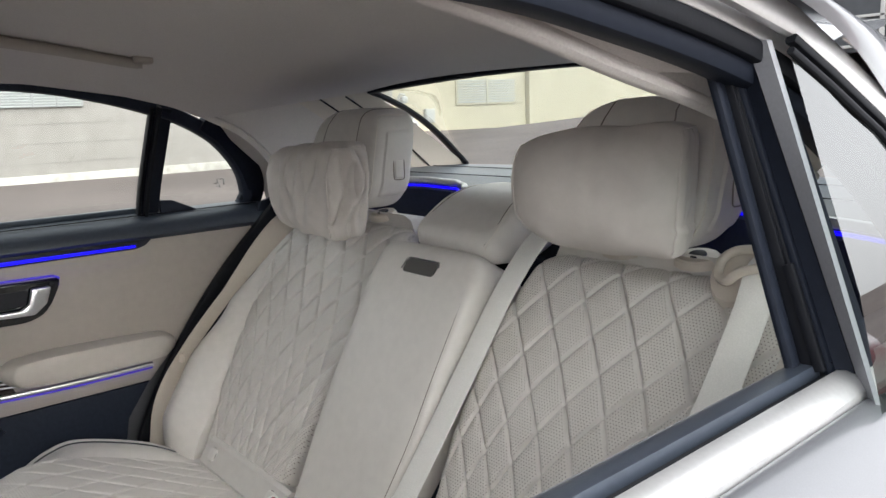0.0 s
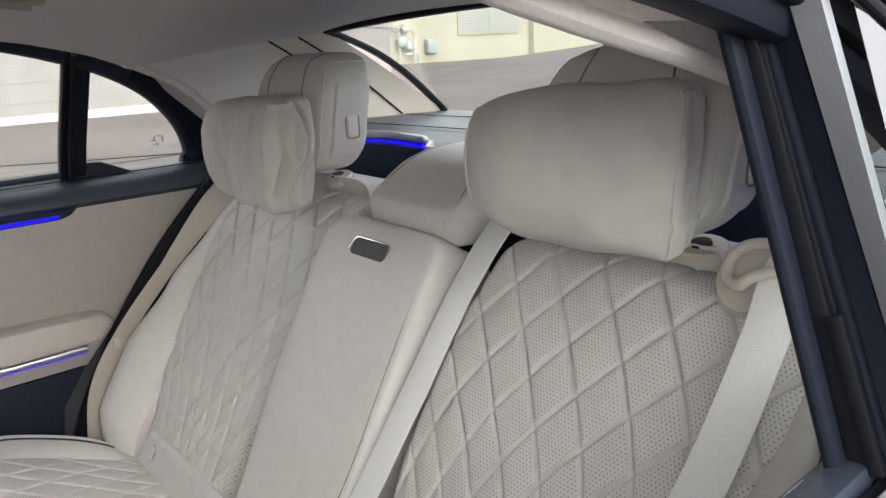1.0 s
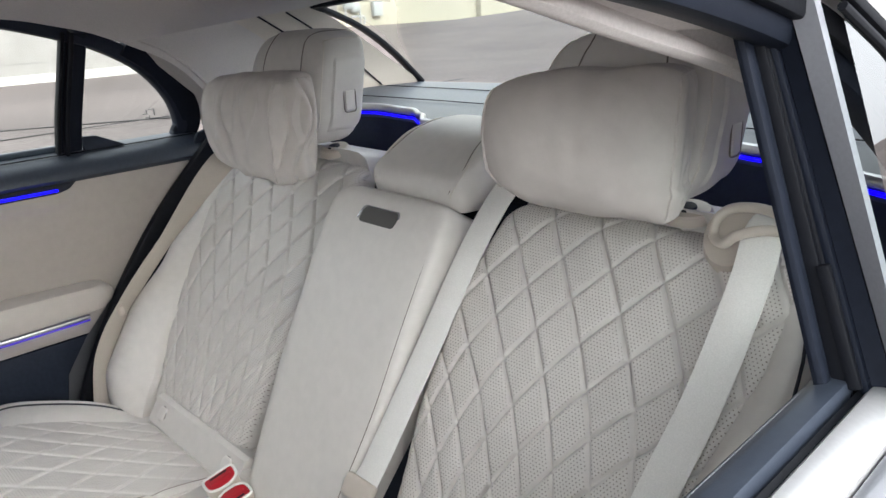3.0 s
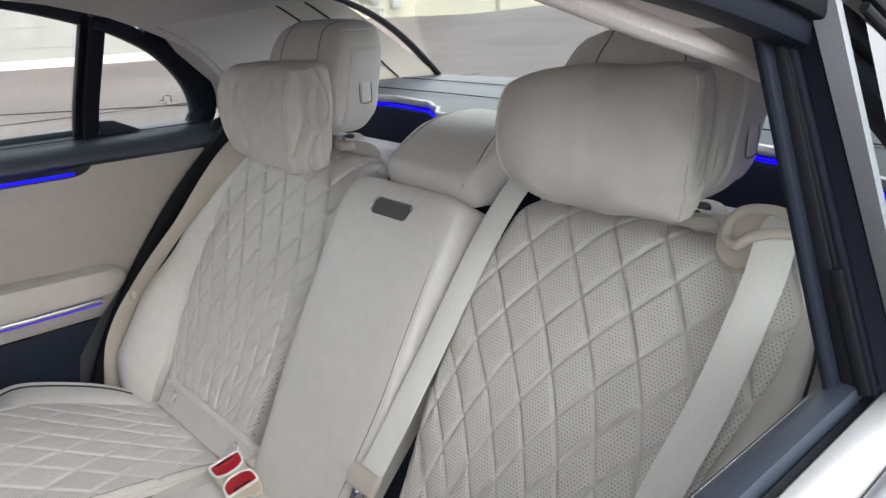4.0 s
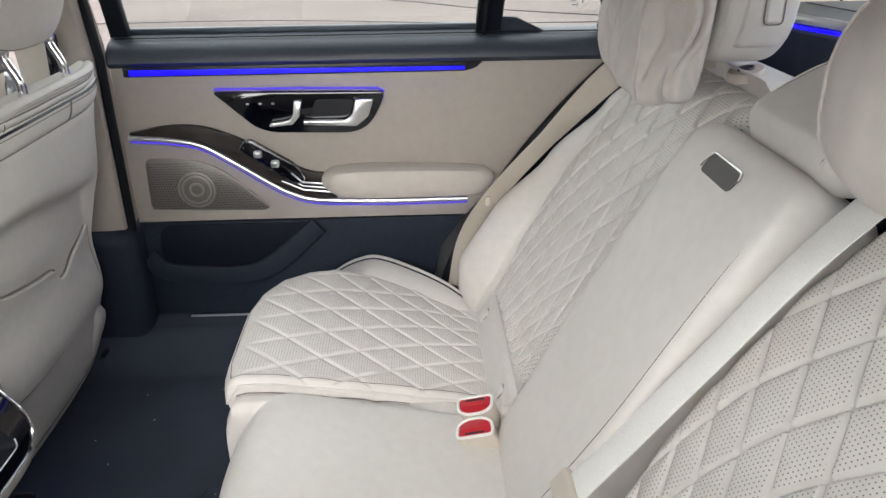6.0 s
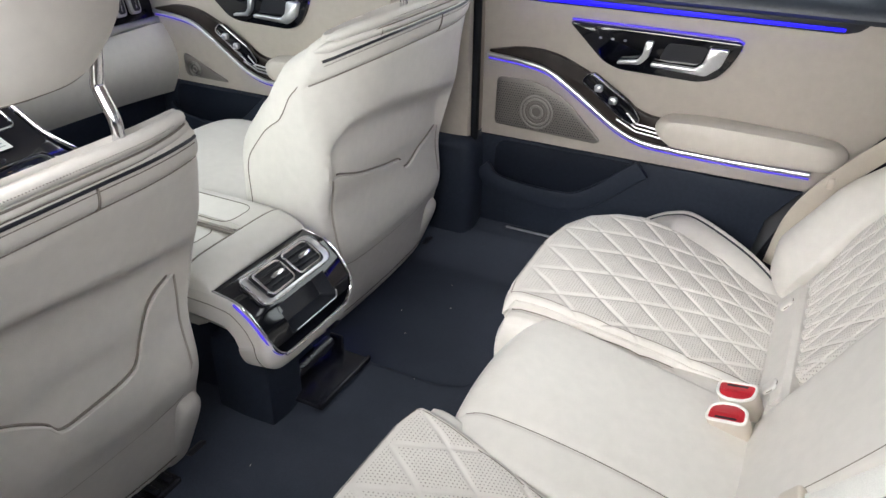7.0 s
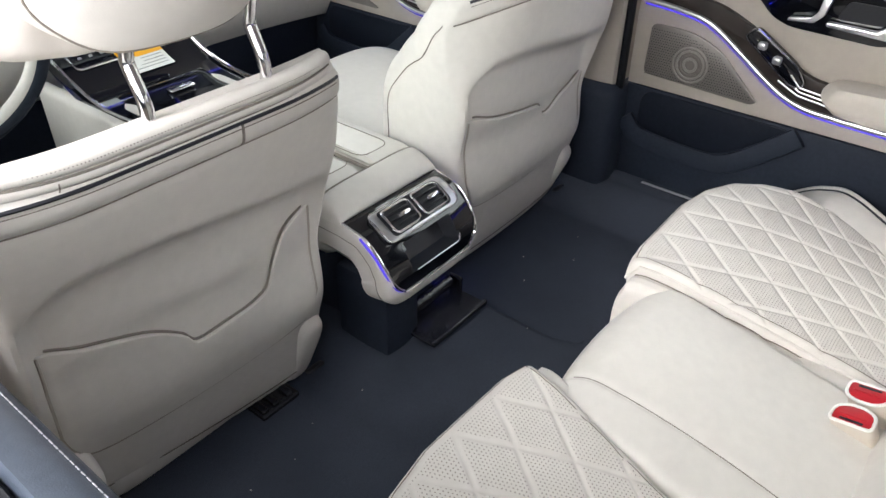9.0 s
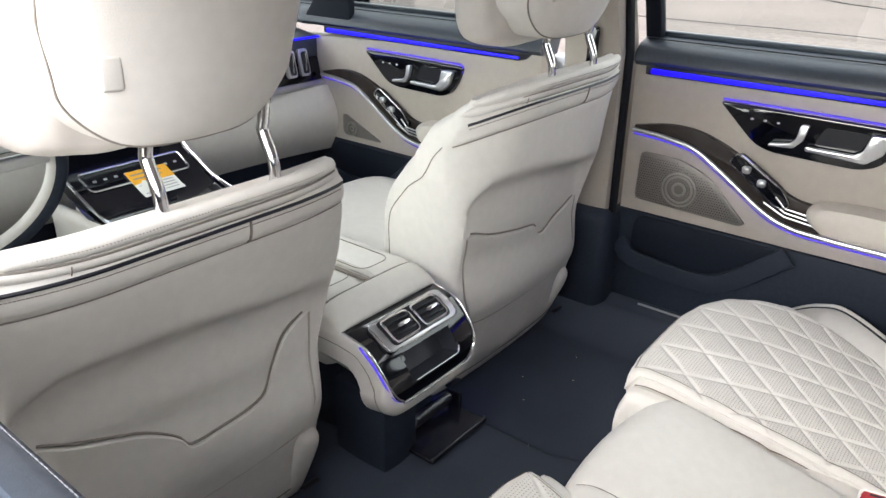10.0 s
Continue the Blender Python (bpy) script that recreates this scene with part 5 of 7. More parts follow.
part("roof_rail", sweep([near_edge(y + 0.5 * d, z + d, 0.050) for y, z, d in [(-0.40, 1.312, 0.03), (-0.20, 1.303, 0.028), (-0.05, 1.276, 0.026)] + [(y, z, 0.024) for y, z in qp[3:]]], flat(0.026, 0.012, 0.005), (1, 0, 0)), bright_metal, near_door, "bright rail along the roof line")
# fabric between the headliner's padded edge and the window frame
pad_line = smooth_path([(0.59, -0.75, 1.350), (0.61, -0.50, 1.330), (0.618, -0.35, 1.308), (0.62, -0.19, 1.277), (0.62, -0.05, 1.242), (0.625, 0.09, 1.207), (0.645, 0.17, 1.172), (0.67, 0.22, 1.125)], 5)
sash_line = smooth_path([near_edge(y, z, -0.022) for y, z in ((-0.75, 1.300), (-0.50, 1.306), (-0.35, 1.300), (-0.19, 1.286), (-0.05, 1.262), (0.06, 1.232), (0.14, 1.195), (0.21, 1.145))], 5)
part("edge_lining", grid(lambda s, t: pad_line[round(t * 35)].lerp(sash_line[round(t * 35)], s) + V(0, 0, 0.004), 4, 35, thick=(0, 0, 0.008)), headliner_mat, near_door, "beige fabric lining along the window's edge")
part("inner_cover", run([(0.735, 0.96), (0.735, 0.99), (0.77, 0.99), (0.77, 0.96)], 0.05, 0.30), frame_black, near_door)
# silver side of the body above and behind the door
top_line = smooth_path([(0.675, -0.75, 1.345), (0.68, -0.24, 1.335), (0.70, 0.05, 1.285), (0.66, 0.34, 1.285), (0.55, 0.58, 1.285), (0.62, 0.78, 1.185), (0.74, 0.98, 1.06), (0.76, 1.2, 1.02)], 8)
low_line = smooth_path([(0.71, -0.75, 1.345), (0.715, -0.24, 1.337), (0.74, 0.05, 1.280), (0.755, 0.20, 1.195), (0.78, 0.28, 1.11), (0.80, 0.34, 1.02), (0.815, 0.45, 0.965), (0.83, 1.2, 0.96)], 8)
body_side = tagged(part("body_side", grid(lambda s, t: top_line[round(t * 56)].lerp(low_line[round(t * 56)], s) + V(0.02 * math.sin(math.pi * s), 0, 0.012 * math.sin(math.pi * s)), 10, 56), silver_paint), "silver painted car body above the rear wheel", "car body", kind="structure")

# ---- front seats ----
FV, FN = V(0, 0.372, 0.928), V(0, 0.928, -0.372)


def front_point(side, u, v, h=0.0):
    """On the rear face of a front seatback: u towards the car's left, v up from its foot, h out to the rear.
    The inner shoulder bends forwards and down; the passenger's upper back leans a little further forwards."""
    e = max(0.0, (min(1.1, abs(u) / 0.23) - 0.45) / 0.55) ** 2 * ease([(0.36, 0), (0.62, 1)], v)
    inner = side * u < 0
    lean = 0.030 * ease([(0.40, 0), (0.65, 1)], v) if side < 0 else 0.0
    far = side < 0
    h -= (0.075 if inner and far else 0.020) * e + lean
    v -= (0.080 if inner and far else 0.012 if inner else 0.005) * e - 0.3 * lean
    return V(side * 0.404 + u + side * 0.014 * max(0.0, min(1.0, (v - 0.5) / 0.13)), -0.935, 0.335) + FV * v + FN * h


def front_seat(side, label):
    seat = thing("front_seat", (side * 0.404, -1.1, 0.3), label, "car seat", "front seats")
    V0, L = (-0.042 if side > 0 else -0.062), 0.653
    width = [(-0.062, 0.205), (0, 0.226), (0.1, 0.236), (0.3, 0.236), (0.5, 0.243), (0.58, 0.236), (0.62, 0.228), (0.64, 0.220), (0.653, 0.208)]
    depth = [(-0.062, 0.15), (0.10, 0.21), (0.22, 0.235), (0.28, 0.228), (0.35, 0.198), (0.41, 0.150), (0.47, 0.120), (0.53, 0.098), (0.58, 0.068), (0.605, 0.046), (0.625, 0.026), (0.645, 0.010), (0.653, 0.004)]
    if side < 0:
        depth = [(-0.062, 0.15), (0.10, 0.21), (0.22, 0.235), (0.28, 0.228), (0.35, 0.210), (0.41, 0.184), (0.47, 0.156), (0.53, 0.124), (0.58, 0.090), (0.605, 0.070), (0.625, 0.048), (0.645, 0.022), (0.653, 0.010)]

    def rear_h(k, v):
        """How far the rear face stands out at k (-1 to 1 across) and v."""
        a = abs(k)
        low = ease([(0.40, 1), (0.56, 0)], v)
        h = -0.008 * low * a ** 2.5 + ease([(-0.06, 0.014), (0.02, 0.026), (0.2, 0.020), (0.45, 0.006), (0.56, 0.0)], v) - roll_edge(L - v, 0.012)
        arch = 0.452 + 0.022 * math.cos((k - 0.55) * 1.9) - 0.16 * max(0.0, k - 0.72) - 0.05 * max(0.0, -k - 0.80)
        h -= 0.026 * ease([(-0.22, 0), (-0.12, 0.30), (-0.025, 1), (0.030, 0)], v - arch) * ease([(0, 1), (0.84, 1), (0.97, 0)], a)
        h -= 0.012 * ease([(0.628, 0), (0.636, 1)], v)
        # padded band between the two cross seams
        h += 0.003 * math.sin(math.pi * max(0.0, min(1.0, (v - 0.588) / 0.036)))
        h += ease([(0.04, 0.052), (0.19, 0.040), (0.33, 0.0)], v) * (1.0 if side < 0 else 0.62 - 0.38 * k)
        h -= 0.003 * math.exp(-((v - 0.588) / 0.004) ** 2)
        h -= 0.004 * math.exp(-((v - 0.012) / 0.010) ** 2)
        h -= roll_edge(v - V0, 0.05)
        h -= (0.004 + 0.022 * low) * max(0.0, (a - 0.93) / 0.07) ** 2.4
        return h

    def shell(s, t):
        v = V0 + (L - V0) * t
        k = 2 * s - 1
        return front_point(side, lerp(width, v) * k, v, rear_h(k, v))

    def shell_uv(u, v, h=0.0):
        k = max(-1.0, min(1.0, u / lerp(width, v)))
        return shell(0.5 + 0.5 * k, (v - V0) / (L - V0)) + FN * h

    def ring(s, t):
        v = V0 + (L - V0) * t
        w, d = lerp(width, v), lerp(depth, v)
        if s <= 0.5:
            k = 1 - 4 * s
            k = math.copysign(1 - (1 - abs(k)) ** 1.35, k)
            return front_point(side, w * k, v, rear_h(k, v))
        a = (s - 0.5) * 2 * math.pi
        x = -math.copysign(abs(math.cos(a)) ** 0.34, math.cos(a))
        back = rear_h(math.copysign(1, x), v) - 0.001
        return front_point(side, w * x, v, back - d * abs(math.sin(a)) ** 0.5)

    NV = 110
    bm = grid(ring, 96, NV, closed_u=True)
    bm.verts.ensure_lookup_table()
    for j, rev in ((0, False), (NV, True)):
        loop = [bm.verts[i * (NV + 1) + j] for i in range(96)]
        bm.faces.new(loop[::-1] if rev else loop)
    part("back_shell", bm, leather, seat, "smooth leather seat back")

    def seam_line(v, h, k0=0.97):
        w = lerp(width, v) * k0
        return [shell_uv(-w + 2 * w * i / 40, v, h) for i in range(41)]

    part("piping", sweep(seam_line(0.6265, 0.0004), disc(0.0024, 6), tuple(FN)), piping_black, seat, "black piping")
    line = seam_line(0.6185, 0.0002, 0.95)
    fine = []
    for p, q in zip(line, line[1:]):
        fine += [(p.lerp(q, 0.05), p.lerp(q, 0.33)), (p.lerp(q, 0.38), p.lerp(q, 0.66)), (p.lerp(q, 0.71), p.lerp(q, 0.98))]
    bm = bmesh.new()
    for p, q in fine:
        sweep([p, q], disc(0.0007, 5), tuple(FN), bm=bm)
    part("stitching", bm, leather_seam, seat)
    part("seam", sweep(seam_line(0.588, 0.0002), disc(0.0017, 6), tuple(FN)), leather_seam, seat)
    # the cross seam runs on round the corner and sweeps down the seat's flank
    for k in (-1, 1):
        flank = []
        for q in smooth_path([(0.589, 0.003, 0), (0.56, 0.022, 0), (0.50, 0.053, 0), (0.43, 0.103, 0), (0.385, 0.133, 0), (0.320, 0.160, 0), (0.270, 0.168, 0), (0.20, 0.166, 0), (0.08, 0.145, 0)], 6):
            v, d = q.x, lerp(depth, q.x)
            f = min(0.97, q.y / d) ** 2
            flank.append(front_point(side, k * (lerp(width, v) * (1 - f * f) ** 0.17 + 0.0004), v, rear_h(k, v) - 0.001 - q.y))
        part("flank_seam", sweep(flank, disc(0.0011, 6), (k, 0, 0)), leather_seam, seat)
    part("cross_seam", sweep([shell_uv(-0.057, v, 0.0002) for v in (0.589, 0.596, 0.603, 0.61, 0.617, 0.624)], disc(0.0018, 6), tuple(FN)), leather_seam, seat)
    # padded cover folded over the top: two soft rolls and a rounded crown

    def roll(v, h, w, rv, rh, wave):
        line = []
        for i in range(41):
            k = -1 + i / 20
            line.append(front_point(side, w * k, v + wave * (1 - k * k), h - 0.008 * abs(k) ** 4))
        return sweep(line, disc(rv, 12, rh), lambda t: FN, scale=lambda t: math.sqrt(max(0.02, 1 - max(0.0, abs(2 * t - 1) - 0.93) ** 2 / 0.0049)))

    part("cover_fold", roll(0.6370, -0.0095, 0.221, 0.0095, 0.0090, 0.0), leather, seat, "folded leather cover edge")
    part("top_roll", roll(0.6510, -0.0110, 0.211, 0.0095, 0.0095, 0.002), leather, seat, "padded leather roll along the top")
    for v, h in ((0.6440, -0.0022), (0.6300, -0.0035)):
        part("fold_crease", sweep([front_point(side, 0.206 * k, v, h - 0.008 * abs(k) ** 4) for k in [-1 + i / 20 for i in range(41)]], disc(0.0014, 6), tuple(FN)), leather_seam, seat)
    bm = bmesh.new()
    for i in range(100):
        k = -0.92 + 1.84 * i / 99
        bmesh.ops.create_cone(bm, cap_ends=True, segments=6, radius1=0.0006, radius2=0.0006, depth=0.0014, matrix=Matrix.Translation(front_point(side, 0.204 * k, 0.6545 + 0.002 * (1 - k * k), -0.0022 - 0.008 * abs(k) ** 4)) @ FN.to_track_quat("Z", "Y").to_matrix().to_4x4())
    part("perforated_line", bm, leather_seam, seat)
    part("foot_seam", sweep([shell_uv(u, 0.012 + 0.03 * (abs(u) / 0.22) ** 4, 0.0004) for u in [-0.21 + 0.42 * i / 30 for i in range(31)]], disc(0.0016, 6), tuple(FN)), leather_seam, seat)
    part("fold_tick", sweep([front_point(side, 0.150, v, h) for v, h in ((0.632, 0.0000), (0.637, 0.0010), (0.643, 0.0000))], disc(0.0008, 5), tuple(FN)), leather_seam, seat)
    # pocket
    hi = [(-0.208, 0.375), (-0.165, 0.365), (-0.143, 0.345), (-0.122, 0.290), (-0.095, 0.274), (-0.034, 0.269), (0.012, 0.269), (0.030, 0.290), (0.075, 0.322), (0.126, 0.346), (0.185, 0.370), (0.208, 0.372)]
    if side < 0:
        hi = [(-0.208, 0.338), (-0.17, 0.333), (-0.12, 0.318), (-0.075, 0.299), (-0.045, 0.300), (-0.030, 0.322), (0.04, 0.335), (0.12, 0.352), (0.185, 0.370), (0.208, 0.366)]
    lo = [(-0.208, 0.245), (-0.195, 0.205), (-0.165, 0.186), (0.0, 0.172), (0.150, 0.174), (0.19, 0.198), (0.208, 0.25)] if side < 0 else [(-0.208, 0.23), (-0.195, 0.190), (-0.165, 0.168), (0.0, 0.148), (0.150, 0.142), (0.19, 0.165), (0.208, 0.22)]

    def pocket(s, t):
        u = -0.208 + 0.416 * s
        top, low = curve(hi, u), curve(lo, u)
        v = low + (top - low) * t
        rim = min(s, 1 - s) * 0.416
        d = min(rim, t * (top - low))
        return shell_uv(u, v, 0.0045 - roll_edge(d, 0.004) + 0.004 * ease([(0.6, 0), (1, 1)], t) * min(1, rim / 0.05))

    part("map_pocket", grid(pocket, 72, 34, thick=-FN * 0.014), leather, seat, "leather map pocket")
    part("pocket_hem", sweep([pocket(i / 80, 1) - FN * 0.002 for i in range(81)], disc(0.0024, 8), tuple(FN)), leather, seat)
    # a dark cord above the hem draws the shade inside the pocket
    part("pocket_mouth_shade", sweep([pocket(i / 80, 1) + FV * 0.0040 - FN * 0.0070 for i in range(2, 79)], disc(0.0020, 6), tuple(FN)), leather_seam, seat, "dark cord drawing the shade at the pocket opening")
    rim = [pocket(0, 1 - i / 12) for i in range(12)] + [pocket(i / 40, 0) for i in range(41)] + [pocket(1, i / 12) for i in range(1, 13)]
    part("pocket_seam", sweep([p + FN * 0.0004 for p in rim], disc(0.0023, 6), tuple(FN)), leather_door, seat)
    # foot of the backrest
    bm = superbox((0.190, 0.10, 0.05), (6, 4, 3), 10)
    part("lower_trim", move(bm, Matrix.Translation((side * 0.404, -0.985, 0.338))), leather, seat, "padded leather roll under the seat back")
    for du in (-1, 1):
        bm = superbox((0.026, 0.056, 0.098), (4, 4, 5), 12)
        hinge = part("hinge_cover", move(bm, Matrix.Translation((side * 0.404 + du * 0.201, -0.893, 0.392)) @ pose(0, 0, 0, -24)), leather, seat, "padded leather hinge cover")
        part("hinge_slot", rbox((side * 0.404 + du * 0.206, -0.834, 0.345), (0.036, 0.014, 0.006), 0.002, 2, pose(0, 0, 0, 20)), satin_black, hinge)
    for du in (-0.15, 0.15):
        part("seat_rail", rbox((side * 0.404 + du, -1.10, 0.298), (0.022, 0.36, 0.02), 0.004), satin_black, seat, "black floor rail")
    if side > 0:
        # slotted end cover of the inner floor rail
        cover = part("rail_cover", rbox((0.270, -0.895, 0.297), (0.082, 0.100, 0.012), 0.004), flap_plastic, seat, "black slotted rail cover")
        for dx in (-0.024, 0.006, 0.030):
            part("rail_rib", rbox((0.270 + dx, -0.893, 0.305), (0.014, 0.088, 0.012), 0.004), flap_plastic, cover)
    # cushion
    bm = superbox((0.255, 0.25, 0.085), (5, 5, 3), 14, lambda q, p: V(q.x, q.y, q.z - 0.12 * q.y))
    part("cushion", move(bm, Matrix.Translation((side * 0.404, -1.22, 0.47))), leather, seat)
    # posts and headrest
    for du in ((-0.103, 0.045) if side > 0 else (-0.077, 0.077)):
        p0 = front_point(side, du, 0.650, -0.022)
        part("post", tube([p0 + V(0, 0, -0.03), p0 + V(0, 0.004, 0.02), p0 + V(0, -0.008, 0.052), p0 + V(0, -0.012, 0.064), p0 + V(0, -0.008, 0.078), p0 + V(0, 0.012, 0.16)], 0.0072, 12, 4, False, (0, 1, 0)), chrome, seat, "chrome headrest post")

    half, hc = V(0.146, 0.060, 0.130), V(side * 0.404 + (0.004 if side > 0 else 0.02), -0.728 if side > 0 else -0.742, 1.150 if side > 0 else 1.168)

    def head(q, p):
        w = ease([(-0.13, 0.74), (-0.06, 0.94), (0.0, 1.0), (0.13, 0.95)], q.z)
        return V(q.x * w, q.y - 0.9 * q.x * q.x + 0.20 * q.z + (0.01 * (1 - (q.x / 0.15) ** 2) if q.y > 0 else 0), q.z)

    hr = part("headrest", move(superbox(half, (5, 5, 5), 18, head), Matrix.Translation(hc)), leather, seat, "padded leather headrest")
    loop = []
    for i in range(60):
        a = 2 * math.pi * i / 60
        cx, cz = math.copysign(abs(math.cos(a)) ** 0.42, math.cos(a)), math.copysign(abs(math.sin(a)) ** 0.42, math.sin(a))
        loop.append(soft_point(half, 5, (cx, 0.62, cz), head) + hc)
    part("seam", sweep(loop, disc(0.0016, 6), (0, 1, 0), True), leather_seam, hr)
    bp = soft_point(half, 5, (0.108 / 0.146, 1, -0.36), head) + hc
    part("release_button", rbox(bp + V(0, -0.001, 0), (0.022, 0.008, 0.034), 0.0038, 4, pose(0, 0, 0, -8, 0, -12)), leather, hr)
    bm = superbox((0.158, 0.045, 0.115), (5, 2.6, 5), 20, lambda q, p: V(q.x + 0.004 * noise.noise(q * 26), q.y + 0.007 * noise.noise(V(q.x * 30, 2, q.z * 12)) - 0.6 * q.x * q.x, q.z + 0.006 * noise.noise(V(q.x * 14, 5, 1))))
    part("headrest_cushion", move(bm, Matrix.Translation(hc + V(0.006, -0.085, -0.035))), pillow_cloth, seat, "soft wrinkled leather cushion")
    return seat


front_seat(1, "cream leather driver seat seen from behind with map pocket")
front_seat(-1, "cream leather passenger seat seen from behind with map pocket")

# ---- centre console ----
console = thing("centre_console", (0, -1.0, 0.33), "cream leather centre console with glossy black rear air vents", "console")


def con_side(q, p):
    k = (q.y + 0.45) / 0.9
    drop = ease([(0, 0), (0.86, 0), (1.0, 0.03)], k)
    return V(q.x * (1 - 0.10 * k), q.y, q.z - drop * (1 if q.z > 0 else 0.2))


bm = superbox((0.128, 0.43, 0.056), (7, 14, 5), 16, con_side)
part("side_body", move(bm, Matrix.Translation((0, -1.275, 0.578))), leather, console)
bm = superbox((0.062, 0.42, 0.12), (7, 10, 8), 10)
part("lower_body", move(bm, Matrix.Translation((0, -1.29, 0.42))), dark_trim, console, "dark plastic lower body")
# side view of the rear face, from the pad down to the lip
FACE = smooth_path([(0, -0.828, 0.612), (0, -0.785, 0.606), (0, -0.760, 0.590), (0, -0.738, 0.566), (0, -0.722, 0.540), (0, -0.715, 0.505)], 6)
FACE_S = [0.0]
for a, b in zip(FACE, FACE[1:]):
    FACE_S.append(FACE_S[-1] + (V(*b) - V(*a)).length)
FACE_Y = [(q, p[1]) for q, p in zip(FACE_S, FACE)]
FACE_Z = [(q, p[2]) for q, p in zip(FACE_S, FACE)]
FACE_L = FACE_S[-1]


def on_face(x, q, h=0.0):
    """A point on the rear face: across, down along the curve, and proud of it."""
    a = V(0, lerp(FACE_Y, max(0, q - 0.006)), lerp(FACE_Z, max(0, q - 0.006)))
    b = V(0, lerp(FACE_Y, min(FACE_L, q + 0.006)), lerp(FACE_Z, min(FACE_L, q + 0.006)))
    d = (b - a).normalized()
    return V(x, lerp(FACE_Y, q), lerp(FACE_Z, q)) + V(0, -d.z, d.y) * h


def face_turn(x, q, h):
    n = on_face(x, q, 1.0) - on_face(x, q, 0.0)
    return Matrix.Translation(on_face(x, q, h)) @ n.to_track_quat("Z", "Y").to_matrix().to_4x4()


def bent(outline, h, depth, bevel):
    """A plate laid on the curved face."""
    bm = plate(outline, (0, 0, h), (1, 0, 0), (0, 1, 0), depth, bevel)
    for v in bm.verts:
        v.co = on_face(v.co.x, v.co.y, v.co.z)
    return bm


# one leather band runs down both sides of the black face and round under it
half_edge = smooth_path([(0.1185, -0.045, 0), (0.1185, 0.0, 0), (0.117, 0.06, 0), (0.116, 0.10, 0), (0.113, 0.13, 0), (0.106, 0.152, 0), (0.092, 0.166, 0), (0.070, 0.171, 0), (0.0, 0.172, 0)], 5)
BAND = [V(p.x, p.y, 0) for p in half_edge] + [V(-p.x, p.y, 0) for p in reversed(half_edge[:-1])]
BAND_W = [(0, 0.004), (0.10, 0.005), (0.13, 0.011), (0.155, 0.023), (0.18, 0.034)]


def band_at(i, k):
    """On the band: i along its edge, k from the black face (0) out over the round and down to its hidden side (1)."""
    p = BAND[i]
    t = (BAND[min(i + 1, len(BAND) - 1)] - BAND[max(i - 1, 0)]).normalized()
    o = V(t.y, -t.x, 0)
    w = lerp(BAND_W, p.y)
    a = min(1.0, k / 0.55) * math.pi / 2
    down = 0.014 * (1 - math.cos(a)) + max(0.0, k - 0.55) / 0.45 * 0.040
    e = p + o * w * math.sin(a)
    q = max(0.0, min(FACE_L, e.y))
    base = on_face(e.x, q, -0.001 - down)
    if e.y < 0:
        base += V(0, e.y, 0)
    if e.y > FACE_L:
        base += V(0, 0.0, FACE_L - e.y)
    return base


NB = len(BAND) - 1
part("leather_band", grid(lambda s, t: band_at(round(t * NB), s), 24, NB, thick=(0, -0.004, 0.0)), leather, console, "cream leather band round the black panel")
part("band_seam", sweep([band_at(i, 0.66) for i in range(NB + 1)], disc(0.0009, 5)), leather_seam, console)
TRAY_X, TRAY_S = (-0.066, 0.062), (0.094, 0.147)
bm = grid(lambda a, t: on_face((2 * a - 1) * (lerp([(0, 0.118), (0.10, 0.115), (0.14, 0.110), (0.18, 0.106)], FACE_L * t) - roll_edge(FACE_L * (1 - t), 0.03)), FACE_L * t, 0.0), 40, 40)
gone = []
for f in bm.faces:
    c = f.calc_center_median()
    if TRAY_X[0] + 0.002 < c.x < TRAY_X[1] - 0.002 and on_face(0, TRAY_S[1] - 0.002).z < c.z < on_face(0, TRAY_S[0] + 0.002).z and c.y > -0.77:
        gone.append(f)
bmesh.ops.delete(bm, geom=gone, context="FACES")
face = part("vent_panel", bm, gloss_black, console, "glossy black rear panel")
edge = [(0.118, 0.0), (0.116, 0.06), (0.115, 0.10), (0.112, 0.13), (0.104, 0.152), (0.090, 0.166), (0.07, FACE_L)]
edge = edge + [(-x, q) for x, q in reversed(edge)]
part("panel_rim", sweep(smooth_path([on_face(x, q, 0.001) for x, q in edge], 4), disc(0.0022, 6)), chrome, face)
for x0 in (-1, 1):
    part("panel_light", sweep(smooth_path([on_face(x0 * x, q, -0.003) for x, q in ((0.1205, 0.05), (0.119, 0.09), (0.117, 0.125), (0.110, 0.150), (0.097, 0.166), (0.082, 0.171))], 5), disc(0.0022, 6)), blue_soft, face, "glowing blue edge")
vo = rounded([(-0.096, 0.026), (0.086, 0.026), (0.086, 0.086), (-0.096, 0.086)], 0.017, 6)
vent = part("vent_frame", bent(vo, 0.0015, 0.005, 0.002), satin_chrome, face, "satin chrome double vent frame")
part("vent_rim", sweep([on_face(x, q, 0.0060) for x, q in vo], disc(0.0016, 8), (0, 0.7, 0.7), True), chrome, vent)
part("vent_mark", bent(rounded([(-0.093, 0.045), (-0.085, 0.045), (-0.085, 0.057), (-0.093, 0.057)], 0.002), 0.0065, 0.001, 0), paper_white, vent)
part("vent_field", bent(rounded([(-0.080, 0.031), (0.070, 0.031), (0.070, 0.081), (-0.080, 0.081)], 0.012, 6), 0.0065, 0.001, 0), satin_black, vent)
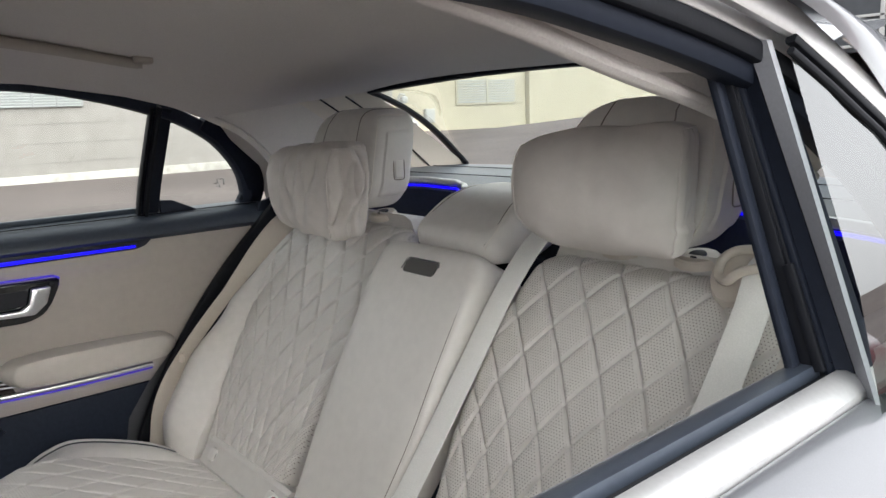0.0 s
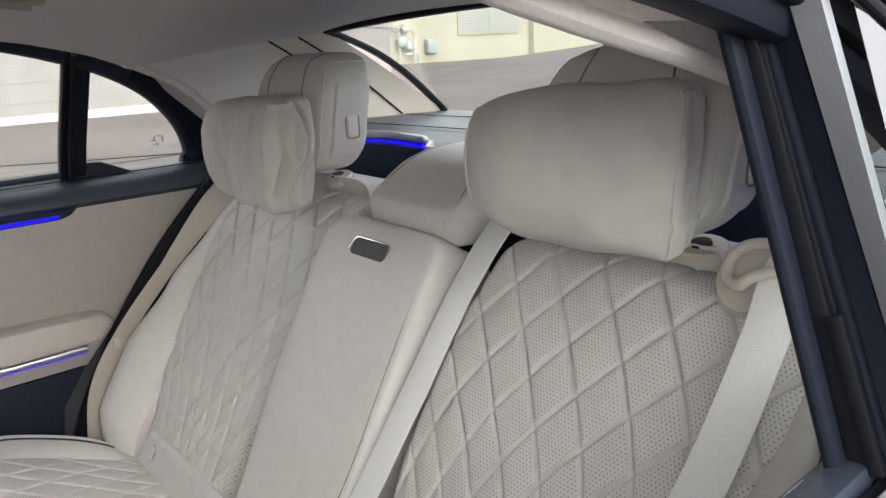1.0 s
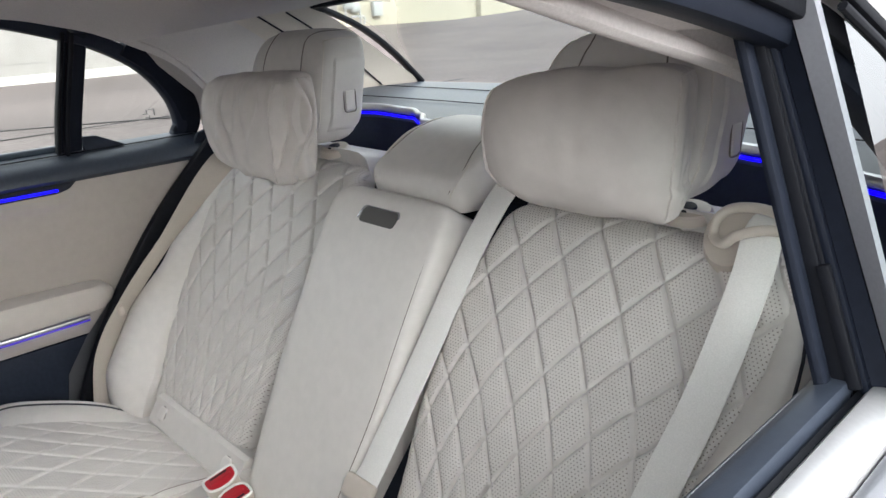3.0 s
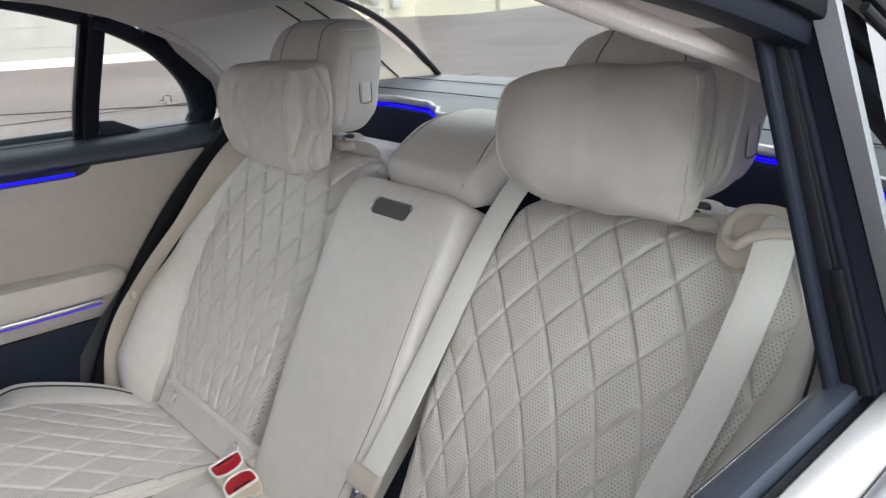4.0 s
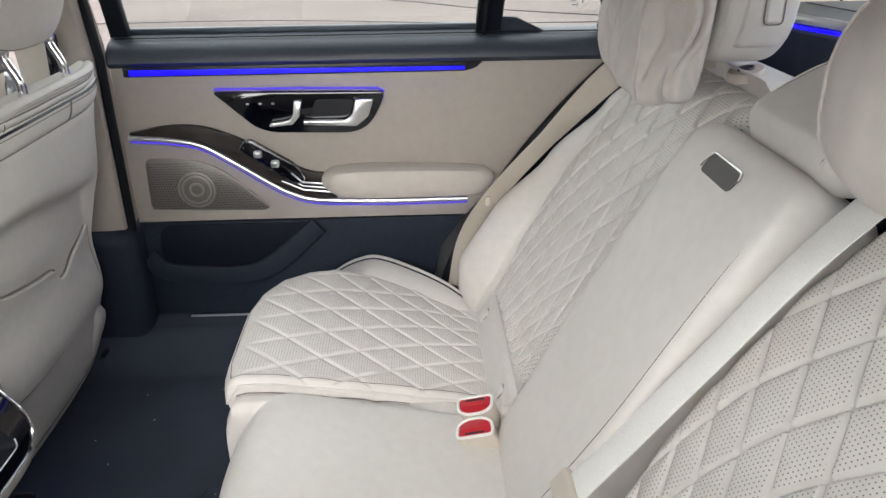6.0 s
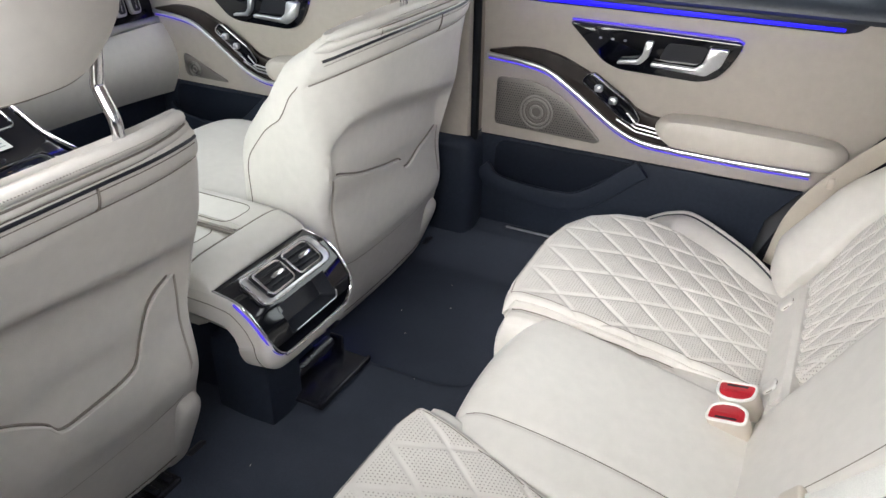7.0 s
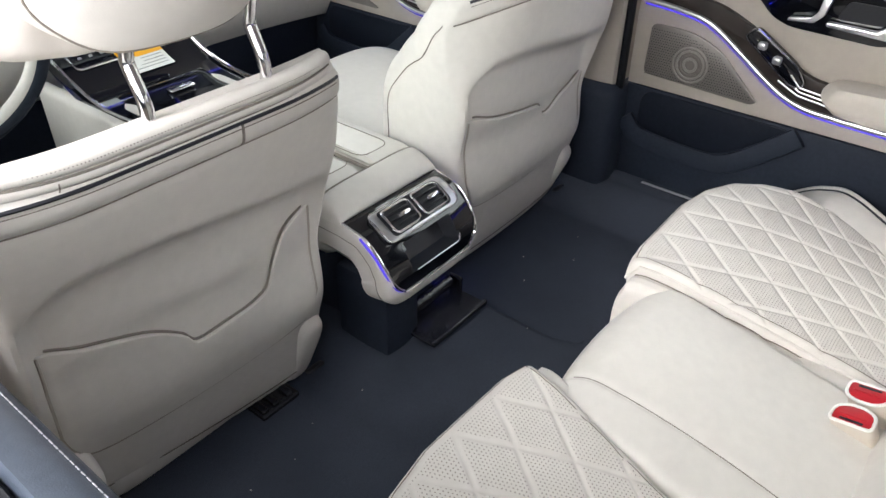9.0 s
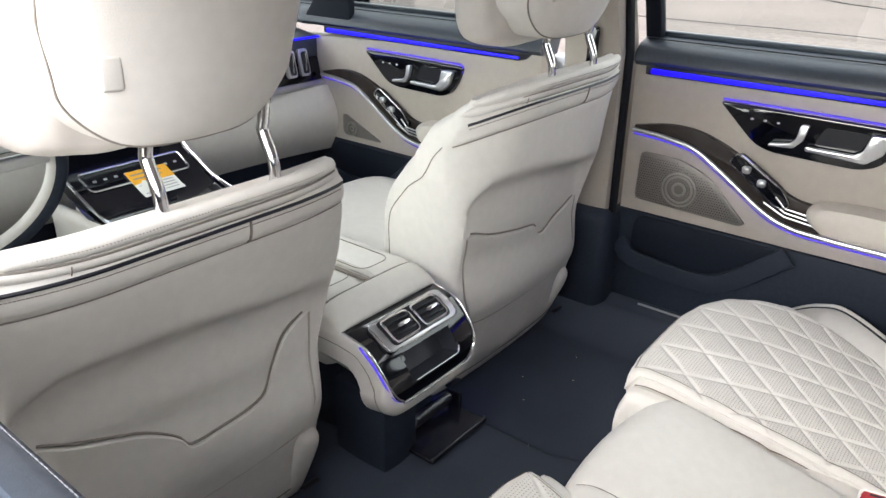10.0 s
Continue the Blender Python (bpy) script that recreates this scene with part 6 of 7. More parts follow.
for cx in (-0.0415, 0.0325):
    hole = rounded([(cx - 0.031, 0.036), (cx + 0.031, 0.036), (cx + 0.031, 0.077), (cx - 0.031, 0.077)], 0.010, 6)
    part("vent_ring", sweep([on_face(x, q, 0.0095) for x, q in hole], disc(0.0024, 8), (0, 0.7, 0.7), True), chrome, vent)
    for k in (-1, 1):
        part("vent_slat", rbox((0, 0, 0), (0.056, 0.0025, 0.004), 0.001, 1, face_turn(cx, 0.0565 + 0.010 * k, 0.0090)), satin_black, vent)
    part("vent_bar", rbox((0, 0, 0), (0.054, 0.004, 0.004), 0.001, 1, face_turn(cx, 0.0565, 0.0090)), satin_black, vent)
    part("vent_tab", rbox((0, 0, 0), (0.030, 0.008, 0.010), 0.003, 2, face_turn(cx - 0.004, 0.0565, 0.0115)), chrome, vent)
tray = rounded([(TRAY_X[0], TRAY_S[0]), (TRAY_X[1], TRAY_S[0]), (TRAY_X[1], TRAY_S[1]), (TRAY_X[0], TRAY_S[1])], 0.010, 5)
bm = bmesh.new()
rings = []
for h, k in ((0.0008, 1.04), (-0.028, 0.96), (-0.034, 0.90)):
    rings.append([bm.verts.new(on_face(-0.002 + (x + 0.002) * k, 0.1205 + (q - 0.1205) * k, h)) for x, q in tray])
for ra, rb in zip(rings, rings[1:]):
    for k in range(len(tray)):
        bm.faces.new((ra[k - 1], ra[k], rb[k], rb[k - 1]))
bm.faces.new(rings[-1])
part("storage_tray", bm, tray_plastic, face, "dark open tray")
part("tray_rim", sweep([on_face(x, q, 0.0012) for x, q in rounded([(TRAY_X[0], TRAY_S[1] - 0.012), (TRAY_X[0] + 0.004, TRAY_S[1]), (TRAY_X[1] - 0.012, TRAY_S[1])], [0, 0.006, 0], 4)], disc(0.0011, 6), (0, 0.7, 0.7)), satin_chrome, face)


def arch(a, top, half=0.1205, foot=0.600):
    """Across a padded lid: flat on top, rounded down at the sides."""
    c, w = math.cos(math.pi * a), max(0.0, math.sin(math.pi * a))
    return V(half * math.copysign(abs(c) ** 0.40, c), 0, foot + (top - foot) * w ** 0.30)


# pad over the face and the two lid halves
pad_top = [(-0.871, 0.645), (-0.866, 0.650), (-0.845, 0.642), (-0.829, 0.630), (-0.822, 0.618), (-0.824, 0.610)]
pad_path = smooth_path([(0, y, z) for y, z in pad_top], 5)
part("rear_pad", grid(lambda a, t: arch(a, pad_path[round(t * 25)][2], 0.1215) + V(0, pad_path[round(t * 25)][1], 0), 40, 25, thick=(0, -0.004, -0.010)), leather_light, console, "smooth pale leather pad")
for a0, a1 in ((0.0, 0.496), (0.504, 1.0)):
    part("lid", grid(lambda a, t: arch(a0 + (a1 - a0) * a, 0.652 - roll_edge(min(t, 1 - t) * 0.375, 0.006) - roll_edge(abs(a0 + (a1 - a0) * a - 0.5) * 0.3, 0.004)) + V(0, -1.25 + 0.375 * t, 0), 28, 24, thick=(0, 0, -0.012)), leather_light, console, "pale leather lid half")
part("lid_gap", rbox((0, -1.06, 0.644), (0.006, 0.37, 0.006), 0.001), leather_seam, console)
part("pad_gap", sweep([arch(k / 30, 0.647, 0.1195) + V(0, -0.873, 0) for k in range(31)], disc(0.0020, 6), (0, 1, 0)), leather_seam, console)
for x0 in (-1, 1):
    line = rounded([(x0 * 0.012, -1.22), (x0 * 0.085, -1.22), (x0 * 0.085, -0.90), (x0 * 0.012, -0.90)], 0.025)
    part("lid_seam", sweep([(x, y, 0.652) for x, y in line], disc(0.0009, 6), (0, 0, 1), True), leather_seam, console)
# foot and the folded-down flap with sockets
bm = superbox((0.066, 0.055, 0.092), (4, 4, 8), 10)
part("pedestal", move(bm, Matrix.Translation((-0.024, -0.85, 0.41))), dark_trim, console, "dark plastic foot")
bm = superbox((0.044, 0.064, 0.090), (2.0, 2.0, 9), 14)
part("pedestal_column", move(bm, Matrix.Translation((0.052, -0.815, 0.412))), dark_trim, console, "rounded dark plastic column")
flap = part("socket_flap", rbox((-0.047, -0.742, TUN + 0.010), (0.160, 0.090, 0.008), 0.003), flap_plastic, console, "open black socket cover")
part("flap_edge", rbox((-0.047, -0.700, TUN + 0.015), (0.162, 0.008, 0.011), 0.003), flap_plastic, flap)
part("hinge_bar", tube([(-0.112, -0.780, TUN + 0.034), (0.018, -0.780, TUN + 0.034)], 0.013, 16, 1, False), flap_plastic, flap)
for xx in (-0.122, 0.028):
    part("hinge_arm", rbox((xx, -0.77, TUN + 0.025), (0.008, 0.03, 0.045), 0.003), flap_plastic, flap)
for xx in (-0.05, -0.03):
    part("usb_light", rbox((xx, -0.786, TUN + 0.072), (0.008, 0.004, 0.006), 0.001), blue_soft, flap)
part("footwell_light", rbox((-0.098, -0.885, 0.372), (0.012, 0.04, 0.006), 0.002), blue_lamp, console, "small blue footwell lamp")
# front part with screen
TRAY = [(-1.72, 0.79), (-1.66, 0.715), (-1.60, 0.680), (-1.54, 0.652), (-1.48, 0.636), (-1.40, 0.630), (-1.27, 0.634)]


def tray_at(x, y, h=0.0):
    """On the glossy tray that rises towards the screen."""
    slope = (curve(TRAY, y + 0.01) - curve(TRAY, y - 0.01)) / 0.02
    n = V(0, -slope, 1).normalized()
    return V(x, y, curve(TRAY, y)) + n * h


part("front_tray", grid(lambda s, t: tray_at((2 * s - 1) * lerp([(-1.72, 0.155), (-1.55, 0.150), (-1.40, 0.146), (-1.27, 0.135)], -1.72 + 0.45 * t), -1.72 + 0.45 * t), 10, 40, thick=(0, 0, -0.04)), gloss_black, console, "glossy black front tray")
SC = V(0, -1.70, 0.90)
SVV = V(0, -0.50, 0.866)
SNN = V(0, 0.866, 0.50)
so = rounded([(-0.165, 0.15), (0.165, 0.15), (0.138, -0.14), (-0.138, -0.14)], 0.02)
screen = part("screen", plate(so, SC, (-1, 0, 0), tuple(SVV), 0.012, 0.004), purple_glass, console, "dark glossy upright touch screen")
part("screen_rim", sweep([SC + V(x, 0, 0) + SVV * y + SNN * 0.008 for x, y in so], disc(0.003, 6), tuple(SNN), True), chrome, screen)
bar = rounded([(-0.126, -1.640), (0.126, -1.640), (0.122, -1.585), (-0.122, -1.585)], 0.012)
part("key_bar_rim", sweep([tray_at(x, y, 0.002) for x, y in bar], disc(0.0024, 6), (0, 0.3, 1), True), chrome, console)
for k in range(9):
    part("key_mark", rbox(tray_at(-0.10 + 0.025 * k, -1.613, 0.001), (0.008, 0.006, 0.001), 0.0003, 1, pose(0, 0, 0, -35)), satin_chrome, console)

# warning label on the screen's foot
lab = thing("warning_label", tray_at(-0.02, -1.56), "white and orange paper warning label with grey print", "label")


def lab_plate(x0, x1, y0, y1, h):
    return grid(lambda s, t: tray_at(x0 + (x1 - x0) * s, y0 + (y1 - y0) * t, h), 4, 8, thick=(0, 0, -0.0006))


part("paper", lab_plate(-0.070, 0.032, -1.612, -1.530, 0.0040), paper_white, lab)
part("heading_band", lab_plate(-0.070, 0.032, -1.612, -1.574, 0.0048), label_yellow, lab, "orange heading band")
for k in range(2):
    part("print_bar", lab_plate(-0.052 + 0.006 * k, 0.024, -1.602 + 0.012 * k, -1.599 + 0.012 * k, 0.0054), print_grey, lab)
for k in range(4):
    part("print_bar", lab_plate(-0.060, 0.024 - 0.007 * (k % 3), -1.568 + 0.009 * k, -1.5668 + 0.009 * k, 0.0048), print_grey, lab)
# glossy storage with bright rims in front of the lid
part("tray_lid", grid(lambda s, t: tray_at(-0.105 + 0.21 * s, -1.49 + 0.20 * t, 0.005 - roll_edge(min(min(s, 1 - s) * 0.21, min(t, 1 - t) * 0.20), 0.005)), 12, 12, thick=(0, 0, -0.006)), gloss_black, console, "glossy black sliding tray lid")
part("tray_handle", rbox(tray_at(-0.008, -1.425, 0.010), (0.060, 0.022, 0.008), 0.004), chrome, console)
for s in (-1, 1):
    part("side_cheek", rbox((s * 0.148, -1.47, 0.540), (0.034, 0.50, 0.17), 0.016), leather, console, "cream leather console cheek")
    part("cheek_rim", sweep(smooth_path([(s * 0.135, -1.25, 0.644), (s * 0.148, -1.40, 0.636), (s * 0.152, -1.48, 0.642), (s * 0.153, -1.54, 0.658), (s * 0.155, -1.60, 0.686), (s * 0.157, -1.66, 0.722), (s * 0.165, -1.73, 0.81)], 5), disc(0.004, 6)), chrome, console)

# ---- dashboard and wheel ----
dash = thing("dashboard", (0, -1.85, 0.5), "cream and dark dashboard with bright strip and air vents", "dashboard")
part("lower_panel", grid(lambda s, t: V(-0.74 + 1.48 * s, -1.80 + 0.04 * math.sin(math.pi * t) + 0.10 * abs(2 * s - 1) ** 4 * 0.4, 0.55 + 0.20 * t), 30, 10, thick=(0, -0.10, 0)), leather, dash, "cream leather lower dash")
part("kick_panel", grid(lambda s, t: V(-0.74 + 1.48 * s, -1.80 - 0.03 * t, 0.548 - 0.27 * t), 20, 6, thick=(0, -0.08, 0)), dark_trim, dash, "dark lower kick panel")
part("dark_band", grid(lambda s, t: V(-0.74 + 1.48 * s, -1.785 - 0.03 * t, 0.765 + 0.13 * t), 20, 6, thick=(0, -0.10, 0)), gloss_black, dash, "dark glossy dash band")
part("upper_pad", grid(lambda s, t: V(-0.74 + 1.48 * s, -1.80 - 0.40 * t, 0.895 + 0.045 * math.sin(math.pi * 0.5 * t)), 20, 8, thick=(0, 0, -0.06)), dark_leather, dash, "dark leather dash top")
part("bright_strip", sweep([(-0.74 + 1.48 * i / 20, -1.775, 0.757) for i in range(21)], flat(0.014, 0.022)), satin_chrome, dash)
part("light_strip", sweep([(-0.74 + 1.48 * i / 20, -1.79, 0.893) for i in range(21)], flat(0.006, 0.006)), blue_light, dash, "glowing blue line")
for k in range(2):
    v = part("air_vent", plate(rounded([(-0.018, -0.04), (0.018, -0.04), (0.018, 0.04), (-0.018, 0.04)], 0.012), (-0.615 - 0.05 * k, -1.785, 0.825), (-1, 0, 0), (0, -0.2, 0.98), 0.012, 0.003), satin_chrome, dash, "upright chrome air vent")
    part("vent_core", plate(rounded([(-0.011, -0.032), (0.011, -0.032), (0.011, 0.032), (-0.011, 0.032)], 0.008), (-0.615 - 0.05 * k, -1.772, 0.827), (-1, 0, 0), (0, -0.2, 0.98), 0.002, 0), satin_black, v)
    part("vent_slat", rbox((-0.615 - 0.05 * k, -1.768, 0.827), (0.004, 0.006, 0.06), 0.001), chrome, v)
wheel = thing("steering_wheel", (0.425, -1.45, 0.80), "cream leather steering wheel with dark switch pads", "steering wheel")
WM = Matrix.Translation((0.425, -1.45, 0.80)) @ pose(0, 0, 0, 68, 0, 0)
part("rim", move(sweep([(0.183 * math.cos(2 * math.pi * i / 48), 0.183 * math.sin(2 * math.pi * i / 48), 0) for i in range(48)], disc(0.0165, 12), (0, 0, 1), True), WM), leather, wheel)
part("rim_back", move(sweep([(0.187 * math.cos(2 * math.pi * i / 48), 0.187 * math.sin(2 * math.pi * i / 48), -0.010) for i in range(48)], disc(0.0135, 10), (0, 0, 1), True), WM), dark_trim, wheel, "dark rear half of the rim")
part("hub", move(superbox((0.075, 0.070, 0.03), 3.5, 10), WM @ Matrix.Translation((0, 0.03, 0))), leather, wheel)
for sx in (-1, 1):
    for sy in (0.02, 0.062):
        part("spoke", move(rbox((sx * 0.115, sy, 0.0), (0.11, 0.026, 0.016), 0.006), WM), satin_chrome, wheel)
    part("switch_pad", move(rbox((sx * 0.115, 0.060, 0.011), (0.075, 0.045, 0.012), 0.005), WM), gloss_black, wheel)
    for k in range(3):
        part("switch_mark", move(rbox((sx * 0.115 - 0.022 + 0.022 * k, 0.060, 0.0175), (0.006, 0.006, 0.002), 0.001), WM), satin_chrome, wheel)

windscreen = thing("window_3", (0, -2.2, 1.0), "tinted windscreen of the car", "window", kind="structure")
ob = part("pane", grid(lambda s, t: V((2 * s - 1) * (0.70 - 0.14 * t), -2.62 + 0.56 * t + 0.12 * (2 * s - 1) ** 2, 0.94 + 0.36 * t), 16, 10), screen_tint, windscreen)
for sd in (-1, 1):
    part("front_pillar", sweep([V(sd * (0.72 - 0.14 * t / 8), -2.50 + 0.52 * t / 8, 0.93 + 0.34 * t / 8) for t in range(9)], flat(0.09, 0.05, 0.02), (sd, 0, 0)), headliner_mat, windscreen, "beige front roof pillar")
    side_pane = thing("window_4" if sd < 0 else "window_5", (sd * 0.75, -1.4, 1.1), "raised tinted front side window", "window", kind="structure")
    ob = part("pane", grid(lambda s, t: V(sd * (0.79 - 0.13 * t), -2.25 + 0.45 * t + (1.36 - 0.45 * t) * s, 0.97 + 0.32 * t), 8, 6), side_tint, side_pane)
near_front = thing("door_4", (0.8, -1.4, 0.35), "closed front driver door with beige leather panel", "car door", kind="structure")
part("inner_trim", rbox((0.765, -1.42, 0.76), (0.04, 1.20, 0.34), 0.015), leather_door, near_front)
part("lower_trim", rbox((0.765, -1.42, 0.47), (0.05, 1.20, 0.24), 0.015), dark_trim, near_front, "dark lower trim")
part("belt_trim", rbox((0.765, -1.42, 0.955), (0.06, 1.20, 0.05), 0.018), dark_leather, near_front, "dark grained leather door top")
part("outer_skin", rbox((0.85, -1.42, 0.66), (0.08, 1.20, 0.60), 0.03), silver_paint, near_front, "silver painted door skin")
near_pillar = thing("pillar_near", (0.74, -0.83, 0.4), "beige trimmed middle roof pillar of the near side", "pillar", kind="structure")
part("trim", sweep([(0.765, -0.83, 0.40), (0.765, -0.83, 0.98), (0.70, -0.83, 1.18), (0.655, -0.83, 1.29)], flat(0.12, 0.06, 0.02), (0, 1, 0)), leather_door, near_pillar)
mirror = thing("side_mirror", (-1.07, -1.85, 0.9), "black door mirror outside the far window", "mirror")
part("housing", move(superbox((0.135, 0.07, 0.085), 3.5, 12), Matrix.Translation((-1.07, -1.86, 1.005))), gloss_black, mirror)
part("mirror_glass", rbox((-1.07, -1.788, 1.005), (0.22, 0.006, 0.13), 0.002), chrome, mirror, "mirror glass")
part("foot", rbox((-0.90, -1.84, 0.935), (0.14, 0.06, 0.03), 0.012), gloss_black, mirror)
sail = thing("mirror_sail", (-0.74, -1.75, 0.95), "black corner cover at the front of the far window", "trim", kind="structure")
part("cover", plate([(-1.86, 0.925), (-1.645, 0.930), (-1.645, 1.10), (-1.70, 1.12)], (-0.752, 0, 0), (0, 1, 0), (0, 0, 1), 0.02, 0.006), frame_black, sail)

# ---- belts and buckles ----


def belt(name, pts, label, width=0.047, mat=None):
    b = thing(name, pts[0][0], label, "seat belt")
    line = smooth_path([p for p, n in pts], 8)
    ns = [Vector(n) for p, n in pts]

    def up(t):
        k = t * (len(ns) - 1)
        i = min(int(k), len(ns) - 2)
        return ns[i].lerp(ns[i + 1], k - i)

    part("webbing", sweep(line, flat(width, 0.0022, 0.001), up), mat or webbing, b, "pale woven webbing in a shaded tan tone" if mat else "pale woven webbing")
    return b


def on_back(u, v, h):
    return tuple(seatback_point(1, u, v) + SN * h)


near_belt = belt("shoulder_belt", [((0.588, 0.372, 1.005), (0, -0.5, 0.8)), (on_back(0.19, 0.655, 0.03), SN), (on_back(0.196, 0.58, 0.042), SN), (on_back(0.192, 0.45, 0.046), SN), (on_back(0.178, 0.33, 0.05), SN), (on_back(0.15, 0.10, 0.05), SN)], "cream seat belt hanging down the near seat from its guide")
mid_belt = belt("middle_belt", [((0.19, 0.40, 0.995), (0, -0.3, 0.9)), (on_back(-0.20, 0.66, 0.02), SN), (on_back(-0.205, 0.545, 0.045), SN), (on_back(-0.212, 0.375, 0.05), SN), (on_back(-0.225, 0.20, 0.05), SN), (on_back(-0.232, 0.165, 0.05), SN)], "cream middle seat belt with its tongue parked")
far_belt = belt("far_belt", [((-0.520, 0.36, 0.995), (0, -0.3, 0.9)), ((-0.548, 0.252, 0.966), (0.6, -0.3, 0.3)), ((-0.600, 0.118, 0.81), (0.83, 0.35, -0.36)), ((-0.634, 0.018, 0.68), (0.83, 0.30, -0.32)), ((-0.658, -0.032, 0.57), (0.95, -0.1, -0.1)), ((-0.664, -0.052, 0.46), (0.95, -0.3, 0.1))], "cream seat belt down the far seat's outer edge, coloured as shaded", 0.050, shaded_webbing)
# shoulder guide
gb = seatback_point(1, 0.150, 0.640) + SN * 0.014
gm = Matrix.Translation(gb) @ SN.to_track_quat("Z", "Y").to_matrix().to_4x4()
bm = bmesh.new()
bmesh.ops.create_cone(bm, cap_ends=True, segments=32, radius1=0.040, radius2=0.034, depth=0.016, matrix=gm @ Matrix.Diagonal((1.0, 1.15, 1, 1)))
part("guide_base", bm, plastic_beige, near_belt, "beige oval guide foot")
part("guide_loop", tube([on_back(0.132, 0.632, 0.028), on_back(0.130, 0.654, 0.030), on_back(0.145, 0.670, 0.030), on_back(0.180, 0.674, 0.032), on_back(0.214, 0.664, 0.034), on_back(0.216, 0.652, 0.038), on_back(0.190, 0.645, 0.044), on_back(0.165, 0.634, 0.044), on_back(0.150, 0.624, 0.036)], 0.0062, 12, 6, True, tuple(SN)), plastic_beige, near_belt, "beige belt guide")
part("guide_loop", tube([V(0.205, 0.352, 1.000) + V(0.016 * math.cos(a), -0.006 * math.sin(a), 0.014 * math.sin(a)) for a in [2 * math.pi * i / 8 for i in range(8)]], 0.006, 10, 4, True, (0, 1, 0)), plastic_beige, mid_belt, "beige belt ring")
TG = seatback_point(1, -0.234, 0.155) + SN * 0.052
part("tongue", rbox(TG, (0.064, 0.014, 0.034), 0.006, 3, pose(0, 0, 0, -34, 0, 0)), plastic_beige, mid_belt, "beige belt tongue")
part("tongue_blade", rbox(TG - SV * 0.03, (0.024, 0.003, 0.03), 0.001, 2, pose(0, 0, 0, -34, 0, 0)), chrome, mid_belt)
part("stop_button", rbox((-0.630, 0.006, 0.674), (0.014, 0.012, 0.022), 0.004), plastic_beige, far_belt)


def buckle(x, y, z, turn):
    b = thing("belt_buckle", (x, y, z - 0.06), "cream belt buckle with red release button", "buckle", "rear belt buckles")
    up = V(0.30, -0.30, 0.90).normalized()
    wide = V(0.15, 0.95, 0.25)
    wide = (wide - up * wide.dot(up)).normalized()
    m = Matrix.Translation((x, y, z)) @ Matrix((wide, up.cross(wide), up)).transposed().to_4x4() @ pose(0, 0, 0, 0, 0, turn)
    # straight along the slot's side, arched on the other
    rim = rounded([(-0.029, -0.015), (0.029, -0.015), (0.027, 0.009), (0.012, 0.017), (-0.012, 0.017), (-0.027, 0.009)], 0.008)
    out = [(px * 0.88, py * 0.84) for px, py in rim]
    part("body", move(plate(rim, (0, 0, -0.05), (1, 0, 0), (0, 1, 0), 0.093, 0.004, 3), m), plastic_beige, b, "cream plastic body")
    part("release_button", move(plate(out, (0, 0, 0.041), (1, 0, 0), (0, 1, 0), 0.0035, 0.0012), m), red_plastic, b, "red release button")
    part("rim", move(sweep([(px * 0.95, py * 0.94, 0.0435) for px, py in rim], disc(0.0024, 8), (0, 0, 1), True), m), webbing, b)
    part("button_ridge", move(rbox((0, -0.001, 0.0446), (0.036, 0.004, 0.002), 0.0009, 2), m), red_plastic, b)
    part("tongue_slot", move(rbox((0, -0.0085, 0.0445), (0.030, 0.0035, 0.0012), 0.0004, 1), m), satin_black, b)
    return b


buckle(-0.086, -0.050, 0.488, 0)
buckle(-0.134, -0.046, 0.494, 180)

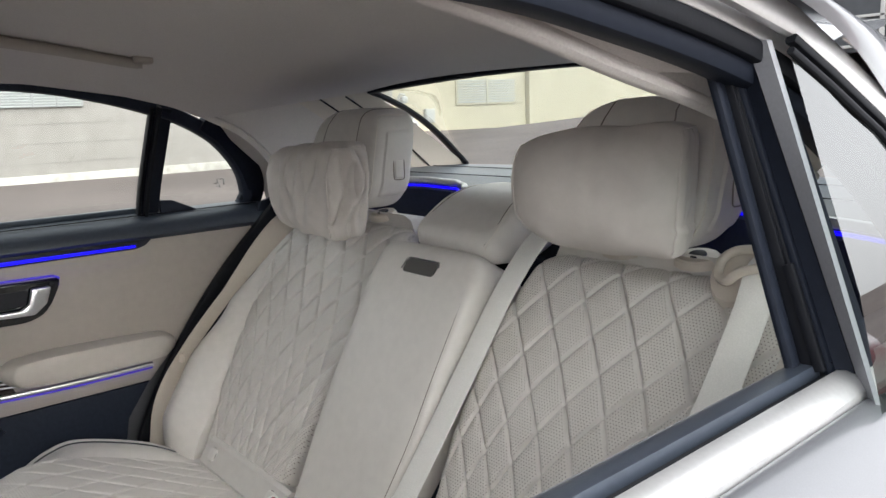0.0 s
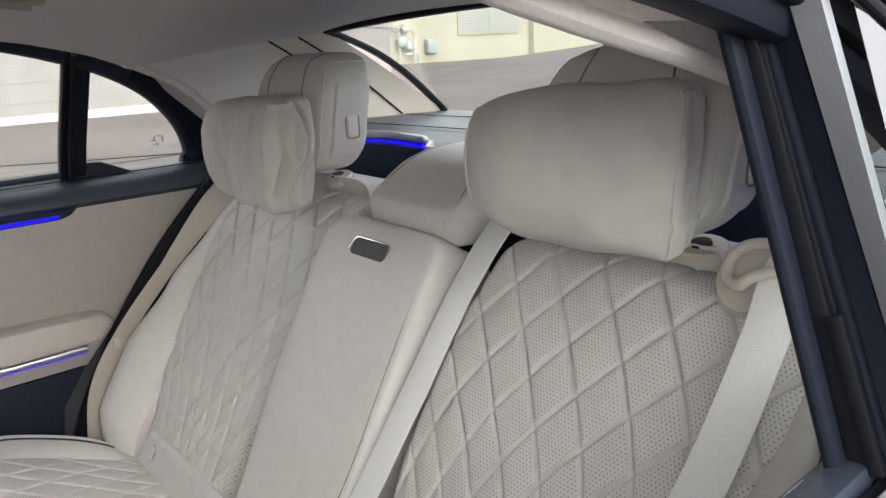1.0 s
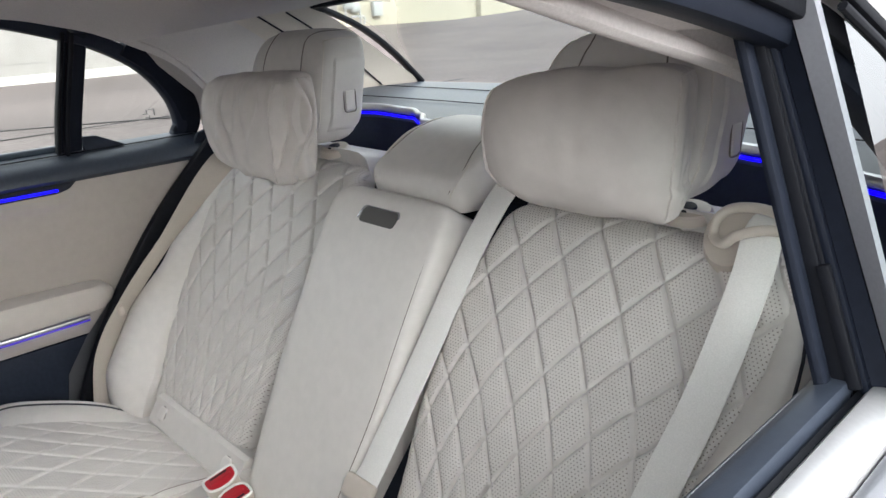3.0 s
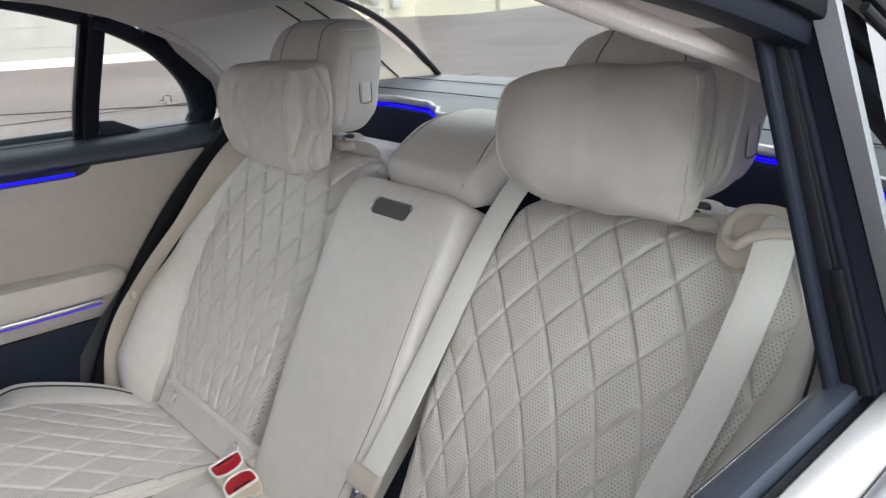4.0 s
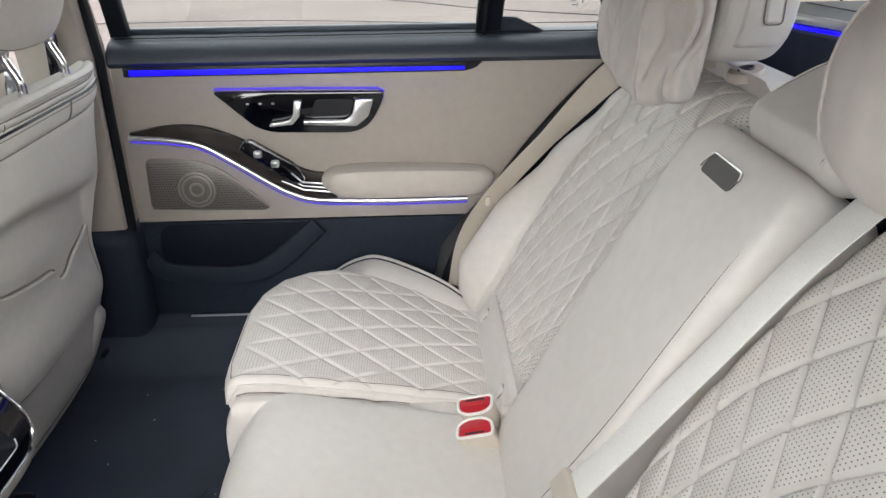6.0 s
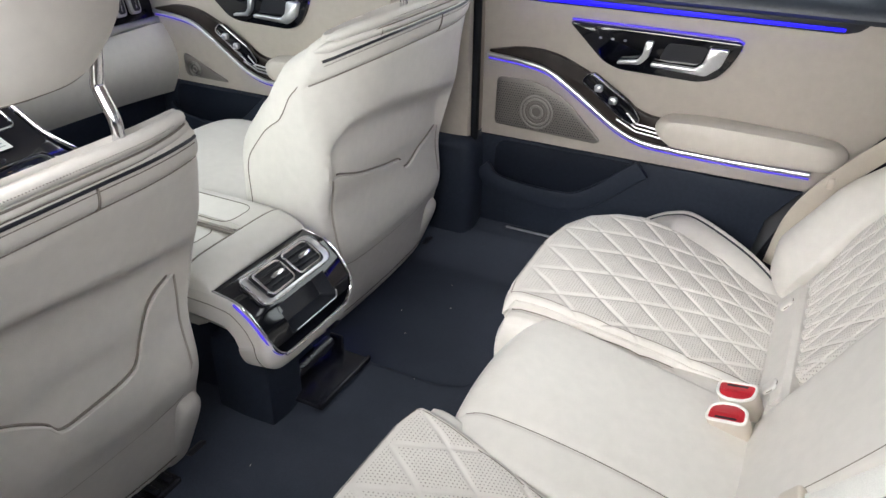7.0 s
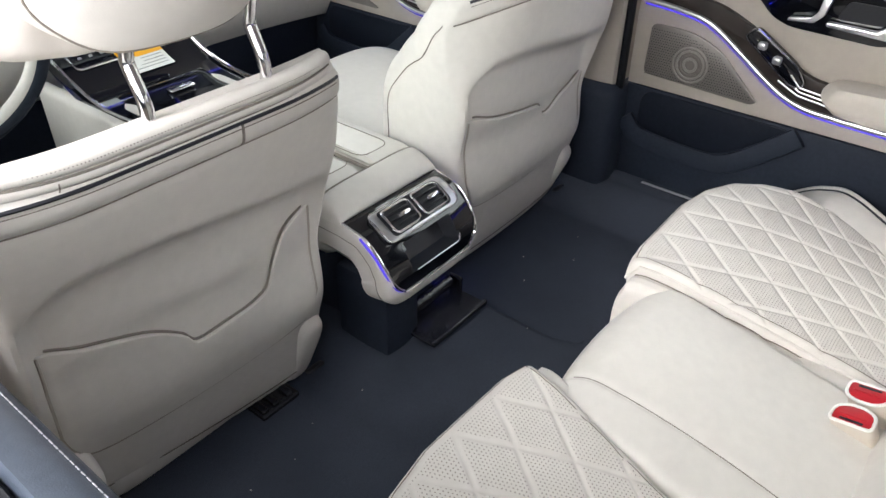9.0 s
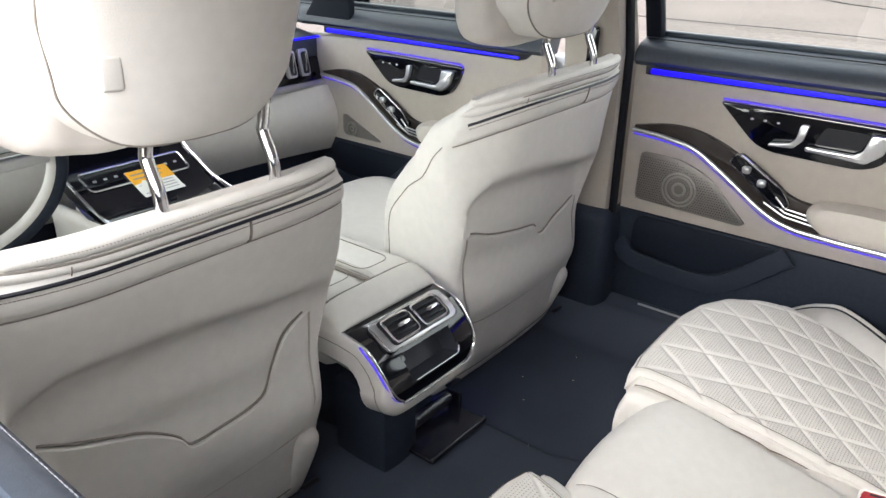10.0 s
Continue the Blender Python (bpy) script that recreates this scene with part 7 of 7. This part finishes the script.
# ---- red car parked behind, seen mirrored in the quarter pane ----
car = thing("parked_car", (6.0, 8.8, 0), "red parked car with alloy wheels on the yard", "car")
CM = Matrix.Translation((6.0, 8.8, 0)) @ pose(0, 0, 0, 0, 0, -28)
PROFILE = [(-2.2, 0.35), (-2.25, 0.62), (-2.1, 0.82), (-1.2, 0.98), (-0.45, 1.42), (0.9, 1.50), (1.75, 1.42), (2.15, 1.05), (2.25, 0.7), (2.2, 0.35)]
side_line = [(q.x, q.y) for q in smooth_path([(a, b, 0) for a, b in PROFILE], 5)]


def car_body(s, t):
    i = t * (len(side_line) - 1)
    a, b = side_line[int(i)], side_line[min(int(i) + 1, len(side_line) - 1)]
    y, z = a[0] + (b[0] - a[0]) * (i % 1), a[1] + (b[1] - a[1]) * (i % 1)
    k = 2 * s - 1
    w = 0.90 - 0.26 * max(0.0, z - 0.9)
    return V(w * math.copysign(abs(k) ** 0.8, k), y, z - 0.05 * abs(k) ** 6)


part("body", move(grid(car_body, 16, 60), CM), red_paint, car)
for sx in (-1, 1):
    flank = [(y, z) for y, z in side_line]
    bm = bmesh.new()
    vs = [bm.verts.new((sx * (0.90 - 0.26 * max(0.0, z - 0.9)), y, z - 0.05)) for y, z in flank]
    bm.faces.new(vs)
    part("flank", move(bm, CM), red_paint, car)
    for y0, y1 in ((-0.75, 0.35), (0.42, 1.55)):
        bm = bmesh.new()
        bm.faces.new([bm.verts.new((sx * (0.912 - 0.26 * max(0.0, z - 0.9)), y, z)) for y, z in ((y0, 1.0), (y1, 1.0), (y1 - 0.12, 1.36), (max(y0, -0.35), 1.34))])
        part("side_glass", move(bm, CM), gloss_black, car, "dark side window")
    for yy in (-1.38, 1.38):
        bm = bmesh.new()
        bmesh.ops.create_cone(bm, cap_ends=True, segments=32, radius1=0.35, radius2=0.35, depth=0.24, matrix=Matrix.Translation((sx * 0.82, yy, 0.35)) @ pose(0, 0, 0, 0, 90, 0))
        wheel_part = part("wheel", move(bm, CM), rubber, car, "black tyre")
        bm = bmesh.new()
        for k in range(10):
            a = 2 * math.pi * k / 10
            q = rbox((0, 0.13, 0), (0.03, 0.24, 0.05), 0.008, 1)
            q.transform(Matrix.Translation((sx * 0.945, yy, 0.35)) @ pose(0, 0, 0, 0, 90, 0) @ pose(0, 0, 0, 0, 0, math.degrees(a)))
            me = bpy.data.meshes.new("spoke")
            q.to_mesh(me)
            bm.from_mesh(me)
            bpy.data.meshes.remove(me)
            q.free()
        part("rim", move(bm, CM), satin_chrome, wheel_part, "silver alloy spokes")
